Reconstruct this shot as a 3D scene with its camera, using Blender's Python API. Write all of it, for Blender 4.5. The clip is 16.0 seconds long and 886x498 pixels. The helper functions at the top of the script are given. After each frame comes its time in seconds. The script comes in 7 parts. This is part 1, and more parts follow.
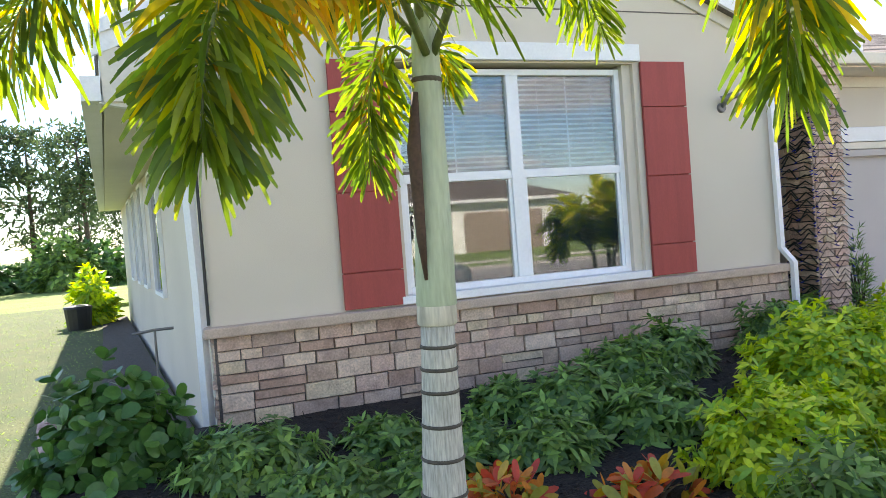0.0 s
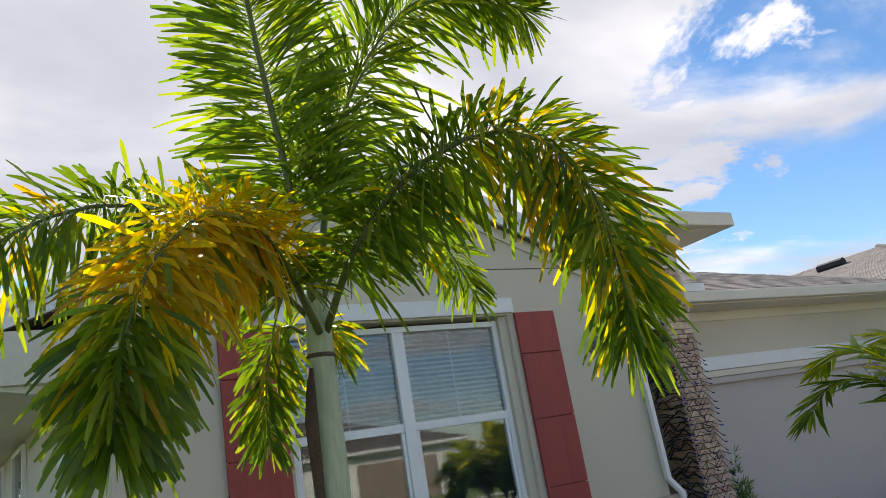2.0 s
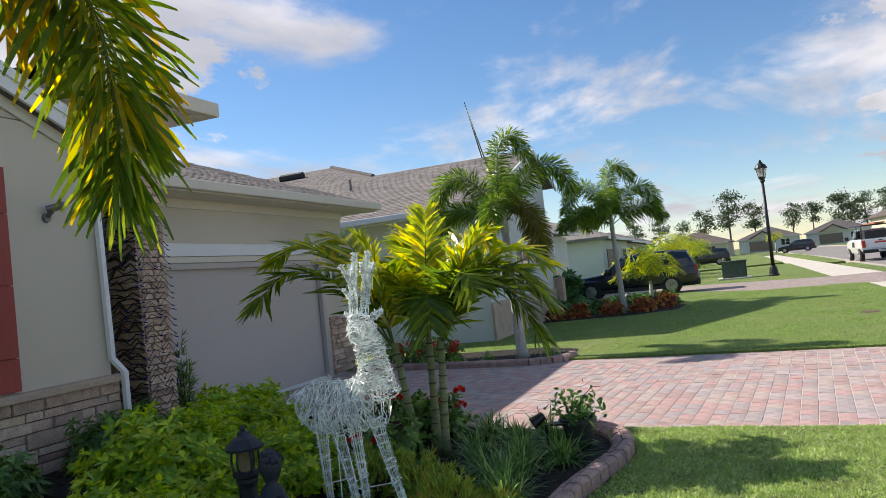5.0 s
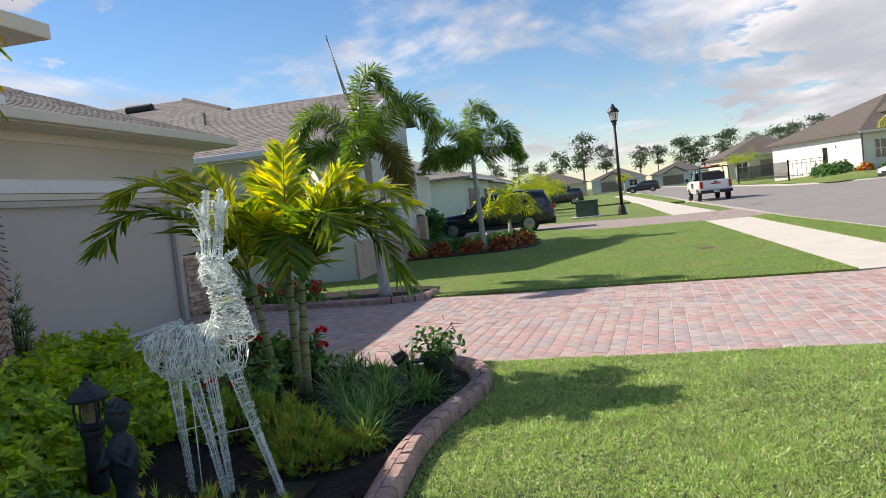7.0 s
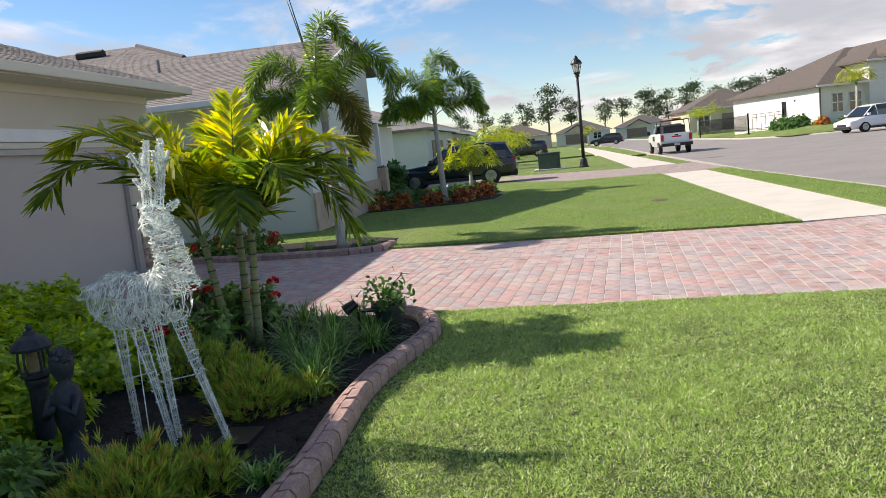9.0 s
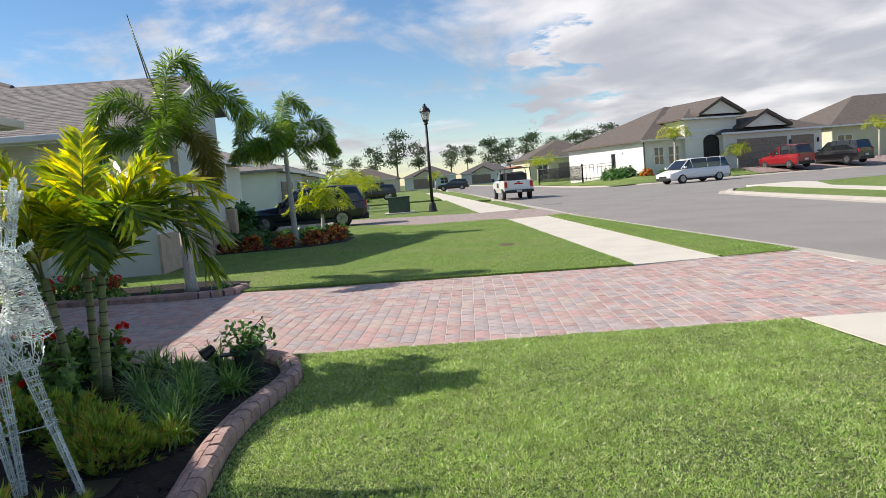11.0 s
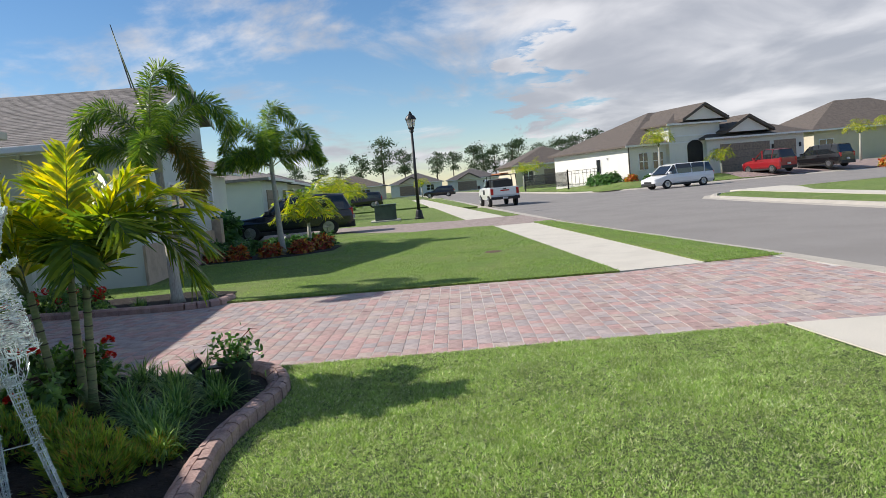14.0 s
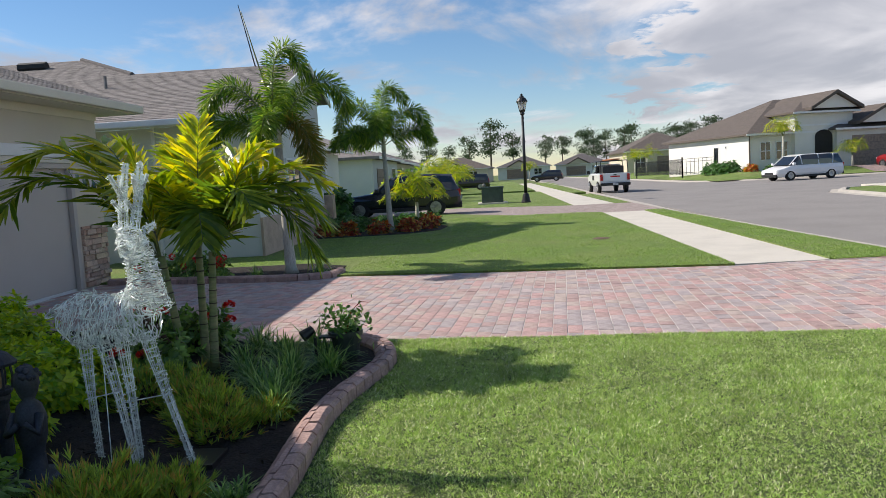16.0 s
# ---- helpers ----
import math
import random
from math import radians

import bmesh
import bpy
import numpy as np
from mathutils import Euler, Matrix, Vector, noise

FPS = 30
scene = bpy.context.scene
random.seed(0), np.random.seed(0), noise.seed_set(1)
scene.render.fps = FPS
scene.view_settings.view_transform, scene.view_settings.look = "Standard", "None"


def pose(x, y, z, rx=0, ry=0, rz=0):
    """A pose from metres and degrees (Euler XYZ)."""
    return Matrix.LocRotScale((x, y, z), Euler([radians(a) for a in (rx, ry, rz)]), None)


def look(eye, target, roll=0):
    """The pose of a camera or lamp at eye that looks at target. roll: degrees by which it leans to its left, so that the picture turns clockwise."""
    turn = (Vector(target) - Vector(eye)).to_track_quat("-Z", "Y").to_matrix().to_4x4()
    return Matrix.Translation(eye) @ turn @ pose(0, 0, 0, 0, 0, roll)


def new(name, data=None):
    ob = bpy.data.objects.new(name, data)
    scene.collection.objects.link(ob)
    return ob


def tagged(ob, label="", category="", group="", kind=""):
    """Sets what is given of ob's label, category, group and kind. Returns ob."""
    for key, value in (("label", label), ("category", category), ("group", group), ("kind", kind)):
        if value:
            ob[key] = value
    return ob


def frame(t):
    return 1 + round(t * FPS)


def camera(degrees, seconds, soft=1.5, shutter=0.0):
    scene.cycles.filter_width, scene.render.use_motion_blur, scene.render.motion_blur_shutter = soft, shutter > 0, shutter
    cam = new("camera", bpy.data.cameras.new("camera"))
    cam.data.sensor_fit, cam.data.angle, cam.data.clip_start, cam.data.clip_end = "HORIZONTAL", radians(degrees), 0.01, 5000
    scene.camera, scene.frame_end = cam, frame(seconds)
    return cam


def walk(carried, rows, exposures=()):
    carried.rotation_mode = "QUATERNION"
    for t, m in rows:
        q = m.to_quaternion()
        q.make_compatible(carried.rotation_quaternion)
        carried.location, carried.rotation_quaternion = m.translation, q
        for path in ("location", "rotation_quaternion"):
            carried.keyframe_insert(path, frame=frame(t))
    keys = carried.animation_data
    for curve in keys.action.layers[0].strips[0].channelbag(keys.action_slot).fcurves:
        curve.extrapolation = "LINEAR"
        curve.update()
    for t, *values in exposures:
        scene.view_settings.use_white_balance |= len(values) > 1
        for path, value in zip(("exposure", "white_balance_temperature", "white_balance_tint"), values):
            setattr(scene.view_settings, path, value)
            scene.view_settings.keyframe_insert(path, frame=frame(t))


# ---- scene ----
cam = camera(61.2, 16.0, soft=0.8)
ROWS = [
    (0, -0.0006, -0.0052, 1.4761, 88.40, 4.33, -20.68),
    (0.5, -0.0204, -0.0991, 1.4776, 93.20, 5.85, -26.24),
    (1, 0.0148, -0.1780, 1.4772, 97.13, 9.07, -29.91),
    (1.5, -0.0240, -0.2279, 1.4928, 101.37, 10.41, -29.79),
    (2, -0.0976, -0.2027, 1.5334, 106.07, 9.26, -28.61),
    (2.5, -0.1881, -0.1354, 1.5418, 109.10, 8.18, -29.61),
    (3, -0.2378, -0.1032, 1.5501, 110.95, 6.98, -32.34),
    (3.5, -0.2432, -0.0936, 1.5327, 108.15, 6.57, -40.31),
    (4, -0.1813, -0.0780, 1.5058, 101.42, 6.66, -53.03),
    (4.5, -0.1562, -0.0710, 1.4646, 96.40, 6.67, -61.48),
    (5, -0.0855, -0.0569, 1.4554, 92.34, 6.23, -69.17),
    (7.5, -0.0207, -0.0556, 1.4572, 85.87, 5.91, -80.28),
    (8, -0.0269, -0.0845, 1.4354, 84.08, 5.31, -80.93),
    (8.5, -0.0447, -0.1438, 1.4533, 83.41, 5.77, -82.83),
    (9, -0.0762, -0.1901, 1.4419, 82.59, 5.84, -82.27),
    (9.5, -0.1232, -0.1569, 1.4374, 81.24, 5.67, -83.76),
    (10, -0.1826, -0.0932, 1.4492, 81.43, 4.65, -90.66),
    (12.5, -0.2603, -0.1085, 1.4966, 86.12, 4.97, -94.58),
    (13, -0.2542, -0.1114, 1.5032, 86.04, 5.46, -94.95),
    (13.5, -0.2524, -0.1093, 1.4980, 85.69, 5.41, -95.14),
    (14, -0.2537, -0.0966, 1.4991, 85.23, 5.06, -94.85),
    (14.5, -0.2539, -0.0956, 1.4961, 84.93, 4.65, -94.54),
    (15, -0.2535, -0.0882, 1.4967, 84.83, 3.79, -94.49),
    (15.5, -0.2563, -0.0848, 1.4952, 84.67, 3.21, -93.88),
    (16, -0.2786, -0.0540, 1.4897, 84.50, 3.21, -86.69),
]
walk(cam, [(t, pose(x, y, z, rx, ry, rz)) for t, x, y, z, rx, ry, rz in ROWS],
     [(0.0, 1.85, 7100, 18), (0.5, 1.85, 7100, 18), (1.0, 1.45, 7000, 17), (1.5, 1.05, 6950, 16), (2.0, 0.6, 6850, 14), (2.5, 0.38, 6800, 13), (3.0, 0.2, 6750, 13), (4.0, 0.2, 6700, 13),
      (5.0, 0.35, 6750, 15), (7.5, 0.36, 6850, 15), (8.0, 0.42, 6900, 16), (10.0, 0.40, 6850, 15), (12.5, 0.1, 6400, 11), (16.0, 0.12, 6550, 14)])

# ---- sky and sun ----
SUN_WAY = Vector((-0.19, -1.19, -1.0)).normalized()
sun = new("sun", bpy.data.lights.new("sun", "SUN"))
sun.data.energy, sun.data.angle, sun.data.color = 5.0, radians(0.6), (1.0, 0.95, 0.86)
sun.matrix_world = look((0, 0, 30), Vector((0, 0, 30)) + SUN_WAY)

world = bpy.data.worlds.new("sky")
scene.world = world
world.use_nodes = True
wn, wl = world.node_tree.nodes, world.node_tree.links
wn.clear()
w_out = wn.new("ShaderNodeOutputWorld")
w_bg = wn.new("ShaderNodeBackground")
w_sky = wn.new("ShaderNodeTexSky")
w_sky.sky_type, w_sky.sun_disc = "NISHITA", False
w_sky.sun_elevation, w_sky.sun_rotation = radians(39.4), math.atan2(0.19, 1.19)
w_sky.air_density, w_sky.dust_density, w_sky.ozone_density = 1.0, 0.05, 3.5
w_co = wn.new("ShaderNodeTexCoord")
w_sep = wn.new("ShaderNodeSeparateXYZ")
wl.new(w_co.outputs["Generated"], w_sep.inputs[0])
# clouds lie on a flat deck overhead: direction divided by its height
w_h = wn.new("ShaderNodeMath"); w_h.operation = "MAXIMUM"; w_h.inputs[1].default_value = 0.0
wl.new(w_sep.outputs["Z"], w_h.inputs[0])
w_h2 = wn.new("ShaderNodeMath"); w_h2.operation = "ADD"; w_h2.inputs[1].default_value = 0.16
wl.new(w_h.outputs[0], w_h2.inputs[0])
w_div = wn.new("ShaderNodeVectorMath"); w_div.operation = "DIVIDE"
w_cmb = wn.new("ShaderNodeCombineXYZ")
for k in "XYZ":
    wl.new(w_h2.outputs[0], w_cmb.inputs[k])
wl.new(w_co.outputs["Generated"], w_div.inputs[0])
wl.new(w_cmb.outputs[0], w_div.inputs[1])
w_map = wn.new("ShaderNodeMapping")
w_map.inputs["Location"].default_value = (0.9, 0.35, 0.0)
w_map.inputs["Scale"].default_value = (1.0, 1.15, 0.0)
wl.new(w_div.outputs[0], w_map.inputs[0])


def sky_noise(scale, detail, rough, low, high):
    n = wn.new("ShaderNodeTexNoise")
    n.inputs["Scale"].default_value, n.inputs["Detail"].default_value, n.inputs["Roughness"].default_value = scale, detail, rough
    n.inputs["Distortion"].default_value = 0.35
    wl.new(w_map.outputs[0], n.inputs["Vector"])
    r = wn.new("ShaderNodeMapRange")
    r.interpolation_type = "SMOOTHSTEP"
    r.inputs["From Min"].default_value, r.inputs["From Max"].default_value = low, high
    wl.new(n.outputs["Fac"], r.inputs["Value"])
    return r.outputs[0]


w_cover = sky_noise(0.95, 10.0, 0.58, 0.49, 0.65)


def cloud_bank(cover, centre, low, high):
    """A broad bank of cloud about one part of the sky, with a ragged rim."""
    dot = wn.new("ShaderNodeVectorMath"); dot.operation = "DOT_PRODUCT"
    dot.inputs[1].default_value = Vector(centre).normalized()
    wl.new(w_co.outputs["Generated"], dot.inputs[0])
    fray = wn.new("ShaderNodeMath"); fray.operation = "MULTIPLY_ADD"; fray.inputs[1].default_value = high - low
    wl.new(sky_noise(2.6, 9.0, 0.6, 0.25, 0.75), fray.inputs[0]); wl.new(dot.outputs["Value"], fray.inputs[2])
    bank = wn.new("ShaderNodeMapRange")
    bank.interpolation_type = "SMOOTHSTEP"
    bank.inputs["From Min"].default_value, bank.inputs["From Max"].default_value = low + (high - low) * 0.75, high
    wl.new(fray.outputs[0], bank.inputs["Value"])
    either = wn.new("ShaderNodeMath"); either.operation = "MAXIMUM"
    wl.new(cover, either.inputs[0]); wl.new(bank.outputs[0], either.inputs[1])
    return either.outputs[0]


# one bank stands by the sun, the other low over the street
w_cover = cloud_bank(w_cover, (0.34, 0.73, 0.60), 0.81, 0.94)
w_cover = cloud_bank(w_cover, (0.86, -0.49, 0.20), 0.93, 0.985)
w_deep = wn.new("ShaderNodeHueSaturation")
w_deep.inputs["Saturation"].default_value, w_deep.inputs["Value"].default_value = 1.16, 0.82
wl.new(w_sky.outputs[0], w_deep.inputs["Color"])
w_grey = sky_noise(1.3, 6.0, 0.5, 0.30, 0.64)
w_ccol = wn.new("ShaderNodeMix"); w_ccol.data_type = "RGBA"
w_ccol.inputs[6].default_value, w_ccol.inputs[7].default_value = (6.1, 6.1, 6.2, 1), (3.2, 3.35, 3.7, 1)
wl.new(w_grey, w_ccol.inputs[0])
w_mix = wn.new("ShaderNodeMix"); w_mix.data_type = "RGBA"
w_fac = wn.new("ShaderNodeMath"); w_fac.operation = "MULTIPLY"; w_fac.inputs[1].default_value = 0.92
wl.new(w_cover, w_fac.inputs[0])
wl.new(w_fac.outputs[0], w_mix.inputs[0])
wl.new(w_deep.outputs[0], w_mix.inputs[6])
wl.new(w_ccol.outputs[2], w_mix.inputs[7])
wl.new(w_mix.outputs[2], w_bg.inputs["Color"])
w_bg.inputs["Strength"].default_value = 0.133
wl.new(w_bg.outputs[0], w_out.inputs[0])


# ---- materials ----
def material(name, colour, rough=0.7, metal=0.0, var=0.12, scale=6.0, fine=80.0, bump=0.15, dist=0.004,
             tint=None, patch=0.35, spec=0.5, object_var=0.0, island_var=0.0, through_light=0.0, coat=0.0, stretch=(1, 1, 1)):
    """Two scales of colour variation, fine relief, and a shift from piece to piece."""
    m = bpy.data.materials.new(name)
    m.use_nodes = True
    n, l = m.node_tree.nodes, m.node_tree.links
    b = n["Principled BSDF"]
    b.inputs["Roughness"].default_value, b.inputs["Metallic"].default_value = rough, metal
    b.inputs["Specular IOR Level"].default_value = spec
    b.inputs["Coat Weight"].default_value = coat
    co = n.new("ShaderNodeTexCoord")
    mp = n.new("ShaderNodeMapping")
    mp.inputs["Scale"].default_value = stretch
    l.new(co.outputs["Object"], mp.inputs[0])

    def noise_at(s, detail):
        t = n.new("ShaderNodeTexNoise")
        t.inputs["Scale"].default_value, t.inputs["Detail"].default_value = s, detail
        l.new(mp.outputs[0], t.inputs["Vector"])
        return t.outputs["Fac"]

    big, small = noise_at(scale, 4.0), noise_at(fine, 3.0)
    rgb = n.new("ShaderNodeMix"); rgb.data_type = "RGBA"
    dark = tint if tint else tuple(c * (1 - patch) for c in colour)
    rgb.inputs[6].default_value, rgb.inputs[7].default_value = (*colour, 1), (*dark, 1)
    ramp = n.new("ShaderNodeMapRange")
    ramp.inputs["From Min"].default_value, ramp.inputs["From Max"].default_value = 0.42, 0.68
    l.new(big, ramp.inputs["Value"])
    l.new(ramp.outputs[0], rgb.inputs[0])
    hsv = n.new("ShaderNodeHueSaturation")
    l.new(rgb.outputs[2], hsv.inputs["Color"])
    val = n.new("ShaderNodeMapRange")
    val.inputs["To Min"].default_value, val.inputs["To Max"].default_value = 1 - var * 1.6, 1 + var * 1.6
    val.inputs["From Min"].default_value, val.inputs["From Max"].default_value = 0.25, 0.75
    l.new(small, val.inputs["Value"])
    last = val.outputs[0]
    for amount, node, socket in ((object_var, "ShaderNodeObjectInfo", "Random"), (island_var, "ShaderNodeNewGeometry", "Random Per Island")):
        if amount:
            r = n.new(node)
            v = n.new("ShaderNodeMapRange")
            v.inputs["To Min"].default_value, v.inputs["To Max"].default_value = 1 - amount, 1 + amount
            l.new(r.outputs[socket], v.inputs["Value"])
            mul = n.new("ShaderNodeMath"); mul.operation = "MULTIPLY"
            l.new(last, mul.inputs[0]); l.new(v.outputs[0], mul.inputs[1])
            last = mul.outputs[0]
    l.new(last, hsv.inputs["Value"])
    l.new(hsv.outputs[0], b.inputs["Base Color"])
    if bump:
        bp = n.new("ShaderNodeBump")
        bp.inputs["Strength"].default_value, bp.inputs["Distance"].default_value = bump, dist
        l.new(small, bp.inputs["Height"])
        l.new(bp.outputs[0], b.inputs["Normal"])
    if through_light:
        tr = n.new("ShaderNodeBsdfTranslucent")
        mixs = n.new("ShaderNodeMixShader")
        bright = n.new("ShaderNodeHueSaturation")
        bright.inputs["Value"].default_value, bright.inputs["Saturation"].default_value = 1.7, 1.1
        l.new(hsv.outputs[0], bright.inputs["Color"])
        l.new(bright.outputs[0], tr.inputs["Color"])
        mixs.inputs[0].default_value = through_light
        l.new(b.outputs[0], mixs.inputs[1]); l.new(tr.outputs[0], mixs.inputs[2])
        l.new(mixs.outputs[0], n["Material Output"].inputs["Surface"])
    return m


def palette(mat, colours, source="ShaderNodeObjectInfo", socket="Random"):
    """Gives each piece one of some colours, by chance."""
    n, l = mat.node_tree.nodes, mat.node_tree.links
    r = n.new(source)
    ramp = n.new("ShaderNodeValToRGB")
    ramp.color_ramp.interpolation = "CONSTANT"
    e = ramp.color_ramp.elements
    while len(e) < len(colours):
        e.new(0.5)
    for i, c in enumerate(colours):
        e[i].position, e[i].color = i / len(colours), (*c, 1)
    l.new(r.outputs[socket], ramp.inputs[0])
    mixes = [x for x in n if x.bl_idname == "ShaderNodeMix"]
    dark = n.new("ShaderNodeMix"); dark.data_type = "RGBA"; dark.blend_type = "MULTIPLY"
    dark.inputs[0].default_value = 1.0
    dark.inputs[7].default_value = (0.75, 0.74, 0.75, 1)
    l.new(ramp.outputs[0], mixes[0].inputs[6])
    l.new(ramp.outputs[0], dark.inputs[6])
    l.new(dark.outputs[2], mixes[0].inputs[7])
    return mat


STUCCO = material("stucco_beige", (0.63, 0.565, 0.46), 0.9, var=0.05, scale=0.9, fine=160, bump=0.35, dist=0.004, patch=0.07)
STUCCO_PALE = material("stucco_pale_grey_green", (0.66, 0.68, 0.64), 0.9, var=0.04, scale=0.8, fine=120, bump=0.3, patch=0.06)
STUCCO_WHITE = material("stucco_cream_white", (0.78, 0.76, 0.70), 0.9, var=0.04, scale=0.8, fine=90, bump=0.25, patch=0.06)
STUCCO_TAN = material("stucco_tan", (0.62, 0.55, 0.42), 0.9, var=0.04, scale=0.8, fine=90, bump=0.25, patch=0.06)
TRIM = material("white_trim_paint", (0.80, 0.80, 0.79), 0.5, var=0.03, scale=3, fine=60, bump=0.06, patch=0.06)
CREAM = material("cream_aluminium", (0.68, 0.63, 0.52), 0.45, var=0.03, scale=2, fine=40, bump=0.05, patch=0.06)
VINYL = material("white_vinyl", (0.82, 0.83, 0.84), 0.35, var=0.02, scale=4, fine=40, bump=0.03, patch=0.04)
SHUTTER = material("red_shutter_paint", (0.36, 0.060, 0.050), 0.62, var=0.08, scale=3, fine=70, bump=0.2, patch=0.14, stretch=(6, 6, 0.6))
LEDGE = material("cast_stone_cap", (0.52, 0.40, 0.31), 0.85, var=0.1, scale=5, fine=90, bump=0.3, patch=0.18)
GROUT = material("grey_mortar", (0.16, 0.13, 0.115), 0.95, var=0.15, scale=8, fine=60, bump=0.4)
STONE = palette(material("ledge_stone", (0.4, 0.3, 0.25), 0.88, var=0.16, scale=9, fine=70, bump=0.7, dist=0.012, object_var=0.14),
                [(0.60, 0.43, 0.32), (0.52, 0.34, 0.255), (0.67, 0.53, 0.37), (0.56, 0.41, 0.32), (0.46, 0.33, 0.265), (0.64, 0.49, 0.375), (0.55, 0.385, 0.30)])
STONE_FAR = palette(material("ledge_stone_far", (0.4, 0.3, 0.25), 0.88, var=0.16, scale=9, fine=70, bump=0.7, dist=0.012, island_var=0.14),
                    [(0.36, 0.26, 0.22), (0.27, 0.18, 0.15), (0.42, 0.33, 0.27), (0.22, 0.165, 0.145), (0.33, 0.24, 0.20)], "ShaderNodeNewGeometry", "Random Per Island")
SHINGLE = material("brown_grey_shingle", (0.235, 0.212, 0.195), 0.95, var=0.2, scale=5, fine=50, bump=0.6, dist=0.01, patch=0.3, island_var=0.16)
SHINGLE_BROWN = material("brown_shingle", (0.125, 0.103, 0.088), 0.95, var=0.2, scale=3, fine=30, bump=0.6, dist=0.01, patch=0.25)
SHINGLE_DARK = material("dark_shingle", (0.11, 0.10, 0.098), 0.95, var=0.2, scale=3, fine=30, bump=0.6, dist=0.01, patch=0.25)
GARAGE = material("taupe_garage_door_paint", (0.50, 0.455, 0.42), 0.55, var=0.03, scale=1.2, fine=120, bump=0.12, patch=0.06)
PORCH_DARK = material("dark_bronze_door_paint", (0.10, 0.075, 0.06), 0.4, var=0.08, scale=4)
GLASS = bpy.data.materials.new("window_glass")
GLASS.use_nodes = True
g = GLASS.node_tree.nodes["Principled BSDF"]
g.inputs["Base Color"].default_value = (0.80, 0.86, 0.86, 1)
g.inputs["Roughness"].default_value, g.inputs["Transmission Weight"].default_value, g.inputs["IOR"].default_value = 0.015, 1.0, 1.72
g.inputs["Specular IOR Level"].default_value = 1.0
DARKGLASS = material("tinted_window_glass", (0.02, 0.024, 0.028), 0.05, var=0.05, bump=0.0, spec=0.9)
BLIND = material("blind_slat", (0.74, 0.75, 0.72), 0.5, var=0.03, bump=0.05, patch=0.05, through_light=0.25)
# the room's lack of light is put into this dark tone
ROOM = material("unlit_room_tone", (0.20, 0.19, 0.17), 0.9, var=0.05)
SOIL = material("turf_soil", (0.055, 0.085, 0.022), 0.95, var=0.35, scale=1.3, fine=45, bump=0.8, dist=0.03, tint=(0.085, 0.105, 0.032))
FIELD = material("distant_grass", (0.10, 0.15, 0.035), 0.95, var=0.25, scale=0.25, fine=9, bump=0.5, dist=0.03, tint=(0.14, 0.16, 0.05))
LAWN_FAR = material("lawn_turf", (0.15, 0.23, 0.045), 0.95, var=0.32, scale=0.7, fine=34, bump=1.0, dist=0.05, tint=(0.20, 0.25, 0.07))
MULCH = material("dark_mulch", (0.014, 0.010, 0.008), 0.95, var=0.5, scale=9, fine=70, bump=1.0, dist=0.03, tint=(0.032, 0.023, 0.018))
CHIP = material("mulch_chip", (0.028, 0.019, 0.014), 0.9, var=0.3, scale=9, fine=70, bump=0.4, island_var=0.5)
ASPHALT = material("asphalt", (0.26, 0.242, 0.226), 0.93, var=0.10, scale=0.5, fine=120, bump=0.5, dist=0.006, patch=0.12)
CONCRETE = material("sidewalk_concrete", (0.60, 0.56, 0.48), 0.9, var=0.07, scale=1.4, fine=90, bump=0.3, dist=0.004, patch=0.10)
KERBSTONE = material("kerb_concrete", (0.47, 0.43, 0.37), 0.9, var=0.09, scale=2.0, fine=90, bump=0.3, patch=0.14)
PAVER_COLOURS = [(0.466, 0.328, 0.298), (0.43, 0.367, 0.352), (0.473, 0.353, 0.312), (0.405, 0.349, 0.341), (0.487, 0.324, 0.294), (0.466, 0.378, 0.33), (0.444, 0.367, 0.348), (0.466, 0.306, 0.28)]
PAVER = palette(material("concrete_paver", (0.4, 0.3, 0.3), 0.9, var=0.12, scale=7, fine=80, bump=0.45, object_var=0.10), PAVER_COLOURS)
PAVER_FAR = palette(material("concrete_paver_far", (0.4, 0.3, 0.3), 0.9, var=0.12, scale=7, fine=80, bump=0.45, island_var=0.10), PAVER_COLOURS, "ShaderNodeNewGeometry", "Random Per Island")
SAND = material("joint_sand", (0.66, 0.62, 0.57), 0.95, var=0.15, scale=12, fine=120, bump=0.4)
EDGING = material("stamped_edging", (0.42, 0.28, 0.24), 0.85, var=0.16, scale=8, fine=60, bump=0.5, dist=0.008, object_var=0.10, tint=(0.30, 0.19, 0.165))


# ---- building helpers ----
def link_mesh(name, verts, faces, mat, smooth=False):
    me = bpy.data.meshes.new(name)
    me.from_pydata([tuple(v) for v in verts], [], faces)
    me.update()
    if smooth:
        me.shade_smooth()
    for mm in (mat if isinstance(mat, (list, tuple)) else [mat]):
        me.materials.append(mm)
    return me


def fast_mesh(name, verts, faces, mat, smooth=False):
    """A mesh from arrays: verts (n, 3), faces (m, k)."""
    verts, faces = np.asarray(verts, np.float32), np.asarray(faces, np.int32)
    me = bpy.data.meshes.new(name)
    me.vertices.add(len(verts)); me.vertices.foreach_set("co", verts.ravel())
    k = faces.shape[1]
    me.loops.add(faces.size); me.loops.foreach_set("vertex_index", faces.ravel())
    me.polygons.add(len(faces))
    me.polygons.foreach_set("loop_start", np.arange(0, faces.size, k, dtype=np.int32))
    me.update(calc_edges=True)
    if smooth:
        me.shade_smooth()
    else:
        me.shade_flat()
    me.materials.append(mat)
    return me


def under(ob, parent):
    if parent is not None:
        ob.parent = parent
    return ob


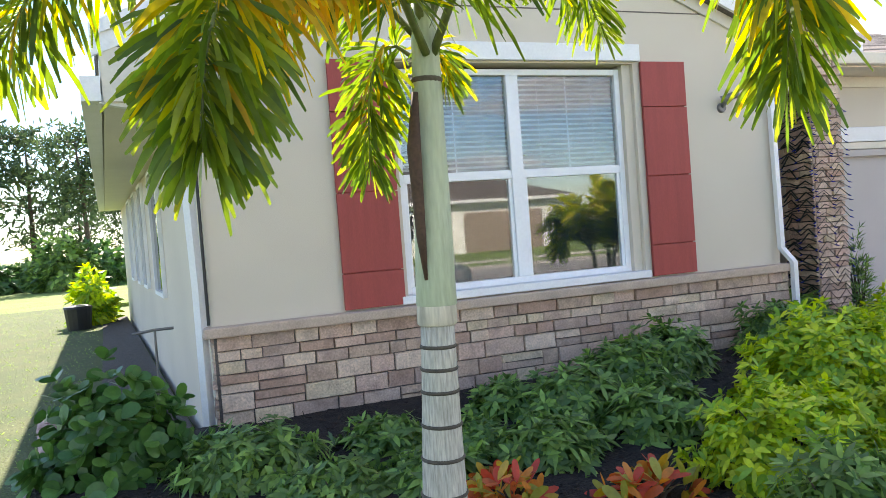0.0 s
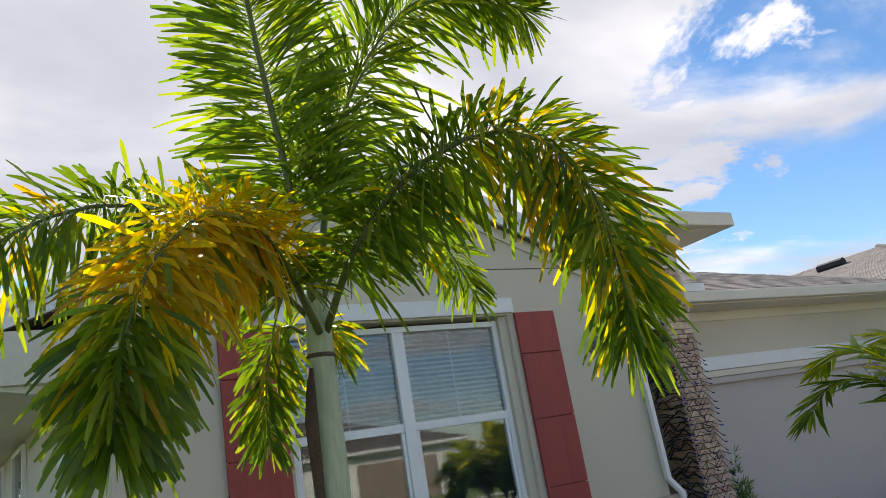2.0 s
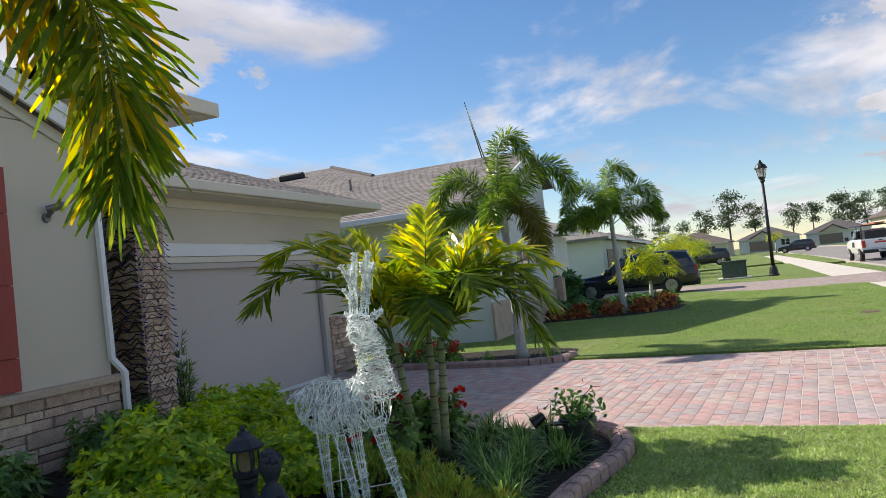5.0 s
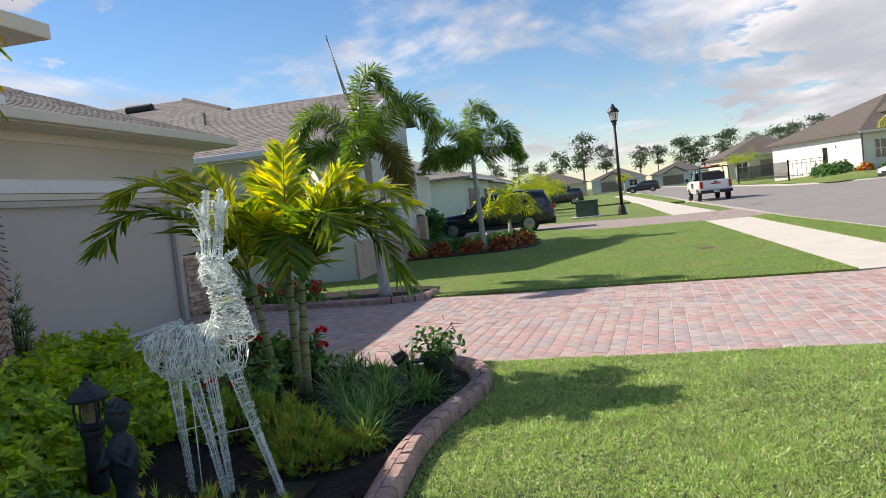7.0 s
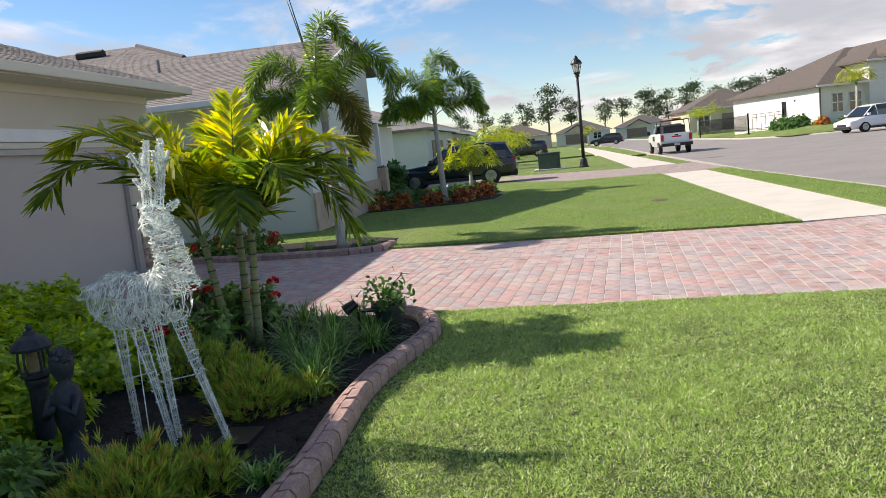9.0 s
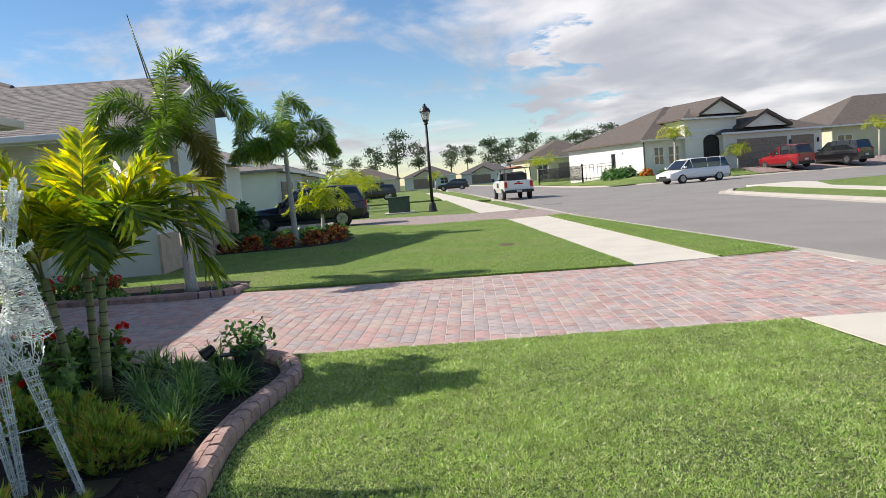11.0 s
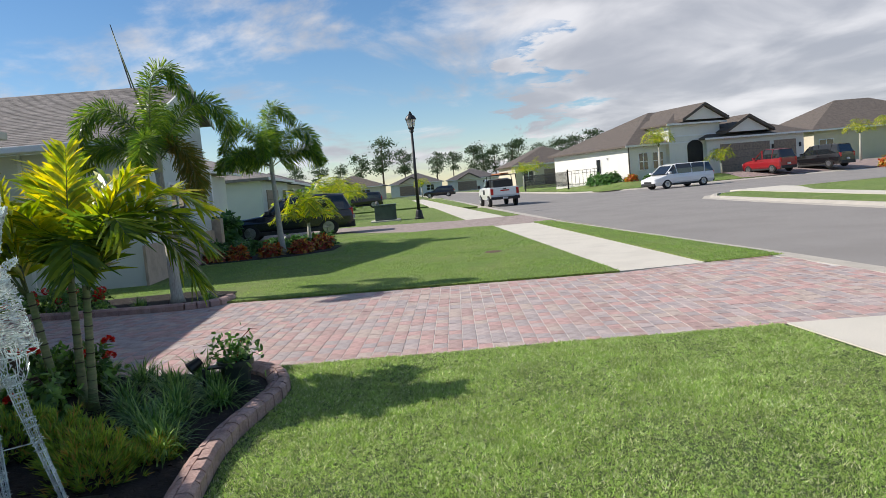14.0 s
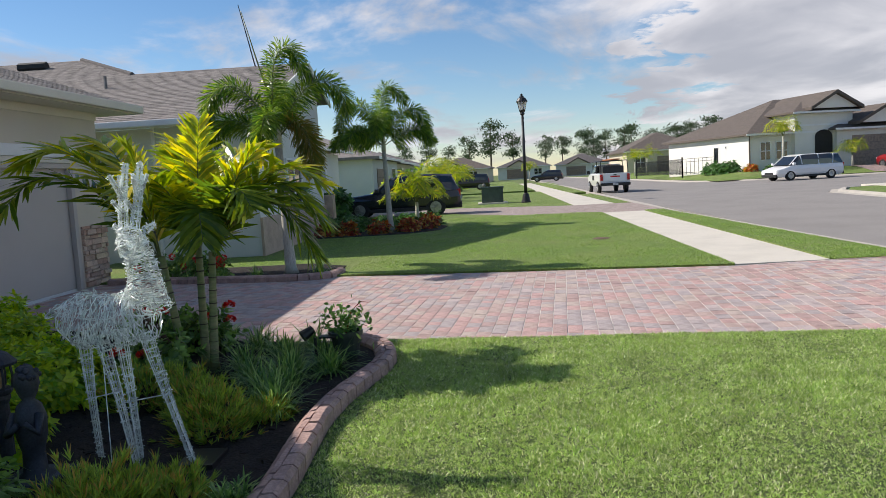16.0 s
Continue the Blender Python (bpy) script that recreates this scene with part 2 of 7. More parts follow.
def mesh_part(name, me, parent=None, label=""):
    ob = new(name, me)
    under(ob, parent)
    return tagged(ob, label) if label else ob


def finish(bm, name, mat, smooth=False):
    bmesh.ops.recalc_face_normals(bm, faces=bm.faces)
    me = bpy.data.meshes.new(name)
    bm.to_mesh(me)
    bm.free()
    if smooth:
        me.shade_smooth()
    me.materials.append(mat)
    return me


def part(name, bm, mat, parent=None, label="", smooth=False):
    return mesh_part(name, finish(bm, name, mat, smooth), parent, label)


def add_box(bm, lo, hi, bevel=0.0, m=None):
    lo, hi = Vector(lo), Vector(hi)
    r = bmesh.ops.create_cube(bm, size=1.0)
    mat = Matrix.Translation((lo + hi) / 2) @ Matrix.Diagonal((*(hi - lo), 1))
    if m is not None:
        mat = m @ mat
    bmesh.ops.transform(bm, matrix=mat, verts=r["verts"])
    if bevel:
        edges = {e for v in r["verts"] for e in v.link_edges}
        bmesh.ops.bevel(bm, geom=list(edges), offset=bevel, segments=2, affect="EDGES", profile=0.6)
    return bm


def box(lo, hi, bevel=0.0, m=None):
    return add_box(bmesh.new(), lo, hi, bevel, m)


def empty(name, m=None):
    ob = new(name)
    ob.empty_display_size = 0.1
    if m is not None:
        ob.matrix_world = m
    return ob


def prism(outline, z0, z1, bm=None):
    """An upright prism over a plan outline; z1 may be a function of (x, y)."""
    bm = bm or bmesh.new()
    lo = [bm.verts.new((x, y, z0)) for x, y in outline]
    hi = [bm.verts.new((x, y, z1(x, y) if callable(z1) else z1)) for x, y in outline]
    n = len(outline)
    bm.faces.new(hi)
    bm.faces.new(lo[::-1])
    for i in range(n):
        bm.faces.new((lo[i], lo[(i + 1) % n], hi[(i + 1) % n], hi[i]))
    return bm


def tube(points, radii, sides=8, bm=None, cap=True):
    """A round bar through points, with a radius at each."""
    bm = bm or bmesh.new()
    pts = [Vector(p) for p in points]
    if not isinstance(radii, (list, tuple, np.ndarray)):
        radii = [radii] * len(pts)
    radii = [float(r) for r in radii]
    rings = []
    side = None
    for i, p in enumerate(pts):
        d = (pts[min(i + 1, len(pts) - 1)] - pts[max(i - 1, 0)]).normalized()
        if side is None:
            side = d.orthogonal().normalized()
        side = (side - d * side.dot(d)).normalized()
        up = d.cross(side)
        rings.append([bm.verts.new(p + radii[i] * (math.cos(a) * side + math.sin(a) * up)) for a in [2 * math.pi * k / sides for k in range(sides)]])
    for a, b in zip(rings, rings[1:]):
        for k in range(sides):
            bm.faces.new((a[k], a[(k + 1) % sides], b[(k + 1) % sides], b[k]))
    if cap:
        bm.faces.new(rings[0][::-1])
        bm.faces.new(rings[-1])
    return bm


def lathe(profile, sides=20, bm=None, at=(0, 0, 0)):
    """A turned form from (radius, z) pairs."""
    bm = bm or bmesh.new()
    rings = []
    for r, z in profile:
        rings.append([bm.verts.new((at[0] + r * math.cos(2 * math.pi * k / sides), at[1] + r * math.sin(2 * math.pi * k / sides), at[2] + z)) for k in range(sides)])
    for a, b in zip(rings, rings[1:]):
        for k in range(sides):
            bm.faces.new((a[k], a[(k + 1) % sides], b[(k + 1) % sides], b[k]))
    bm.faces.new(rings[0][::-1])
    bm.faces.new(rings[-1])
    return bm


def smoothstep(a, b, x):
    t = min(1.0, max(0.0, (x - a) / (b - a)))
    return t * t * (3 - 2 * t)


# ---- ground, road and pavements ----
ground = part("ground", box((-400, -400, -1.0), (700, 500, -0.12)), FIELD)
tagged(ground, "flat green land that reaches to the horizon", "ground", kind="structure")


def slab(name, outline, z0, z1, mat, label, category="pavement"):
    ob = part(name, prism(outline, z0, z1), mat)
    return tagged(ob, label, category, kind="structure")


slab("road", [(-60, -13.5), (18, -13.4), (33.5, -14.9), (36.2, -17.5), (37, -60), (56, -60), (59.0, -24), (60.5, -18.0), (64, -16.2), (170, -17.0), (170, -9.3), (60, -7.6), (30, -6.6), (-60, -6.55)],
     -0.5, -0.085, ASPHALT, "grey asphalt residential road with a side street", "road")

DRV0, DRV1 = Vector((7.15, 6.5)), Vector((5.95, -6.1))
EDGE_NEAR = lambda y: 6.50 + 0.098 * (y - 0.2) if y > -3.6 else 6.13 - 0.14 * (-3.6 - y)
EDGE_FAR = lambda y: 11.10 + 0.150 * (y - 0.2) if y > -3.6 else 10.53 + 0.14 * (-3.6 - y)

slab("lawn_front", [(-40, -3.58), (EDGE_NEAR(-3.6), -3.62), (EDGE_NEAR(-1), -1.0), (EDGE_NEAR(1.2), 1.2), (3.0, 1.2), (0.5, 1.35), (-0.8, 3.0), (-0.5, 5.5), (-1.35, 18.6), (-1.6, 24), (-40, 24)], -0.5, 0.0, SOIL, "mown green lawn in front of the house", "lawn")
slab("lawn_neighbour", [(EDGE_FAR(-3.6), -3.52), (24.9, -3.80), (25.6, -1), (28.9, 1.5), (29.4, 8), (12.4, 8), (11.85, 6.4), (EDGE_FAR(3), 3.0), (EDGE_FAR(0), 0.0)], -0.5, 0.035, LAWN_FAR, "mown green lawn between two driveways", "lawn")
slab("lawn_back", [(-60, 24), (-0.9, 24), (12, 24), (60, 24), (60, 60), (-60, 60)], -0.5, -0.01, LAWN_FAR, "sunny mown lawn behind the house", "lawn")
slab("verge_near", [(EDGE_FAR(-4.9), -4.90), (24.9, -5.22), (25.2, -5.75), (11.3, -6.12), (10.75, -6.08)], -0.5, 0.030, LAWN_FAR, "narrow grass verge between sidewalk and kerb", "verge")
slab("verge_west", [(-40, -4.98), (EDGE_NEAR(-5), -5.0), (EDGE_NEAR(-6.0), -6.1), (-40, -6.1)], -0.5, 0.0, LAWN_FAR, "narrow grass verge between sidewalk and kerb", "verge")
slab("lawn_beyond", [(31.2, -3.62), (56, -3.95), (57, 8), (34.8, 8), (34.2, 1.2)], -0.5, 0.0, LAWN_FAR, "mown lawn beyond the second driveway", "lawn")
slab("verge_beyond", [(31.5, -5.3), (44, -5.5), (46, -6.3), (31.4, -6.05)], -0.5, 0.0, LAWN_FAR, "short grass verge by the kerb", "verge")
slab("verge_far", [(49, -5.5), (100, -6.6), (100, -8.2), (49, -6.6)], -0.5, 0.0, LAWN_FAR, "short grass verge by the kerb", "verge")
slab("lawn_far", [(61, -3.9), (130, -4.6), (130, 30), (61, 12)], -0.5, 0.0, LAWN_FAR, "far mown lawns along the street", "lawn")
slab("sidewalk_west", [(-40, -3.585), (EDGE_NEAR(-3.6) - 0.004, -3.62), (EDGE_NEAR(-5) - 0.004, -4.99), (-40, -4.97)], -0.5, 0.012, CONCRETE, "pale concrete sidewalk", "sidewalk")
slab("sidewalk", [(EDGE_FAR(-3.6) + 0.1, -3.525), (24.9, -3.805), (24.9, -5.215), (EDGE_FAR(-4.9) - 0.06, -4.895)], -0.5, 0.012, CONCRETE, "pale concrete sidewalk", "sidewalk")
slab("sidewalk_beyond", [(31.2, -3.63), (56, -3.96), (100, -4.3), (100, -5.8), (56, -5.45), (31.2, -5.29)], -0.5, 0.010, CONCRETE, "pale concrete sidewalk that runs on along the street", "sidewalk")
slab("driveway_neighbour", [(24.905, -6.0), (31.19, -6.0), (31.19, -3.6), (34.1, 1.2), (35.0, 8.0), (29.42, 8.0), (28.92, 1.5), (25.62, -1.0), (24.905, -3.8)], -0.5, 0.008,
     material("paver_tone", (0.36, 0.29, 0.26), 0.9, var=0.2, scale=4, fine=14, bump=0.4), "pinkish grey paver driveway of the next house", "driveway")


def kerb_run(name, line, side, label="low sloped concrete kerb and gutter"):
    """A sloped kerb with a gutter pan along a line; side: +1 where the road lies to the right of the line."""
    prof = [(-0.10, -0.45), (-0.10, 0.006), (0.05, 0.004), (0.24, -0.070), (0.55, -0.080), (0.55, -0.45)]
    bm = bmesh.new()
    rows = []
    for i, (x, y) in enumerate(line):
        a, b = Vector(line[max(i - 1, 0)]), Vector(line[min(i + 1, len(line) - 1)])
        d = (b - a).normalized()
        nrm = Vector((d.y, -d.x)) * side
        rows.append([bm.verts.new((x + nrm.x * u, y + nrm.y * u, z)) for u, z in prof])
    for r, s in zip(rows, rows[1:]):
        for k in range(len(prof)):
            bm.faces.new((r[k], r[(k + 1) % len(prof)], s[(k + 1) % len(prof)], s[k]))
    bm.faces.new(rows[0]); bm.faces.new(rows[-1][::-1])
    return tagged(part(name, bm, KERBSTONE), label, "kerb", kind="structure")


kerb_run("kerb_near", [(-60, -6.15), (5, -6.12), (11.5, -6.15), (25, -5.85), (31, -6.1), (46, -6.45), (70, -7.2), (170, -8.8)], 1)
kerb_run("kerb_opposite", [(-60, -13.9), (18, -13.75), (26, -14.4), (32.5, -15.1), (34.8, -16.2), (35.7, -18.5), (36.4, -60)], -1)
kerb_run("kerb_corner", [(57.8, -60), (57.9, -25), (57.9, -20.4), (59.2, -18.3), (62, -17.3), (66, -16.9), (170, -17.6)], -1)
slab("lawn_opposite", [(-60, -13.95), (18, -13.8), (26, -14.45), (32.3, -15.2), (34.6, -16.4), (35.5, -18.8), (36, -60), (-60, -60)], -0.5, 0.0, LAWN_FAR, "mown lawn on the opposite corner of the street", "lawn")
slab("sidewalk_opposite", [(-60, -16.0), (22, -16.1), (37.0, -18.0), (36.8, -20.7), (34.5, -20.3), (30, -18.3), (23.5, -17.3), (-60, -17.2)], -0.4, 0.02, CONCRETE, "curved concrete sidewalk on the opposite corner", "sidewalk")


def rise(x, y):
    return 0.52 * smoothstep(57.5, 62.5, x) * smoothstep(17.4, 20.4, -y)


bm = bmesh.new()
grid = {}
for i in range(46):
    for j in range(30):
        x, y = 58.4 + 1.6 * i, -17.6 - 3.2 * j
        grid[i, j] = bm.verts.new((x, y, rise(x, y) - 0.01))
for i in range(45):
    for j in range(29):
        bm.faces.new((grid[i, j], grid[i + 1, j], grid[i + 1, j + 1], grid[i, j + 1]))
tagged(part("lawn_corner", bm, LAWN_FAR), "mown lawn round the cream corner house", "lawn", kind="structure")


# ---- the house ----
def shingles(name, corner, along, up, length, height, mat, parent, inside=lambda u, v: True, course=0.145, tab=0.30, label=""):
    """Courses of lapped tabs over a roof plane: each tab has its own butt edge and thickness."""
    corner, along, up = Vector(corner), Vector(along).normalized(), Vector(up).normalized()
    nrm = along.cross(up)
    if nrm.z < 0:
        nrm = -nrm
    rng = np.random.default_rng(11)
    verts, faces = [], []
    for j in range(int(height / course)):
        off = rng.uniform(0, tab)
        for i in range(-1, int(length / tab) + 1):
            u0, u1 = max(0, i * tab + off), min(length, (i + 1) * tab + off - 0.004)
            v0, v1 = j * course, (j + 1) * course + 0.01
            if u1 - u0 < 0.03 or not inside((u0 + u1) / 2, (v0 + v1) / 2):
                continue
            t = 0.006 + rng.uniform(0, 0.004)
            p = [corner + along * u + up * v + nrm * h for u, v, h in ((u0, v0, 0.001), (u1, v0, 0.001), (u0, v0, t), (u1, v0, t), (u1, v1, 0.002), (u0, v1, 0.002))]
            k = len(verts)
            verts += p
            faces += [(k, k + 1, k + 3, k + 2), (k + 2, k + 3, k + 4, k + 5)]
    ob = mesh_part(name, fast_mesh(name, [tuple(v) for v in verts], faces, mat), parent, label)
    return tagged(ob, kind="stuff")


house = tagged(empty("house"), "single-storey beige stucco house with stone wainscot and red shutters", "house")
FY = 5.40
WX0, WX1, WZ0, WZ1 = 1.72, 3.87, 0.98, 2.75


def gable_z(x):
    return 4.07 - 0.42 * abs(x - 2.80)


# front wall in four pieces round its window, with the gable on top
for lo, hi in (((0.28, FY, -0.4), (WX0, FY + 0.2, 2.96)), ((WX1, FY, -0.4), (5.35, FY + 0.2, 2.96)), ((WX0, FY, -0.4), (WX1, FY + 0.2, WZ0)), ((WX0, FY, WZ1), (WX1, FY + 0.2, 2.96))):
    part("wall", box(lo, hi), STUCCO, house)
bm = bmesh.new()
pts = [(0.28, 2.96), (5.35, 2.96), (5.35, gable_z(5.35)), (2.8, 4.07), (0.28, gable_z(0.28))]
a = [bm.verts.new((x, FY, z)) for x, z in pts]
b = [bm.verts.new((x, FY + 0.2, z)) for x, z in pts]
bm.faces.new(a); bm.faces.new(b[::-1])
for i in range(5):
    bm.faces.new((a[i], a[(i + 1) % 5], b[(i + 1) % 5], b[i]))
part("gable_wall", bm, STUCCO, house)
# control joint across the gable
part("control_joint", box((0.7, FY - 0.003, 3.186), (4.62, FY + 0.01, 3.196)), GROUT, house, "thin dark joint across the stucco gable")
SIDE0, SIDE1 = Vector((0.28, FY, 0)), Vector((-0.80, 18.8, 0))
part("side_wall", prism([(0.28, FY), (-0.80, 18.8), (5.3, 19.2), (5.35, FY + 0.2), (0.5, FY + 0.2)], -0.4, 2.72), STUCCO, house)

# main roof: two thick slopes, rake boards, soffits, gutter
bm = bmesh.new()
prof = [(-0.30, gable_z(-0.30)), (2.80, 4.07), (5.50, gable_z(5.50)), (5.50, gable_z(5.50) + 0.20), (2.80, 4.29), (-0.30, gable_z(-0.30) + 0.20)]
f0 = [bm.verts.new((x, 5.29, z)) for x, z in prof]
f1 = [bm.verts.new((x - (0.87 if x < 0 else 0), 19.2, z)) for x, z in prof]
for i in range(6):
    bm.faces.new((f0[i], f0[(i + 1) % 6], f1[(i + 1) % 6], f1[i]))
bm.faces.new((f0[0], f0[1], f0[4], f0[5])); bm.faces.new((f0[1], f0[2], f0[3], f0[4]))
bm.faces.new((f1[0], f1[1], f1[4], f1[5])[::-1]); bm.faces.new((f1[1], f1[2], f1[3], f1[4])[::-1])
roof = part("roof", bm, SHINGLE, house, "brown-grey asphalt shingle gable roof")
for s in (-1, 1):
    bm = bmesh.new()
    x_end = -0.32 if s < 0 else 5.52
    for y0, y1, d0, d1 in ((5.255, 5.288, -0.02, 0.17), (5.235, 5.255, 0.10, 0.19)):
        q = [(x_end, gable_z(x_end) + d0), (2.8, 4.07 + d0), (2.8, 4.07 + d1), (x_end, gable_z(x_end) + d1)]
        a = [bm.verts.new((x, y0, z)) for x, z in q]
        b = [bm.verts.new((x, y1, z)) for x, z in q]
        bm.faces.new(a); bm.faces.new(b[::-1])
        for i in range(4):
            bm.faces.new((a[i], a[(i + 1) % 4], b[(i + 1) % 4], b[i]))
    part("rake_board", bm, TRIM, roof, "white painted rake board")
# frieze strip under the rake
for s in (-1, 1):
    x_end = 0.30 if s < 0 else 5.33
    bm = bmesh.new()
    q = [(x_end, gable_z(x_end) - 0.12), (2.8, 3.95), (2.8, 4.06), (x_end, gable_z(x_end) - 0.01)]
    a = [bm.verts.new((x, FY - 0.028, z)) for x, z in q]
    b = [bm.verts.new((x, FY - 0.003, z)) for x, z in q]
    bm.faces.new(a); bm.faces.new(b[::-1])
    for i in range(4):
        bm.faces.new((a[i], a[(i + 1) % 4], b[(i + 1) % 4], b[i]))
    part("frieze_board", bm, CREAM, roof)
bm = prism([(-0.27, 5.29), (0.27, 5.29), (0.27, FY - 0.004), (-0.80, 18.8), (-1.14, 18.8)], 2.45, 2.48)
part("soffit", bm, CREAM, roof, "cream soffit under the side eave")
bm = prism([(-0.40, 5.24), (-0.28, 5.24), (-1.15, 18.9), (-1.27, 18.9)], 2.45, 2.61)
part("gutter", bm, TRIM, roof, "white aluminium gutter")

part("fascia", prism([(-0.28, 5.30), (-0.25, 5.30), (-1.12, 18.9), (-1.15, 18.9)], 2.482, 2.79), CREAM, roof, "cream fascia board")
part("eave_return", box((-0.27, 5.262, 2.45), (0.27, 5.288, 2.80)), CREAM, roof, "cream panel that closes the eave's end")

# downspouts
bm = tube([(-0.30, 5.30, 2.47), (0.08, 5.41, 2.42), (0.19, 5.44, 2.36), (0.215, 5.44, 1.2), (0.215, 5.44, 0.20)], 0.042, 4)
part("downspout", bm, TRIM, house, "white corner downspout")
bm = tube([(0.262, 5.372, 2.6), (0.262, 5.372, 0.93)], 0.011, 6)
part("conduit", bm, material("black_cable", (0.02, 0.02, 0.02), 0.5), house, "black conduit beside the downspout")
bm = tube([(5.30, FY - 0.05, 2.64), (5.32, FY - 0.05, 1.40), (5.325, FY - 0.05, 1.06), (5.36, FY - 0.15, 0.93), (5.36, FY - 0.15, 0.10)], 0.034, 4)
part("downspout", bm, TRIM, house, "white downspout that kinks out over the stone ledge")

# window; a dark sheet at its back stands in for the unlit room
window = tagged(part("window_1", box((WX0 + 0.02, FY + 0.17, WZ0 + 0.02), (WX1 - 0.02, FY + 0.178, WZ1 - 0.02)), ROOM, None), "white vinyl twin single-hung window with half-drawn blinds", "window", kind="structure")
fy0, fy1 = FY + 0.085, FY + 0.15
fx0, fx1, fz0, fz1 = WX0 + 0.01, WX1 - 0.085, WZ0 + 0.005, WZ1 - 0.03
XM = (fx0 + fx1) / 2
for nm, lo, hi in (("window_frame", (fx0, fy0, fz0), (fx0 + 0.05, fy1, fz1)), ("window_frame", (fx1 - 0.05, fy0, fz0), (fx1, fy1, fz1)),
                   ("window_frame", (fx0 + 0.05, fy0, fz1 - 0.05), (fx1 - 0.05, fy1, fz1)), ("window_frame", (fx0 + 0.05, fy0, fz0), (fx1 - 0.05, fy1, fz0 + 0.05)),
                   ("mullion", (XM - 0.055, fy0 - 0.006, fz0 + 0.05), (XM + 0.055, fy1, fz1 - 0.05))):
    part(nm, box(lo, hi, 0.006), VINYL, window)
part("jamb", box((fx1, FY + 0.04, fz0), (WX1 - 0.002, FY + 0.16, WZ1 - 0.002)), STUCCO, window)
for x0, x1 in ((fx0 + 0.05, XM - 0.055), (XM + 0.055, fx1 - 0.05)):
    part("meeting_rail", box((x0, fy0 + 0.004, 1.835), (x1, fy1, 1.905), 0.006), VINYL, window)
    part("sash_frame", box((x0, fy0 + 0.014, fz0 + 0.05), (x0 + 0.03, fy1, 1.835), 0.004), VINYL, window)
    part("sash_frame", box((x1 - 0.03, fy0 + 0.014, fz0 + 0.05), (x1, fy1, 1.835), 0.004), VINYL, window)
    p = part("pane", box((x0, fy1 - 0.030, 1.905), (x1, fy1 - 0.024, fz1 - 0.05)), GLASS, window, "clear upper pane that mirrors the sky")
    p.visible_shadow = False
    p = part("pane", box((x0 + 0.03, fy1 - 0.040, fz0 + 0.05), (x1 - 0.03, fy1 - 0.034, 1.835)), GLASS, window, "dark lower pane that mirrors the street")
    p.visible_shadow = False
    part("insect_screen", box((x0 + 0.03, fy1 - 0.012, fz0 + 0.05), (x1 - 0.03, fy1 - 0.009, 1.835)), DARKGLASS, window, "dark insect screen")
    for k in range(19):
        z = 1.915 + k * 0.0415
        bm = box((x0 - 0.01, -0.021, -0.0015), (x1 + 0.01, 0.021, 0.0015), 0.0, pose(0, fy1 + 0.022, z, 81))
        part("blind_slat", bm, BLIND, window)
    for f in (0.22, 0.78):
        part("blind_cord", tube([(x0 + f * (x1 - x0), fy1 + 0.004, 1.9), (x0 + f * (x1 - x0), fy1 + 0.004, fz1 - 0.05)], 0.002, 5), TRIM, window)
    # colonial grid between the panes
    part("grille_bar", box(((x0 + x1) / 2 - 0.005, fy1 - 0.021, 1.905), ((x0 + x1) / 2 + 0.005, fy1 - 0.016, fz1 - 0.05)), VINYL, window)
part("window_sill", box((WX0 - 0.06, FY - 0.055, 0.925), (WX1 + 0.02, FY + 0.10, 0.985), 0.006), TRIM, window, "white painted sill")
part("lintel", box((WX0 - 0.10, FY - 0.045, 2.765), (WX1 + 0.05, FY + 0.002, 2.905), 0.005), TRIM, window, "white painted head trim")


def shutter(x0, x1, m=None):
    sh = tagged(empty("shutter"), "dark red four-panel board shutter on the wall", "shutter", "shutters beside the window")
    zs = [0.925, 1.195, 1.785, 2.375, 2.765]
    for z0, z1 in zip(zs, zs[1:]):
        part("panel", box((x0, FY - 0.042, z0 + 0.004), (x1, FY - 0.012, z1 - 0.004), 0.004), SHUTTER, sh)
    part("backing_board", box((x0 + 0.012, FY - 0.020, zs[0] + 0.01), (x1 - 0.012, FY - 0.002, zs[-1] - 0.01)), SHUTTER, sh)
    return sh


shutter(1.22, 1.685)
shutter(3.925, 4.375)

# security camera on the wall
fix = tagged(empty("security_camera"), "small grey outdoor camera on the stucco wall", "camera")
part("base", tube([(4.78, FY, 2.36), (4.78, FY - 0.025, 2.36)], [0.045, 0.038], 14), material("grey_metal", (0.22, 0.21, 0.20), 0.5, 0.4), fix)
part("arm", tube([(4.78, FY - 0.02, 2.37), (4.78, FY - 0.07, 2.40), (4.78, FY - 0.10, 2.43)], 0.018, 8), bpy.data.materials["grey_metal"], fix)
part("lens_barrel", tube([(4.75, FY - 0.05, 2.425), (4.83, FY - 0.15, 2.455), (4.84, FY - 0.165, 2.46)], [0.032, 0.034, 0.028], 12), bpy.data.materials["grey_metal"], fix)

# stone ledge cap
part("ledge_cap", box((0.22, FY - 0.13, 0.845), (5.42, FY - 0.0, 0.915), 0.012), LEDGE, house, "tan cast-stone ledge cap")
part("ledge_cap", box((0.22, FY, 0.845), (0.277, FY + 0.12, 0.915), 0.012), LEDGE, house)
part("mortar_bed", box((0.285, FY - 0.055, -0.3), (5.36, FY - 0.003, 0.846)), GROUT, house)

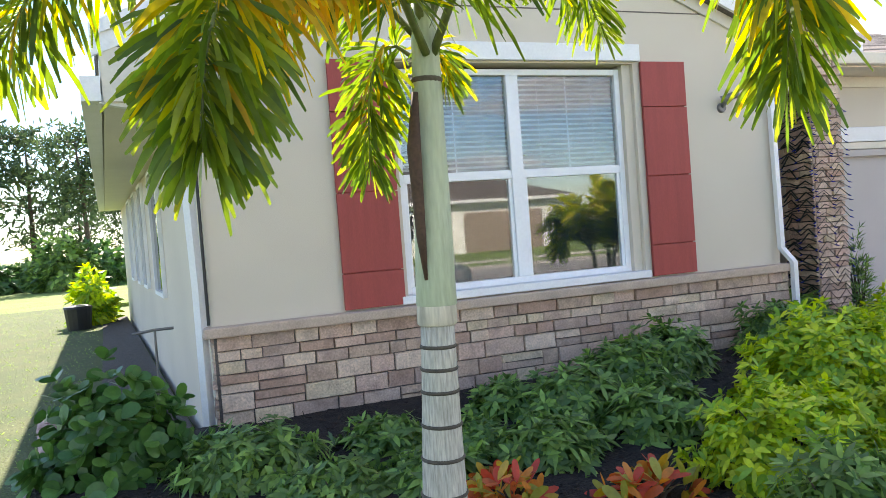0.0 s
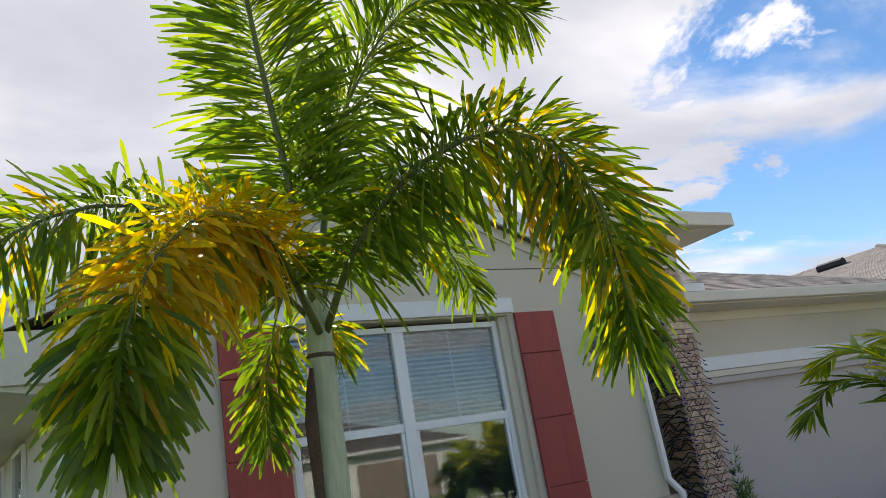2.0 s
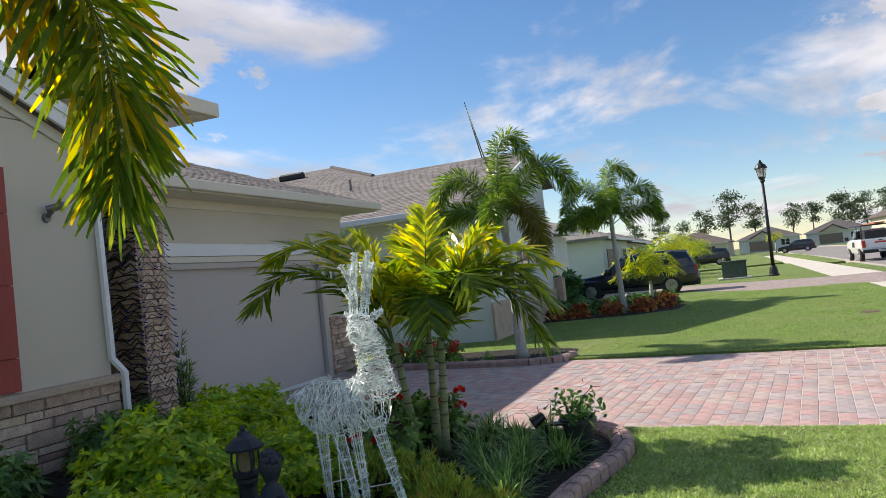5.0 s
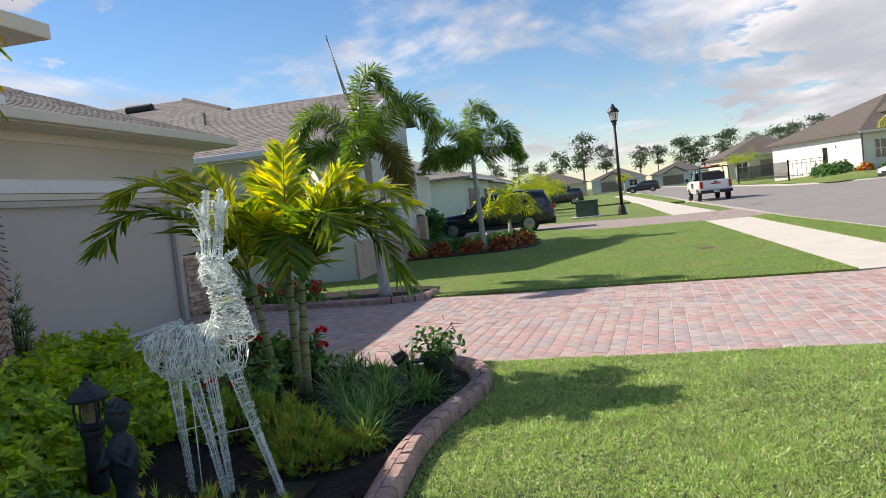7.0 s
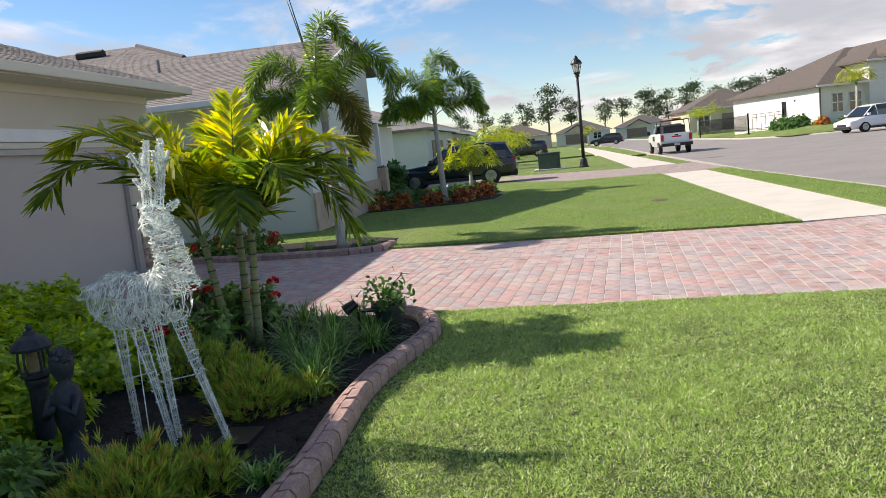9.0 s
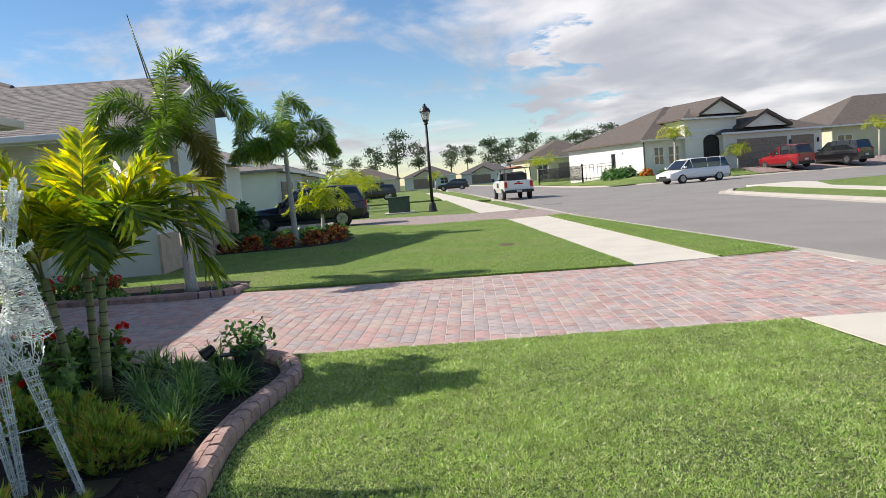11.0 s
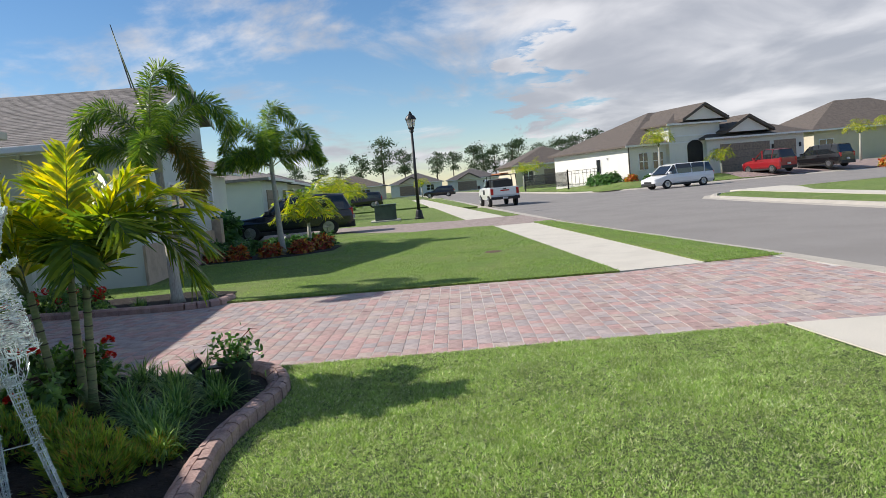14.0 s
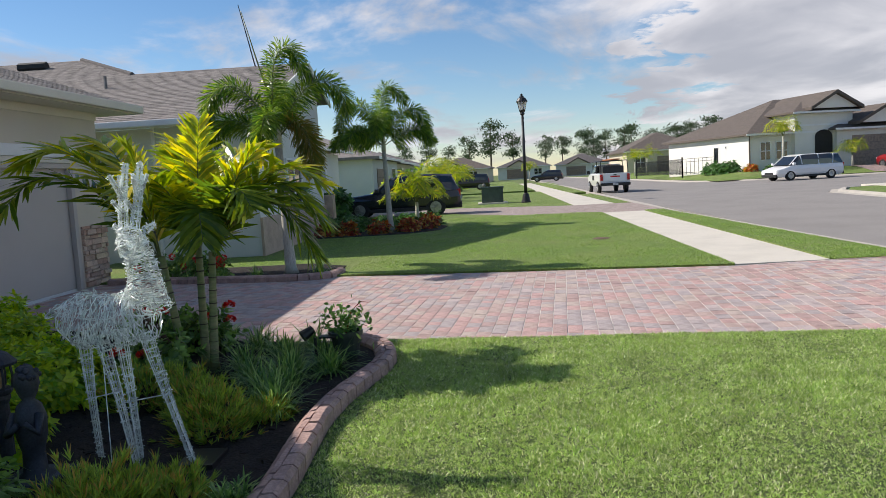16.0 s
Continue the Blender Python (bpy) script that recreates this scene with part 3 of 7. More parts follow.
# porch: stone column, beam, wall, recessed entry
COLX0, COLX1, COLY0, COLY1 = 6.36, 6.82, 5.90, 6.30
part("column_core", box((COLX0 + 0.04, COLY0 + 0.04, -0.3), (COLX1 - 0.04, COLY1 - 0.02, 3.30)), GROUT, house)
part("porch_wall", box((5.352, 6.02, 2.80), (6.95, 6.22, 3.66)), STUCCO, house)
part("porch_beam", box((5.352, 5.985, 2.62), (6.40, 6.20, 2.798), 0.005), TRIM, house, "white porch beam")
part("entry_wall", box((5.2, 8.2, -0.3), (7.4, 8.4, 3.6)), STUCCO, house)
part("entry_return", box((5.30, FY + 0.202, -0.3), (5.35, 8.2, 2.96)), STUCCO, house)
part("entry_side", box((6.85, 6.75, -0.3), (7.0, 8.2, 3.0)), STUCCO, house)
door = part("front_door", box((5.6, 8.15, 0.1), (6.55, 8.198, 2.2), 0.006), PORCH_DARK, house, "dark front door in the shaded entry")
part("door_handle", tube([(5.68, 8.15, 1.1), (5.68, 8.10, 1.1), (5.76, 8.10, 1.1)], 0.012, 8), bpy.data.materials["grey_metal"], door)
porch = part("porch_roof", prism([(5.0, 5.50), (7.20, 5.50), (7.20, 8.6), (5.0, 8.6)], 3.66, 3.69), CREAM, house, "cream porch soffit")
part("gutter", box((4.95, 5.36, 3.66), (7.32, 5.50, 3.83), 0.02), CREAM, porch, "cream aluminium gutter")
part("gutter", box((7.20, 5.50, 3.66), (7.32, 8.6, 3.83), 0.02), CREAM, porch)
bm = bmesh.new()
q = [bm.verts.new(v) for v in ((4.97, 5.38, 3.82), (7.30, 5.38, 3.82), (7.30, 8.6, 3.82), (4.97, 8.6, 3.82), (6.2, 7.0, 4.25))]
for i in range(4):
    bm.faces.new((q[i], q[(i + 1) % 4], q[4]))
part("hip", bm, SHINGLE, porch)
bm = bmesh.new()
prof = [(0.0, 3.30), (0.14, 3.30), (0.16, 3.38), (0.20, 3.46), (0.30, 3.56), (0.34, 3.66), (0.0, 3.66)]
a = [bm.verts.new((6.50, 6.0 - u, z)) for u, z in prof]
b = [bm.verts.new((6.70, 6.0 - u, z)) for u, z in prof]
bm.faces.new(a); bm.faces.new(b[::-1])
for i in range(len(prof)):
    bm.faces.new((a[i], a[(i + 1) % len(prof)], b[(i + 1) % len(prof)], b[i]))
part("bracket", bm, CREAM, house, "curved cream bracket on the stone column")

# garage
GY = 6.55
for lo, hi in (((6.83, GY, -0.3), (6.98, GY + 0.2, 2.9)), ((11.36, GY, -0.3), (12.25, GY + 0.2, 2.9)), ((6.98, GY, 2.12), (11.36, GY + 0.2, 2.9))):
    part("garage_wall", box(lo, hi), STUCCO, house)
part("garage_side_wall", box((12.05, GY + 0.2, -0.3), (12.25, 19, 2.9)), STUCCO, house)
part("garage_back_wall", box((5.3, 18.8, -0.3), (12.05, 19, 2.9)), STUCCO, house)
gdoor = tagged(part("door_1", box((6.98, GY + 0.07, 0.03), (11.36, GY + 0.11, 1.96), 0.004), GARAGE), "flat taupe double garage door, closed", "garage door", kind="structure")
part("bottom_seal", box((6.98, GY + 0.055, -0.02), (11.36, GY + 0.115, 0.028)), TRIM, gdoor)
part("head_casing", box((6.98, GY - 0.012, 1.95), (11.36, GY + 0.12, 2.03), 0.006), GARAGE, gdoor)
part("head_casing", box((6.98, GY - 0.028, 2.034), (11.36, GY + 0.12, 2.115), 0.006), CREAM, gdoor)
part("jamb", box((11.30, GY - 0.02, 0.0), (11.40, GY + 0.06, 1.948), 0.004), GARAGE, gdoor)
part("jamb", box((6.94, GY - 0.02, 0.0), (7.02, GY + 0.06, 1.948), 0.004), GARAGE, gdoor)
part("garage_head_trim", box((6.86, GY - 0.045, 2.12), (11.92, GY - 0.001, 2.29), 0.006), TRIM, house, "white trim band over the garage door")
part("garage_frieze", box((6.86, GY - 0.03, 2.76), (12.25, GY - 0.001, 2.885), 0.004), CREAM, house)
groof = part("garage_roof", prism([(6.85, 6.05), (12.80, 6.05), (12.80, 19.0), (6.85, 19.0)], 2.885, 2.915), CREAM, house, "cream soffit of the garage roof")
part("gutter", box((6.84, 5.95, 2.90), (12.86, 6.06, 3.03), 0.018), CREAM, groof, "cream aluminium gutter")
part("gutter", box((12.76, 6.06, 2.90), (12.86, 19.0, 3.03), 0.018), CREAM, groof)
bm = bmesh.new()
q = {k: bm.verts.new(v) for k, v in dict(a=(5.4, 6.03, 3.03), b=(12.8, 6.03, 3.03), c=(9.4, 9.43, 4.32), d=(5.4, 9.43, 4.32), e=(12.8, 19.0, 3.03), f=(9.4, 15.6, 4.32), g=(5.4, 19, 3.03), h=(5.4, 15.6, 4.32)).items()}
for f in ("abcd", "becf"[0:1] + "efc", "dcfh", "hfeg"):
    bm.faces.new([q[k] for k in f])
part("roof_deck", bm, SHINGLE, groof)
SL = math.hypot(3.4, 1.29)
shingles("shingle_field", (5.4, 6.02, 3.036), (1, 0, 0), (0, 3.4, 1.29), 7.4, SL, SHINGLE, groof, lambda u, v: 7.4 - u > v * 3.4 / SL and (u > 1.5 or v > 1.2))
part("diverter_box", box((6.95, 6.05, 3.03), (7.35, 6.25, 3.16), 0.01), TRIM, groof)

# a tap on the side wall
tap = tagged(empty("garden_tap"), "thin standpipe with a tap beside the wall", "tap")
part("pipe", tube([(-0.12, 7.6, 0.0), (-0.12, 7.6, 0.72)], 0.012, 8), bpy.data.materials["grey_metal"], tap)
part("spout", tube([(-0.32, 7.6, 0.70), (-0.12, 7.6, 0.72), (0.05, 7.6, 0.72)], 0.014, 8), bpy.data.materials["grey_metal"], tap)
# side windows
for k, (y0, y1) in enumerate(((8.6, 9.6), (11.0, 11.7), (12.6, 13.3), (14.4, 15.2))):
    d = (SIDE1 - SIDE0).normalized()
    c = SIDE0 + d * ((y0 + y1) / 2 - FY)
    m = Matrix.Translation((c.x, c.y, 0)) @ pose(0, 0, 0, 0, 0, math.degrees(math.atan2(-d.x, d.y)))
    hw = (y1 - y0) / 2
    w = tagged(part("window_%d" % (k + 2), box((-0.012, -hw, 1.0), (0.004, hw, 2.35), 0.0, m), DARKGLASS), "narrow side window", "window", kind="structure")
    for lo, hi in (((-0.045, -hw - 0.05, 0.95), (-0.002, -hw, 2.40)), ((-0.045, hw, 0.95), (-0.002, hw + 0.05, 2.40)), ((-0.045, -hw, 2.352), (-0.002, hw, 2.40)), ((-0.045, -hw, 0.95), (-0.002, hw, 0.998))):
        part("window_frame", box(lo, hi, 0.0, m), TRIM, w)

# gravel strip along the side wall
slab("gravel_strip", [(-0.5, 5.5), (0.2, 5.5), (-0.85, 18.6), (-1.35, 18.6)], -0.3, 0.012, material("dark_gravel", (0.10, 0.085, 0.075), 0.95, var=0.4, scale=20, fine=90, bump=1.0, dist=0.02), "dark gravel strip along the side wall", "gravel")


# ---- the next house ----
nb = tagged(empty("neighbour_house"), "pale grey-green stucco house with a brown-grey shingle roof", "house")
part("wall", prism([(15.3, 4.75), (21.6, 4.75), (21.6, 17), (15.3, 17)], -0.3, 2.85), STUCCO_PALE, nb)
part("garage_wing", prism([(21.6, 7.2), (36.5, 7.2), (36.5, 17), (21.6, 17)], -0.3, 2.85), STUCCO_PALE, nb)
NY0, NZ = 4.55, lambda x: 2.95 + 0.345 * (x - 14.75)
HIP = 9.35
bm = bmesh.new()
q = {k: bm.verts.new(v) for k, v in dict(a=(14.75, NY0, 2.95), b=(14.75, 17.5, 2.95), c=(22.7, 17.5, NZ(22.7)), p=(22.7, 12.25, NZ(22.7)), h=(19.8, HIP, NZ(19.8)), d=(19.8, NY0, NZ(19.8)),
                                         e=(22.3, NY0, 3.83), g=(22.3, HIP, 3.83), r=(25.6, HIP, NZ(19.8)), w=(25.6, 17.5, NZ(19.8))).items()}
for f in ("abcphd", "dhge", "hprg", "pcwr"):
    bm.faces.new([q[k] for k in f])
nroof = part("roof", bm, SHINGLE, nb, "brown-grey shingle roof with a higher hip behind its gable")
bm = bmesh.new()
pts = [(15.3, 2.85), (21.6, 2.85), (21.6, 3.95), (19.8, 4.60), (15.3, 3.05)]
a = [bm.verts.new((x, 4.77, z)) for x, z in pts]; b = [bm.verts.new((x, 4.95, z)) for x, z in pts]
bm.faces.new(a); bm.faces.new(b[::-1])
for i in range(5):
    bm.faces.new((a[i], a[(i + 1) % 5], b[(i + 1) % 5], b[i]))
part("gable_wall", bm, STUCCO_PALE, nb)
RUN = 1 / math.hypot(1.0, 0.345)
shingles("shingle_field", (14.75, NY0, 2.955), (0, 1, 0), (1, 0, 0.345), 12.9, 7.95 / RUN, SHINGLE, nroof, lambda u, v: v * RUN < 5.05 or NY0 + u > HIP + v * RUN - 5.05, 0.15, 0.33)
# the cap's dark shingle tone carries the shadow along the hip edge
part("hip_cap", tube([(19.8, HIP, NZ(19.8) + 0.01), (22.7, 12.25, NZ(22.7) + 0.01)], 0.07, 6), SHINGLE_DARK, nroof, "hip cap darkened for the shadow along its edge")
part("ridge_vent", tube([(21.6, 12.75, NZ(21.6) + 0.08), (21.6, 13.6, NZ(21.6) + 0.08)], 0.14, 7), material("black_vent", (0.02, 0.02, 0.02), 0.7), nroof, "black roof vent")
part("vent_pipe", tube([(18.2, 9.3, 4.0), (18.2, 9.3, 4.45)], 0.04, 8), bpy.data.materials["grey_metal"], nroof)
part("gutter", box((14.64, NY0, 2.84), (14.77, 17.5, 2.965), 0.015), TRIM, nroof, "white gutter")
part("soffit", box((14.77, NY0 + 0.02, 2.852), (15.3, 17.4, 2.88)), TRIM, nroof)
bm = bmesh.new()
for x1, z1 in ((14.70, 2.93), (22.30, 3.83)):
    qd = [(x1, z1 - 0.10), (19.8, 4.58), (19.8, 4.71), (x1, z1 + 0.03)]
    a = [bm.verts.new((x, NY0 - 0.05, z)) for x, z in qd]; b = [bm.verts.new((x, NY0 - 0.005, z)) for x, z in qd]
    bm.faces.new(a); bm.faces.new(b[::-1])
    for i in range(4):
        bm.faces.new((a[i], a[(i + 1) % 4], b[(i + 1) % 4], b[i]))
part("rake_board", bm, STUCCO_PALE, nroof, "pale rake board of the gable")
bm = bmesh.new()
q = {k: bm.verts.new(v) for k, v in dict(a=(21.0, 6.6, 2.95), b=(37, 6.6, 2.95), c=(33.5, 10.1, 4.2), d=(21.0, 10.1, 4.2), e=(37, 17, 2.95), f=(33.5, 13, 4.2), g=(21.0, 13, 4.2)).items()}
for f in ("abcd", "becf"[0] + "efc", "dcfg"):
    bm.faces.new([q[k] for k in f])
part("garage_roof", bm, SHINGLE, nb)
part("gutter", box((22.3, 6.50, 2.86), (37.05, 6.62, 2.97), 0.015), TRIM, nb)
for x in (25.5, 28.5, 31.0):
    part("porch_post", box((x - 0.10, 6.65, 0), (x + 0.10, 6.85, 2.86), 0.01), TRIM, nb, "white porch post")
part("stone_plinth", prism([(15.24, 4.69), (21.65, 4.69), (21.65, 4.746), (15.24, 4.746)], -0.2, 0.85), LEDGE, nb)
nw = tagged(part("window_6", box((17.6, 4.735, 0.95), (18.9, 4.748, 2.1)), DARKGLASS), "dark window in the pale front wall", "window", kind="structure")
for lo, hi in (((17.54, 4.70, 0.9), (17.6, 4.747, 2.15)), ((18.9, 4.70, 0.9), (18.96, 4.747, 2.15)), ((17.6, 4.70, 2.1), (18.9, 4.747, 2.15)), ((17.6, 4.70, 0.9), (18.9, 4.747, 0.95)), ((18.22, 4.712, 0.95), (18.27, 4.747, 2.1))):
    part("window_frame", box(lo, hi), TRIM, nw)
part("downspout", tube([(15.24, 6.9, 2.86), (15.24, 6.9, 0.1)], 0.04, 4), TRIM, nb)
part("stone_pier", box((21.62, 4.5, 0), (22.0, 4.9, 1.15), 0.02), LEDGE, nb)
# aerial on the roof
ant = tagged(empty("antenna"), "thin dark whip antenna on the roof", "antenna")
part("mast", tube([(19.8, 5.95, 4.66), (19.65, 6.25, 6.3)], [0.018, 0.010], 6), material("dark_metal", (0.03, 0.03, 0.03), 0.5, 0.5), ant)


# ---- planting bed and its stamped border ----
KERB = [(6.42, 1.22), (6.28, 1.02), (6.02, 0.90), (5.72, 0.84), (5.40, 0.86), (5.02, 0.95), (4.62, 1.03), (4.20, 1.07), (3.80, 1.06), (3.30, 1.04), (2.80, 1.05), (2.20, 1.07), (1.50, 1.12), (0.80, 1.25), (0.20, 1.55), (-0.30, 2.05), (-0.62, 2.75), (-0.76, 3.60), (-0.80, 4.50), (-0.80, 5.30), (-0.86, 6.10), (-0.98, 6.85), (-1.06, 7.6)]


def resample(line, step):
    pts = [Vector(p) for p in line]
    out, left = [pts[0].copy()], step
    for a, b in zip(pts, pts[1:]):
        seg, at = (b - a).length, 0.0
        while seg - at >= left:
            at += left
            out.append(a + (b - a) * (at / seg))
            left = step
        left -= seg - at
    return out


def bed_z(x, y):
    return 0.03 + 0.20 * smoothstep(1.6, 5.0, y) + 0.012 * noise.noise((x * 3, y * 3, 0.3))


border = tagged(empty("bed_border"), "reddish stamped-concrete border that snakes round the planting bed", "edging")
line = resample(KERB, 0.165)
rng = random.Random(4)
for i, (a, b) in enumerate(zip(line, line[1:])):
    if i + 2 >= len(line):
        break
    for inner in (True, False):
        prof = [(-0.085, -0.10), (-0.085, 0.085), (-0.060, 0.106), (-0.004, 0.104), (-0.004, -0.10)] if inner else [(0.004, -0.10), (0.004, 0.103), (0.035, 0.099), (0.085, 0.060), (0.095, -0.10)]
        p0, p1, p2 = (a, a.lerp(b, 0.5), b) if inner else (a.lerp(b, 0.5), b, b.lerp(line[i + 2], 0.5))
        bm = bmesh.new()
        rows = []
        for p, q in ((p0.lerp(p1, 0.05 + rng.uniform(0, 0.06)), p1), (p1, p2), (p2.lerp(p1, 0.05 + rng.uniform(0, 0.06)), p2 + (p2 - p1))):
            dq = (q - p).normalized()
            n2 = Vector((dq.y, -dq.x))
            rows.append([bm.verts.new((p.x + n2.x * u, p.y + n2.y * u, z + (rng.uniform(-0.005, 0.004) if z > 0 else 0))) for u, z in prof])
        for r, s in zip(rows, rows[1:]):
            for k in range(5):
                bm.faces.new((r[k], r[(k + 1) % 5], s[(k + 1) % 5], s[k]))
        bm.faces.new(rows[0]); bm.faces.new(rows[-1][::-1])
        part("block", bm, EDGING, border)

bm = bmesh.new()
NX, NY = 64, 44
vs = {}
klist = [(p.x, p.y) for p in resample(KERB, 0.05)]


def kerb_y(x):
    c = [y for kx, y in klist if abs(kx - x) < 0.06 and y < 4.0]
    return min(c) if c else 3.0


for i in range(NX + 1):
    x = -0.76 + (7.06 + 0.76) * i / NX
    y0 = kerb_y(x) if x < 6.42 else 1.25 + (x - 6.42) * 8.8
    y1 = 5.42 if x < 5.35 else 6.56
    for j in range(NY + 1):
        y = y0 + (y1 - y0) * j / NY
        vs[i, j] = bm.verts.new((x, y, bed_z(x, y)))
for i in range(NX):
    for j in range(NY):
        bm.faces.new((vs[i, j], vs[i + 1, j], vs[i + 1, j + 1], vs[i, j + 1]))
tagged(part("planting_bed", bm, MULCH), "planting bed of dark brown mulch", "bed", kind="structure")


# ---- leaves ----
def strips(base, way, nrm, length, width, prof, droop=0.0, cup=0.0):
    """Many leaves at once: flat strips that taper by prof [(t, w)] and hang by droop."""
    base, way, nrm = np.asarray(base, float), np.asarray(way, float), np.asarray(nrm, float)
    n = len(base)
    way = way / np.linalg.norm(way, axis=1, keepdims=True)
    side = np.cross(way, nrm)
    side /= np.maximum(np.linalg.norm(side, axis=1, keepdims=True), 1e-6)
    length, width, droop = [np.broadcast_to(np.asarray(v, float), (n,))[:, None] for v in (length, width, droop)]
    k = len(prof)
    v = np.empty((n, 2 * k, 3))
    for i, (t, w) in enumerate(prof):
        p = base + way * length * t
        p[:, 2] -= (droop * length)[:, 0] * t * t
        v[:, 2 * i] = p + side * width * w / 2
        v[:, 2 * i + 1] = p - side * width * w / 2
    f = np.array([(2 * i, 2 * i + 1, 2 * i + 3, 2 * i + 2) for i in range(k - 1)])
    faces = (f[None] + (np.arange(n) * 2 * k)[:, None, None]).reshape(-1, 4)
    return v.reshape(-1, 3), faces


def joined(chunks):
    vs, fs, at = [], [], 0
    for v, f in chunks:
        vs.append(v); fs.append(f + at)
        at += len(v)
    return np.concatenate(vs), np.concatenate(fs)


def leaf_material(name, colours, light=0.35, rough=0.45, var=0.22):
    m = material(name, colours[0], rough, var=0.12, scale=4, fine=30, bump=0.1, island_var=var, through_light=light, spec=0.4)
    return palette(m, colours, "ShaderNodeNewGeometry", "Random Per Island")


LEAF_PALM = leaf_material("palm_leaflet", [(0.14, 0.215, 0.024), (0.19, 0.265, 0.028), (0.09, 0.155, 0.02), (0.27, 0.32, 0.034), (0.14, 0.22, 0.024)], 0.52, 0.30)
LEAF_GOLD = leaf_material("golden_palm_leaflet", [(0.60, 0.40, 0.025), (0.38, 0.35, 0.03), (0.62, 0.36, 0.03), (0.50, 0.38, 0.03), (0.70, 0.50, 0.035)], 0.68, 0.34)
# clump leaflets in two tones: yellow as if sunlit, greener as if shaded
LEAF_BUNCH = leaf_material("yellow_green_sunlit_palm_leaflet", [(0.28, 0.37, 0.033), (0.46, 0.48, 0.046), (0.20, 0.29, 0.033), (0.66, 0.56, 0.055), (0.32, 0.38, 0.035)], 0.46, 0.28)
LEAF_BUNCH_SHADED = leaf_material("shaded_palm_leaflet", [(0.13, 0.22, 0.028), (0.20, 0.28, 0.032), (0.09, 0.16, 0.024), (0.28, 0.34, 0.035)], 0.42, 0.26)
LEAF_DARK = leaf_material("dark_green_leaf", [(0.12, 0.225, 0.055), (0.165, 0.285, 0.062), (0.085, 0.17, 0.045), (0.205, 0.34, 0.075)], 0.3, 0.4)
LEAF_CLUSIA = leaf_material("round_green_leaf", [(0.075, 0.18, 0.04), (0.11, 0.24, 0.05), (0.055, 0.14, 0.036)], 0.22, 0.35)
LEAF_LIME = leaf_material("lime_leaf", [(0.45, 0.575, 0.031), (0.6, 0.675, 0.037), (0.275, 0.425, 0.031), (0.525, 0.625, 0.037), (0.188, 0.338, 0.035)], 0.35, 0.45)
LEAF_JUNIPER = leaf_material("feathery_yellow_green_leaf", [(0.28, 0.40, 0.06), (0.40, 0.50, 0.07), (0.17, 0.27, 0.05), (0.22, 0.34, 0.055), (0.25, 0.37, 0.06), (0.33, 0.44, 0.065), (0.42, 0.27, 0.07)], 0.35, 0.55)
LEAF_GRASSY = leaf_material("strap_leaf", [(0.14, 0.27, 0.07), (0.20, 0.35, 0.08), (0.09, 0.19, 0.05), (0.32, 0.46, 0.14)], 0.32, 0.32)
LEAF_CROTON = leaf_material("croton_leaf", [(0.6, 0.13, 0.035), (0.55, 0.36, 0.05), (0.62, 0.24, 0.05), (0.3, 0.3, 0.05), (0.5, 0.07, 0.04)], 0.35, 0.4)
LEAF_RED = leaf_material("red_bedding_leaf", [(0.40, 0.07, 0.035), (0.52, 0.17, 0.05), (0.28, 0.05, 0.03), (0.16, 0.14, 0.04), (0.50, 0.28, 0.07)], 0.3, 0.5)
PETAL = leaf_material("red_petal", [(0.62, 0.03, 0.03), (0.70, 0.08, 0.04), (0.55, 0.02, 0.03)], 0.3, 0.5)
BARK_GREY = material("grey_palm_bark", (0.42, 0.40, 0.34), 0.85, var=0.25, scale=6, fine=45, bump=0.6, dist=0.006, stretch=(3, 3, 0.35), tint=(0.44, 0.43, 0.37))
SHAFT = material("green_crownshaft", (0.40, 0.46, 0.33), 0.5, var=0.10, scale=5, fine=40, bump=0.15, stretch=(2, 2, 0.3), tint=(0.46, 0.51, 0.40))
SHEATH = material("pale_leaf_sheath", (0.58, 0.54, 0.45), 0.7, var=0.12, scale=6, fine=40, bump=0.3, stretch=(3, 3, 0.4))
RING = material("dark_leaf_scar", (0.10, 0.085, 0.065), 0.9, var=0.2)
STALK = material("green_leaf_stalk", (0.13, 0.16, 0.05), 0.5, var=0.12, scale=8, fine=60, bump=0.1)
WOOD = material("brown_twig", (0.10, 0.075, 0.05), 0.9, var=0.2, scale=9, fine=70, bump=0.5)
PETIOLE_BROWN = material("brown_dead_sheath", (0.09, 0.05, 0.032), 0.8, var=0.2)

LANCE = [(0.0, 0.25), (0.25, 0.9), (0.6, 1.0), (1.0, 0.12)]
FISHTAIL = [(0.0, 0.18), (0.35, 0.75), (0.82, 1.0), (1.0, 0.45)]
BLADE = [(0.0, 0.7), (0.5, 0.9), (1.0, 0.08)]
ROUND = [(0.0, 0.15), (0.25, 0.78), (0.6, 1.0), (0.88, 0.72), (1.0, 0.2)]


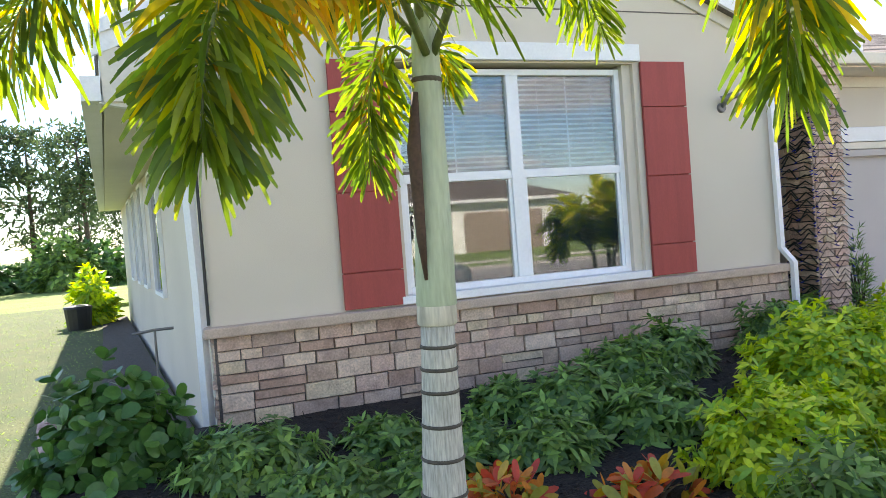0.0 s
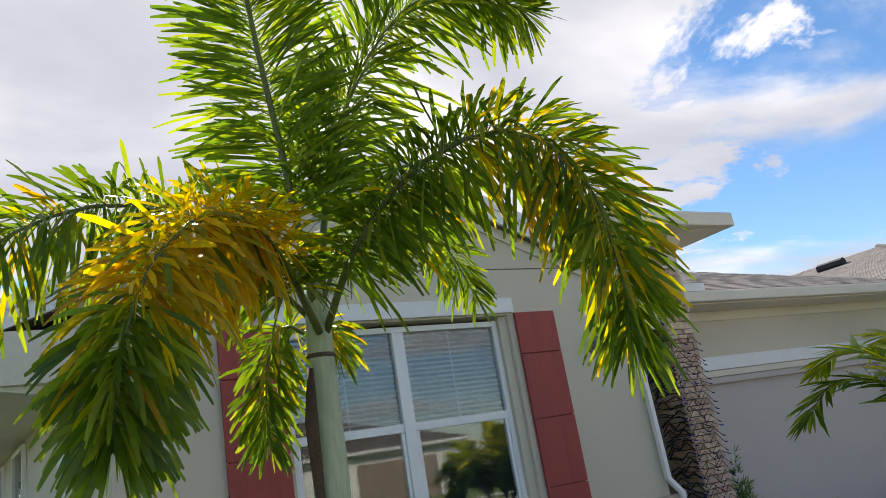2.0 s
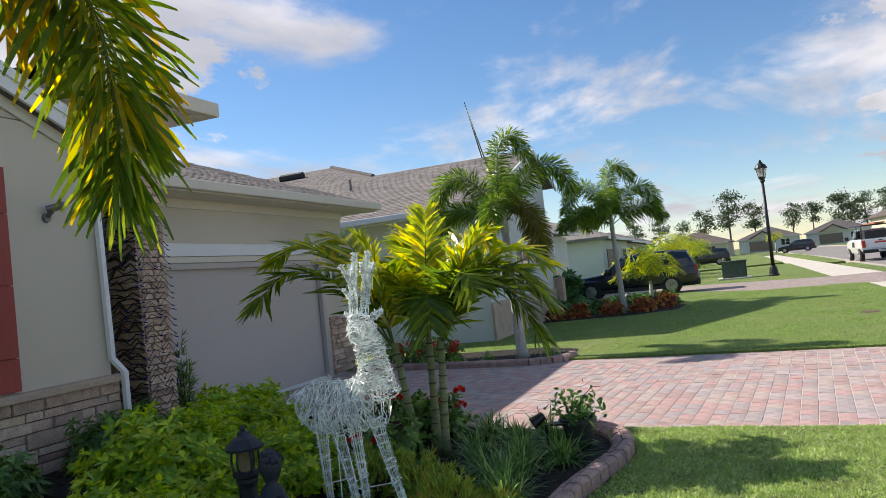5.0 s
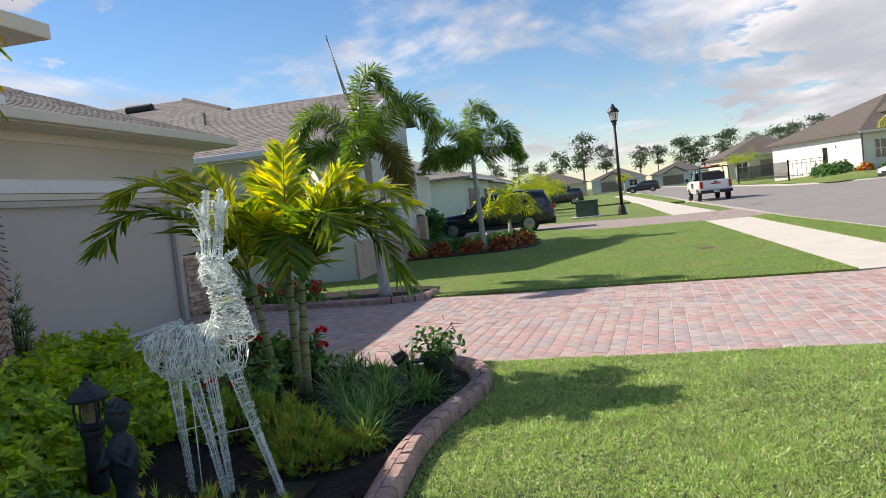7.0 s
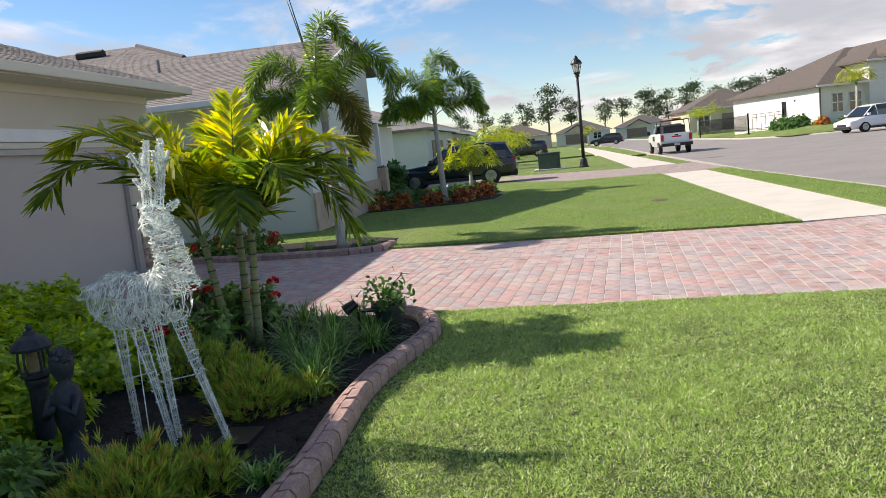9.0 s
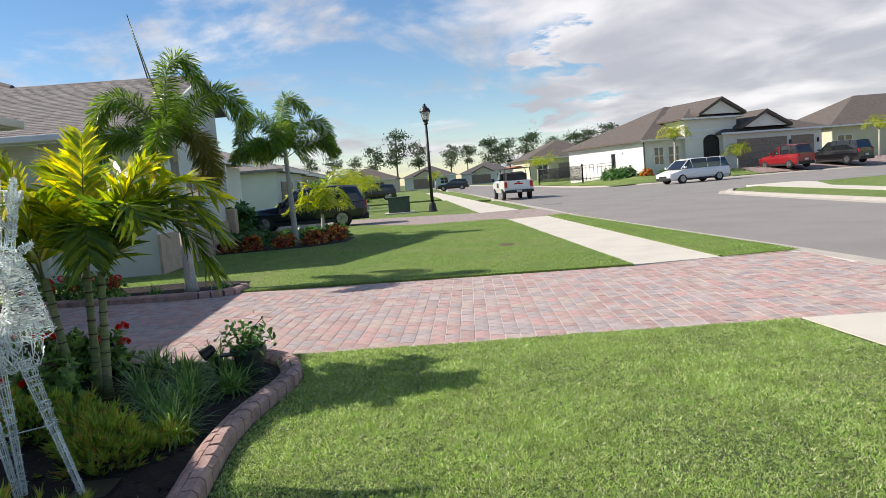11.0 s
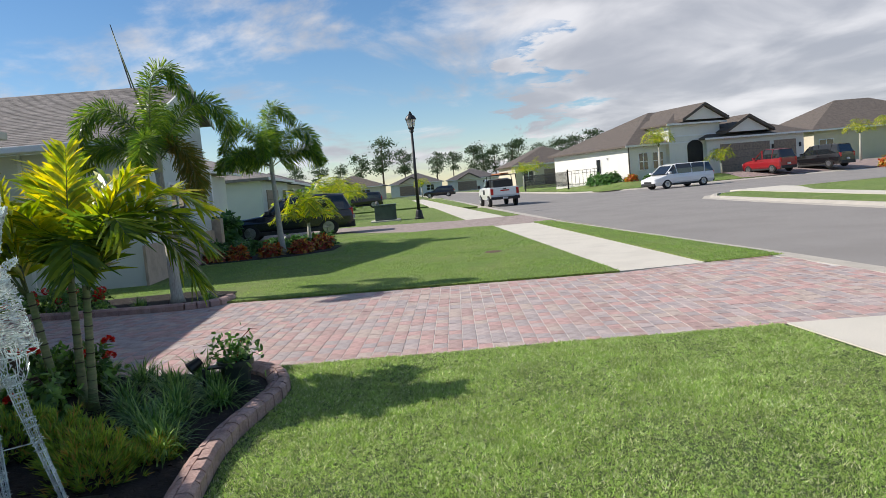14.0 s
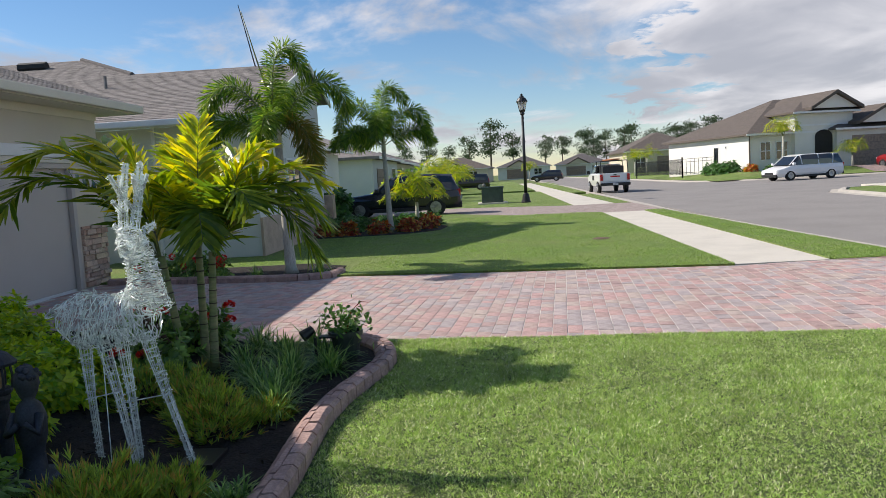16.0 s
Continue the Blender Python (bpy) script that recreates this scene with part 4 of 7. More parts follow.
def curve_through(points, n):
    """Evenly spaced points on a smooth line through some points."""
    p = [Vector(q) for q in points]
    p = [p[0] * 2 - p[1]] + p + [p[-1] * 2 - p[-2]]
    dense = []
    for i in range(1, len(p) - 2):
        for k in range(24):
            t = k / 24
            dense.append(0.5 * ((2 * p[i]) + (p[i + 1] - p[i - 1]) * t + (2 * p[i - 1] - 5 * p[i] + 4 * p[i + 1] - p[i + 2]) * t * t + (3 * p[i] - p[i - 1] - 3 * p[i + 1] + p[i + 2]) * t ** 3))
    dense.append(p[-2])
    cum = np.concatenate([[0], np.cumsum([(b - a).length for a, b in zip(dense, dense[1:])])])
    s = np.linspace(0, cum[-1], n)
    arr = np.array(dense)
    return np.stack([np.interp(s, cum, arr[:, k]) for k in range(3)], 1)


def frond(points, leaflets, length, width, seed, plume=1.0, droop=0.35, bare=0.12, tip=0.45, prof=FISHTAIL, forward=0.6, ragged=0.08):
    """Arrays for the leaflets of one palm leaf, and its midrib. plume: 1 sets leaflets all round the rib, 0 in two flat ranks."""
    rng = np.random.default_rng(seed)
    rib = curve_through(points, 40)
    t = np.linspace(bare, 1.0, leaflets)
    idx = t * 39
    base = np.stack([np.interp(idx, np.arange(40), rib[:, k]) for k in range(3)], 1)
    tan = np.gradient(rib, axis=0)
    tan /= np.linalg.norm(tan, axis=1, keepdims=True)
    way = np.stack([np.interp(idx, np.arange(40), tan[:, k]) for k in range(3)], 1)
    side = np.cross(way, (0, 0, 1.0))
    side /= np.maximum(np.linalg.norm(side, axis=1, keepdims=True), 1e-5)
    up = np.cross(side, way)
    sign = np.where(np.arange(leaflets) % 2, 1.0, -1.0)
    ang = rng.normal(0.15, 0.95 * plume + 0.14, leaflets)
    out = side * (sign * np.cos(ang))[:, None] + up * np.sin(ang)[:, None]
    fwd = forward + rng.normal(0, 0.14, leaflets) + 0.5 * t ** 3
    d = out + way * fwd[:, None] + rng.normal(0, ragged, (leaflets, 3))
    L = length * (0.62 + 0.38 * np.sin(np.pi * np.clip(t * 0.9 + 0.1, 0, 1))) * rng.uniform(0.72, 1.15, leaflets) * np.where(t > 0.9, 1 - tip * (t - 0.9) * 6, 1)
    nrm = np.cross(d, way) + rng.normal(0, 0.35, (leaflets, 3))
    v, f = strips(base, d, nrm, L, width * rng.uniform(0.75, 1.2, leaflets), prof, droop * rng.uniform(0.5, 1.5, leaflets))
    return v, f, rib


def add_frond(palm, points, leaflets, length, width, seed, mat=None, rib_r=0.012, gold=None, **kw):
    v, f, rib = frond(points, leaflets, length, width, seed, **kw)
    me = fast_mesh("frond", v, f, mat or LEAF_PALM)
    if gold:
        me.materials.append(LEAF_GOLD)
        per = len(f) // leaflets
        r = np.random.default_rng(seed + 50)
        t = np.linspace(0, 1, leaflets)
        pick = r.uniform(0, 1, leaflets) < gold(t)
        me.polygons.foreach_set("material_index", np.repeat(pick, per).astype(np.int32))
    fr = mesh_part("frond", me, palm)
    bm = tube(rib[::3], np.linspace(rib_r, rib_r * 0.25, len(rib[::3])), 6)
    part("midrib", bm, STALK, fr, smooth=True)
    return fr


# the foxtail palm before the window
palm = tagged(empty("palm_tree"), "young foxtail palm with a ringed grey trunk and drooping plumes", "palm tree")
base_xy, top_xy = Vector((0.865, 2.52)), Vector((0.925, 2.49))


def trunk_at(z):
    p = base_xy.lerp(top_xy, max(0.0, min(1.0, z / 2.1)))
    return (p.x, p.y, z)


zs = [0.05, 0.12, 0.25, 0.45, 0.7, 1.0, 1.16]
part("trunk", tube([trunk_at(z) for z in zs], [0.125, 0.108, 0.094, 0.084, 0.074, 0.064, 0.060], 20), BARK_GREY, palm, "grey trunk with leaf-scar rings", smooth=True)
for z, r in ((1.06, 0.0645), (0.98, 0.0665), (0.90, 0.069), (0.78, 0.0735), (0.66, 0.078), (0.53, 0.084), (0.40, 0.089), (0.25, 0.096)):
    bm = tube([trunk_at(z - 0.007), trunk_at(z), trunk_at(z + 0.006)], [r, r + 0.0035, r - 0.001], 20)
    part("leaf_scar", bm, RING, palm, smooth=True)
part("sheath", tube([trunk_at(z) for z in (1.135, 1.14, 1.22, 1.34, 1.62)], [0.066, 0.072, 0.071, 0.067, 0.058], 20), SHEATH, palm, "pale dry leaf sheath", smooth=True)
part("crownshaft", tube([trunk_at(z) for z in (1.20, 1.21, 1.55, 1.8, 2.02, 2.12, 2.3)], [0.068, 0.0735, 0.066, 0.058, 0.052, 0.049, 0.036], 20), SHAFT, palm, "smooth grey-green crownshaft", smooth=True)
part("leaf_scar", tube([trunk_at(1.985), trunk_at(2.0), trunk_at(2.012)], [0.050, 0.058, 0.050], 18), RING, palm, smooth=True)
part("dead_sheath", tube([(0.86, 2.45, 1.95), (0.835, 2.43, 1.75), (0.84, 2.44, 1.45), (0.85, 2.45, 1.3)], [0.012, 0.026, 0.018, 0.006], 8), PETIOLE_BROWN, palm, "dead brown sheath that hangs off", smooth=True)
some = lambda a, b, p: (lambda t: np.where((t > a) & (t < b), p, 0.04))
FR = dict(plume=1.0, droop=0.45, forward=0.3, ragged=0.22)
add_frond(palm, [(0.94, 2.46, 2.08), (1.03, 2.24, 2.38), (1.22, 1.97, 2.60), (1.43, 1.72, 2.61), (1.56, 1.56, 2.38), (1.58, 1.51, 2.02), (1.56, 1.51, 1.80)], 1050, 0.275, 0.0165, 1, rib_r=0.016, gold=some(0.38, 0.88, 0.24), **FR)
add_frond(palm, [(0.91, 2.44, 2.08), (0.70, 2.24, 2.36), (0.48, 2.04, 2.40), (0.26, 1.86, 2.22), (0.13, 1.74, 1.92), (0.10, 1.70, 1.68)], 900, 0.26, 0.0185, 2, rib_r=0.015, gold=some(0.10, 0.72, 0.88), **FR)
add_frond(palm, [(0.90, 2.50, 2.15), (0.58, 2.50, 2.48), (0.22, 2.44, 2.58), (-0.15, 2.36, 2.40), (-0.38, 2.30, 2.02)], 620, 0.27, 0.016, 3, gold=some(0.6, 0.9, 0.15), **FR)
add_frond(palm, [(0.92, 2.48, 2.15), (0.82, 2.36, 2.70), (0.71, 2.22, 3.14), (0.62, 2.08, 3.48), (0.50, 1.92, 3.62), (0.40, 1.80, 3.45)], 800, 0.38, 0.0160, 4, rib_r=0.018, plume=0.6, droop=0.15, bare=0.2, forward=0.4, ragged=0.14)
add_frond(palm, [(0.94, 2.48, 2.15), (1.00, 2.42, 2.65), (1.12, 2.32, 3.05), (1.32, 2.18, 3.36), (1.58, 2.04, 3.46), (1.80, 1.93, 3.30)], 800, 0.37, 0.0160, 5, rib_r=0.016, plume=0.6, droop=0.2, bare=0.2, forward=0.4, ragged=0.14)
add_frond(palm, [(0.95, 2.50, 2.20), (1.12, 2.58, 2.48), (1.38, 2.70, 2.66), (1.72, 2.82, 2.60), (1.95, 2.92, 2.30)], 380, 0.22, 0.016, 6, **FR)
add_frond(palm, [(0.90, 2.52, 2.08), (0.81, 2.57, 2.14), (0.74, 2.59, 1.98), (0.72, 2.60, 1.70)], 240, 0.17, 0.017, 8, rib_r=0.008, gold=some(0.0, 0.5, 0.2), **FR)
add_frond(palm, [(0.95, 2.52, 2.08), (1.00, 2.56, 2.14), (1.03, 2.58, 2.0)], 110, 0.14, 0.016, 9, rib_r=0.007, gold=some(0.0, 0.6, 0.25), **FR)
part("dead_leaf", tube([(1.33, 2.16, 3.02), (1.345, 2.15, 2.94), (1.37, 2.14, 2.86), (1.385, 2.14, 2.82)], [0.005, 0.004, 0.004, 0.002], 5), RING, palm)


LEAF_FOX = leaf_material("dark_plume_leaflet", [(0.10, 0.20, 0.03), (0.18, 0.29, 0.04), (0.06, 0.13, 0.025), (0.27, 0.36, 0.05), (0.12, 0.22, 0.034)], 0.45, 0.28)
LEAF_DRY = leaf_material("bronzed_plume_leaflet", [(0.20, 0.18, 0.035), (0.13, 0.17, 0.03), (0.25, 0.19, 0.04)], 0.35, 0.4)


def foxtail(at, height, spread, seed, lean, plumes, dry=-1):
    """A street palm: tapered trunk, crownshaft and arching plumes. Each plume: its heading and points (reach, rise) from the crown's foot."""
    p = tagged(empty("palm_tree"), "foxtail palm with a slim grey trunk and bushy plumes", "palm tree", "foxtail palms along the drives")
    x, y, z = at
    top = Vector((x + lean[0], y + lean[1], z + height))
    pts = [Vector((x, y, z)).lerp(top, f) for f in (0, 0.05, 0.3, 0.7, 1.0)]
    part("trunk", tube(pts, [0.13, 0.095, 0.078, 0.066, 0.058], 14), BARK_GREY, p, smooth=True)
    part("crownshaft", tube([top - Vector((0, 0, 0.05)), top + Vector((0, 0, 0.3)), top + Vector((0, 0, 0.62))], [0.068, 0.055, 0.03], 12), SHAFT, p, smooth=True)
    for i, (az, line) in enumerate(plumes):
        a = Vector((math.sin(radians(az)), -math.cos(radians(az)), 0))
        pts = [top + Vector((0, 0, 0.1))] + [top + a * r * spread + Vector((0, 0, h * spread)) for r, h in line]
        add_frond(p, pts, 1000, 0.29 * spread, 0.0125 * spread, seed * 30 + i, LEAF_DRY if i == dry else LEAF_FOX, rib_r=0.014, plume=0.9, droop=0.3, bare=0.16, forward=0.45, ragged=0.12)
    return p


ARCH = [(0.28, 0.62), (0.66, 0.98), (1.02, 0.86), (1.14, 0.48)]
LOW = [(0.34, 0.28), (0.80, 0.44), (1.20, 0.12)]
UPRIGHT = [(-0.04, 0.75), (0.06, 1.40), (0.30, 1.54), (0.47, 1.18)]
HANG = [(0.32, 0.36), (0.54, 0.02), (0.60, -0.46)]
# heading: 0 runs along the street side (-y), 90 away (+x)
fox = foxtail((11.8, 3.23, 0.05), 2.1, 1.0, 21, (-0.02, 0.05), [(180, ARCH), (175, LOW), (10, UPRIGHT), (5, ARCH), (350, HANG), (95, ARCH), (120, LOW), (268, [(0.3, 0.42), (0.6, 0.40), (0.85, 0.02)])], dry=4)
part("spear_leaf", tube([(11.78, 3.3, 2.7), (11.78, 3.4, 3.07), (11.8, 3.51, 3.43), (11.8, 3.73, 4.3)], [0.018, 0.016, 0.012, 0.006], 6), STALK, fox, "thin dark unopened leaf", smooth=True)
foxtail((21.0, 2.75, 0.05), 2.3, 1.2, 22, (0.05, 0.07), [(8, [(-0.02, 0.95), (0.18, 1.48), (0.60, 1.12)]), (178, [(0.28, 0.85), (0.74, 1.10), (1.08, 0.50)]), (184, LOW), (2, [(0.48, 0.85), (0.90, 0.80), (1.06, 0.22)]), (356, LOW), (92, ARCH), (270, [(0.35, 0.6), (0.7, 0.75), (1.0, 0.3)]), (130, LOW), (230, LOW)])

# clump of slender palms in the bed
clump = tagged(empty("palm_clump"), "clump of slender green-stemmed palms with yellow-green feather leaves", "palm tree")
stems = [((5.60, 2.47, 0.03), (5.56, 2.58, 0.98)), ((5.66, 2.33, 0.03), (5.66, 2.31, 1.05)), ((5.55, 2.22, 0.03), (5.52, 2.15, 1.0))]
GREENSTEM = material("green_ringed_stem", (0.20, 0.24, 0.09), 0.6, var=0.15, scale=5, fine=18, bump=0.2, stretch=(1, 1, 3), tint=(0.30, 0.27, 0.14))
for k, (a, b) in enumerate(stems):
    a, b = Vector(a), Vector(b)
    st = part("stem", tube([a, a.lerp(b, 0.1), a.lerp(b, 0.5), b], [0.052, 0.036, 0.031, 0.026], 12), GREENSTEM, clump, "green ringed stem", smooth=True)
    for z in np.linspace(0.15, 0.9, 8):
        c = a.lerp(b, z)
        d = (b - a).normalized() * 0.005
        part("ring", tube([c - d, c, c + d], [0.033, 0.037 - 0.006 * z, 0.032], 12), WOOD, st)
part("dry_sheath", tube([(5.58, 2.55, 0.15), (5.50, 2.68, 0.42), (5.46, 2.80, 0.62)], [0.05, 0.045, 0.01], 8), PETIOLE_BROWN, clump, "dry brown sheath", smooth=True)
BF = dict(plume=0.08, droop=0.20, bare=0.14, forward=0.72, prof=LANCE, ragged=0.06)
tops = [Vector(b) for a, b in stems]
goals = [(0, (5.5, 3.62, 1.76), 0.42), (0, (5.5, 3.88, 1.36), 0.50), (0, (5.9, 3.30, 1.85), 0.4), (0, (5.5, 2.78, 1.88), 0.2), (0, (6.3, 3.2, 1.45), 0.4),
         (1, (5.60, 2.20, 2.02), 0.06), (1, (5.75, 2.42, 1.85), 0.12), (1, (6.3, 2.7, 1.8), 0.4), (1, (6.4, 1.9, 1.7), 0.4), (1, (5.0, 2.55, 1.50), 0.3), (1, (5.10, 2.05, 1.12), 0.30),
         (2, (5.5, 1.22, 1.50), 0.34), (2, (5.5, 1.22, 1.20), 0.42), (2, (5.45, 1.28, 0.92), 0.46), (2, (5.45, 1.66, 1.80), 0.15), (2, (6.2, 1.6, 1.3), 0.4), (2, (5.05, 1.65, 1.35), 0.3)]
for i, (s, tip, arch) in enumerate(goals):
    c, tp = tops[s], Vector(tip)
    m1, m2 = c.lerp(tp, 0.35) + Vector((0, 0, arch * 0.8)), c.lerp(tp, 0.72) + Vector((0, 0, arch * 0.8))
    # high fronds take the sunlit tone, low ones the shaded tone
    add_frond(clump, [c - Vector((0, 0, 0.06)), m1, m2, tp], 120, 0.36, 0.034, 300 + i, LEAF_BUNCH if tp.z > 1.45 or arch > 0.55 else LEAF_BUNCH_SHADED, rib_r=0.010, **BF)


def shrub(name, label, at, size, clusters, per, length, width, mat, seed, prof=LANCE, spread=1.0, droop=0.25, category="shrub", group="", shell=0.55, lift=0.35, stems=9):
    """A bush: twigs from the ground and rosettes of leaves that fill an uneven dome."""
    rng = np.random.default_rng(seed)
    sx, sy, sz = size
    th, u = rng.uniform(0, 2 * np.pi, clusters), rng.uniform(0.0, 1.0, clusters)
    r = (shell + (1 - shell) * rng.uniform(0, 1, clusters) ** 0.5)
    lump = 1 + 0.22 * np.sin(3 * th + seed) * np.sin(4 * u * 3 + seed) + rng.normal(0, 0.09, clusters)
    c = np.sqrt(1 - (u * 0.98) ** 2)
    unit = np.stack([c * np.cos(th), c * np.sin(th), u], 1)
    pos = unit * (r * lump)[:, None] * (sx, sy, sz)
    nrm = unit / (sx, sy, sz)
    nrm /= np.linalg.norm(nrm, axis=1, keepdims=True)
    nrm[:, 2] += lift
    nrm += rng.normal(0, 0.2, nrm.shape)
    nrm /= np.linalg.norm(nrm, axis=1, keepdims=True)
    ref = np.cross(nrm, rng.normal(0, 1, nrm.shape))
    ref /= np.linalg.norm(ref, axis=1, keepdims=True)
    ref2 = np.cross(nrm, ref)
    B, D, N = [], [], []
    for k in range(per):
        a = 2 * np.pi * k / per + rng.uniform(-0.3, 0.3, clusters)
        sp = spread * rng.uniform(0.6, 1.2, clusters)
        tang = ref * np.cos(a)[:, None] + ref2 * np.sin(a)[:, None]
        B.append(pos + nrm * rng.uniform(-0.25, 0.05, clusters)[:, None] * length)
        D.append(nrm * np.cos(sp)[:, None] + tang * np.sin(sp)[:, None])
        N.append(nrm - tang * 0.3)
    B, D, N = map(np.concatenate, (B, D, N))
    n = len(B)
    v, f = strips(B, D, N, length * rng.uniform(0.65, 1.15, n), width * rng.uniform(0.75, 1.15, n), prof, droop * rng.uniform(0.3, 1.5, n))
    sh = tagged(empty(name, Matrix.Translation(at)), label, category, group)
    mesh_part("foliage", fast_mesh("foliage", v, f, mat), sh)
    for k in range(stems):
        a = rng.uniform(0, 2 * np.pi)
        q = np.array((math.cos(a) * sx, math.sin(a) * sy, 0)) * rng.uniform(0.2, 0.7)
        part("stem", tube([(q[0] * 0.15, q[1] * 0.15, -0.04), (q[0] * 0.5, q[1] * 0.5, sz * 0.35), (q[0], q[1], sz * rng.uniform(0.6, 0.85))], [0.010, 0.007, 0.003], 5), WOOD, sh)
    return sh


def grounded(x, y):
    return (x, y, bed_z(x, y) - 0.01)


SCHEF = "dark green shrub with fingered leaves in the mulch"
for i, (x, y, sx, sy, sz, n) in enumerate([(0.36, 4.25, 0.38, 0.32, 0.27, 360), (1.18, 4.35, 0.26, 0.24, 0.15, 170), (1.62, 4.05, 0.24, 0.22, 0.15, 150), (2.42, 4.25, 0.36, 0.30, 0.31, 330), (3.02, 4.55, 0.34, 0.32, 0.36, 320), (3.58, 4.80, 0.36, 0.30, 0.38, 320), (4.85, 4.95, 0.36, 0.26, 0.40, 300), (0.72, 3.75, 0.28, 0.24, 0.15, 170), (5.75, 5.60, 0.40, 0.34, 0.36, 300), (2.05, 4.55, 0.24, 0.22, 0.20, 150), (1.95, 3.72, 0.32, 0.26, 0.20, 240), (2.72, 3.78, 0.34, 0.30, 0.28, 300), (1.25, 3.72, 0.26, 0.22, 0.15, 170)]):
    shrub("shrub", SCHEF, grounded(x, y), (sx, sy, sz), n, 7, 0.105, 0.030, LEAF_DARK, 40 + i, spread=1.25, droop=0.35, group="dark shrubs along the wall")
shrub("shrub", "bushy plant with broad round glossy leaves at the house corner", (-0.36, 4.75, 0.08), (0.42, 0.40, 0.64), 420, 4, 0.115, 0.085, LEAF_CLUSIA, 60, prof=ROUND, spread=1.0, droop=0.15)
for i, (x, y, sx, sy, sz, n) in enumerate([(3.88, 3.50, 0.60, 0.55, 0.62, 1700), (5.15, 3.95, 0.62, 0.60, 0.46, 1300), (4.65, 3.15, 0.52, 0.45, 0.36, 950), (5.95, 4.50, 0.60, 0.55, 0.42, 1000), (3.70, 2.95, 0.36, 0.36, 0.36, 560), (2.95, 2.95, 0.50, 0.42, 0.42, 900)]):
    shrub("shrub", "bright lime-green leafy bush in the mulch", grounded(x, y), (sx, sy, sz), n, 6, 0.082, 0.030, LEAF_LIME, 70 + i, spread=1.15, droop=0.3, group="lime bushes")
for i, (x, y, sx, sz, n) in enumerate([(4.05, 1.66, 0.26, 0.27, 430), (4.45, 1.95, 0.22, 0.27, 330), (2.80, 1.74, 0.30, 0.27, 520), (3.02, 1.50, 0.18, 0.18, 260), (4.6, 2.35, 0.26, 0.30, 360), (4.28, 1.42, 0.16, 0.12, 150)]):
    shrub("shrub", "low feathery yellow-green shrub with reddish tips", grounded(x, y), (sx, sx, sz), n, 9, 0.075, 0.008, LEAF_JUNIPER, 80 + i, prof=BLADE, spread=0.50, droop=0.1, lift=0.9, group="feathery shrubs")
shrub("shrub", "dark green shrub with fingered leaves in the mulch", grounded(2.55, 2.25), (0.34, 0.30, 0.42), 420, 7, 0.09, 0.026, LEAF_DARK, 90, spread=1.25, group="dark shrubs along the wall")
for i, (x, y, s) in enumerate([(1.50, 3.28, 0.20), (2.12, 3.02, 0.22)]):
    shrub("croton", "croton with orange, red and yellow veined leaves", grounded(x, y), (s, s, 0.14), 22, 5, 0.14, 0.050, LEAF_CROTON, 95 + i, prof=ROUND, spread=0.8, droop=0.25, category="plant", group="crotons")
shrub("conifer", "small dark conifer beside the garage door", (7.0, 5.98, 0.1), (0.15, 0.15, 0.92), 240, 5, 0.10, 0.012, LEAF_DARK, 99, prof=BLADE, spread=0.8, droop=0.1, category="shrub", shell=0.2, lift=0.7)


def strap_clump(x, y, n, length, seed, mat=None):
    rng = np.random.default_rng(seed)
    th = rng.uniform(0, 2 * np.pi, n)
    tilt = rng.uniform(0.15, 1.0, n)
    d = np.stack([np.cos(th) * np.sin(tilt), np.sin(th) * np.sin(tilt), np.cos(tilt)], 1)
    b = np.stack([rng.normal(0, 0.035, n), rng.normal(0, 0.035, n), np.zeros(n)], 1)
    nr = np.stack([-np.cos(th) * 0.4, -np.sin(th) * 0.4, np.ones(n)], 1)
    v, f = strips(b, d, nr, length * rng.uniform(0.6, 1.1, n), 0.011, [(0, 0.8), (0.35, 1.0), (0.7, 0.8), (1, 0.1)], rng.uniform(0.25, 0.8, n))
    ob = new("strap_plant", fast_mesh("strap_plant", v, f, mat or LEAF_GRASSY))
    ob.location = grounded(x, y)
    return tagged(ob, "clump of grassy dark green strap leaves in the mulch", "plant", "strap-leaf clumps")


for i, (x, y) in enumerate([(5.95, 1.75), (5.62, 1.62), (5.30, 1.52), (5.0, 1.48), (4.72, 1.55), (5.75, 1.35), (5.35, 1.22), (6.25, 2.05), (6.45, 2.45), (5.1, 1.75), (6.2, 1.55), (4.35, 1.38), (3.05, 1.22), (6.6, 2.9), (5.5, 1.95)]):
    strap_clump(x, y, 190, 0.42 if i != 12 else 0.22, 120 + i)
for i, (x, y) in enumerate([(11.55, 4.3), (11.6, 3.75), (11.75, 2.75), (11.6, 4.9)]):
    ob = strap_clump(x, y, 110, 0.32, 140 + i)
    ob.location.z = 0.04

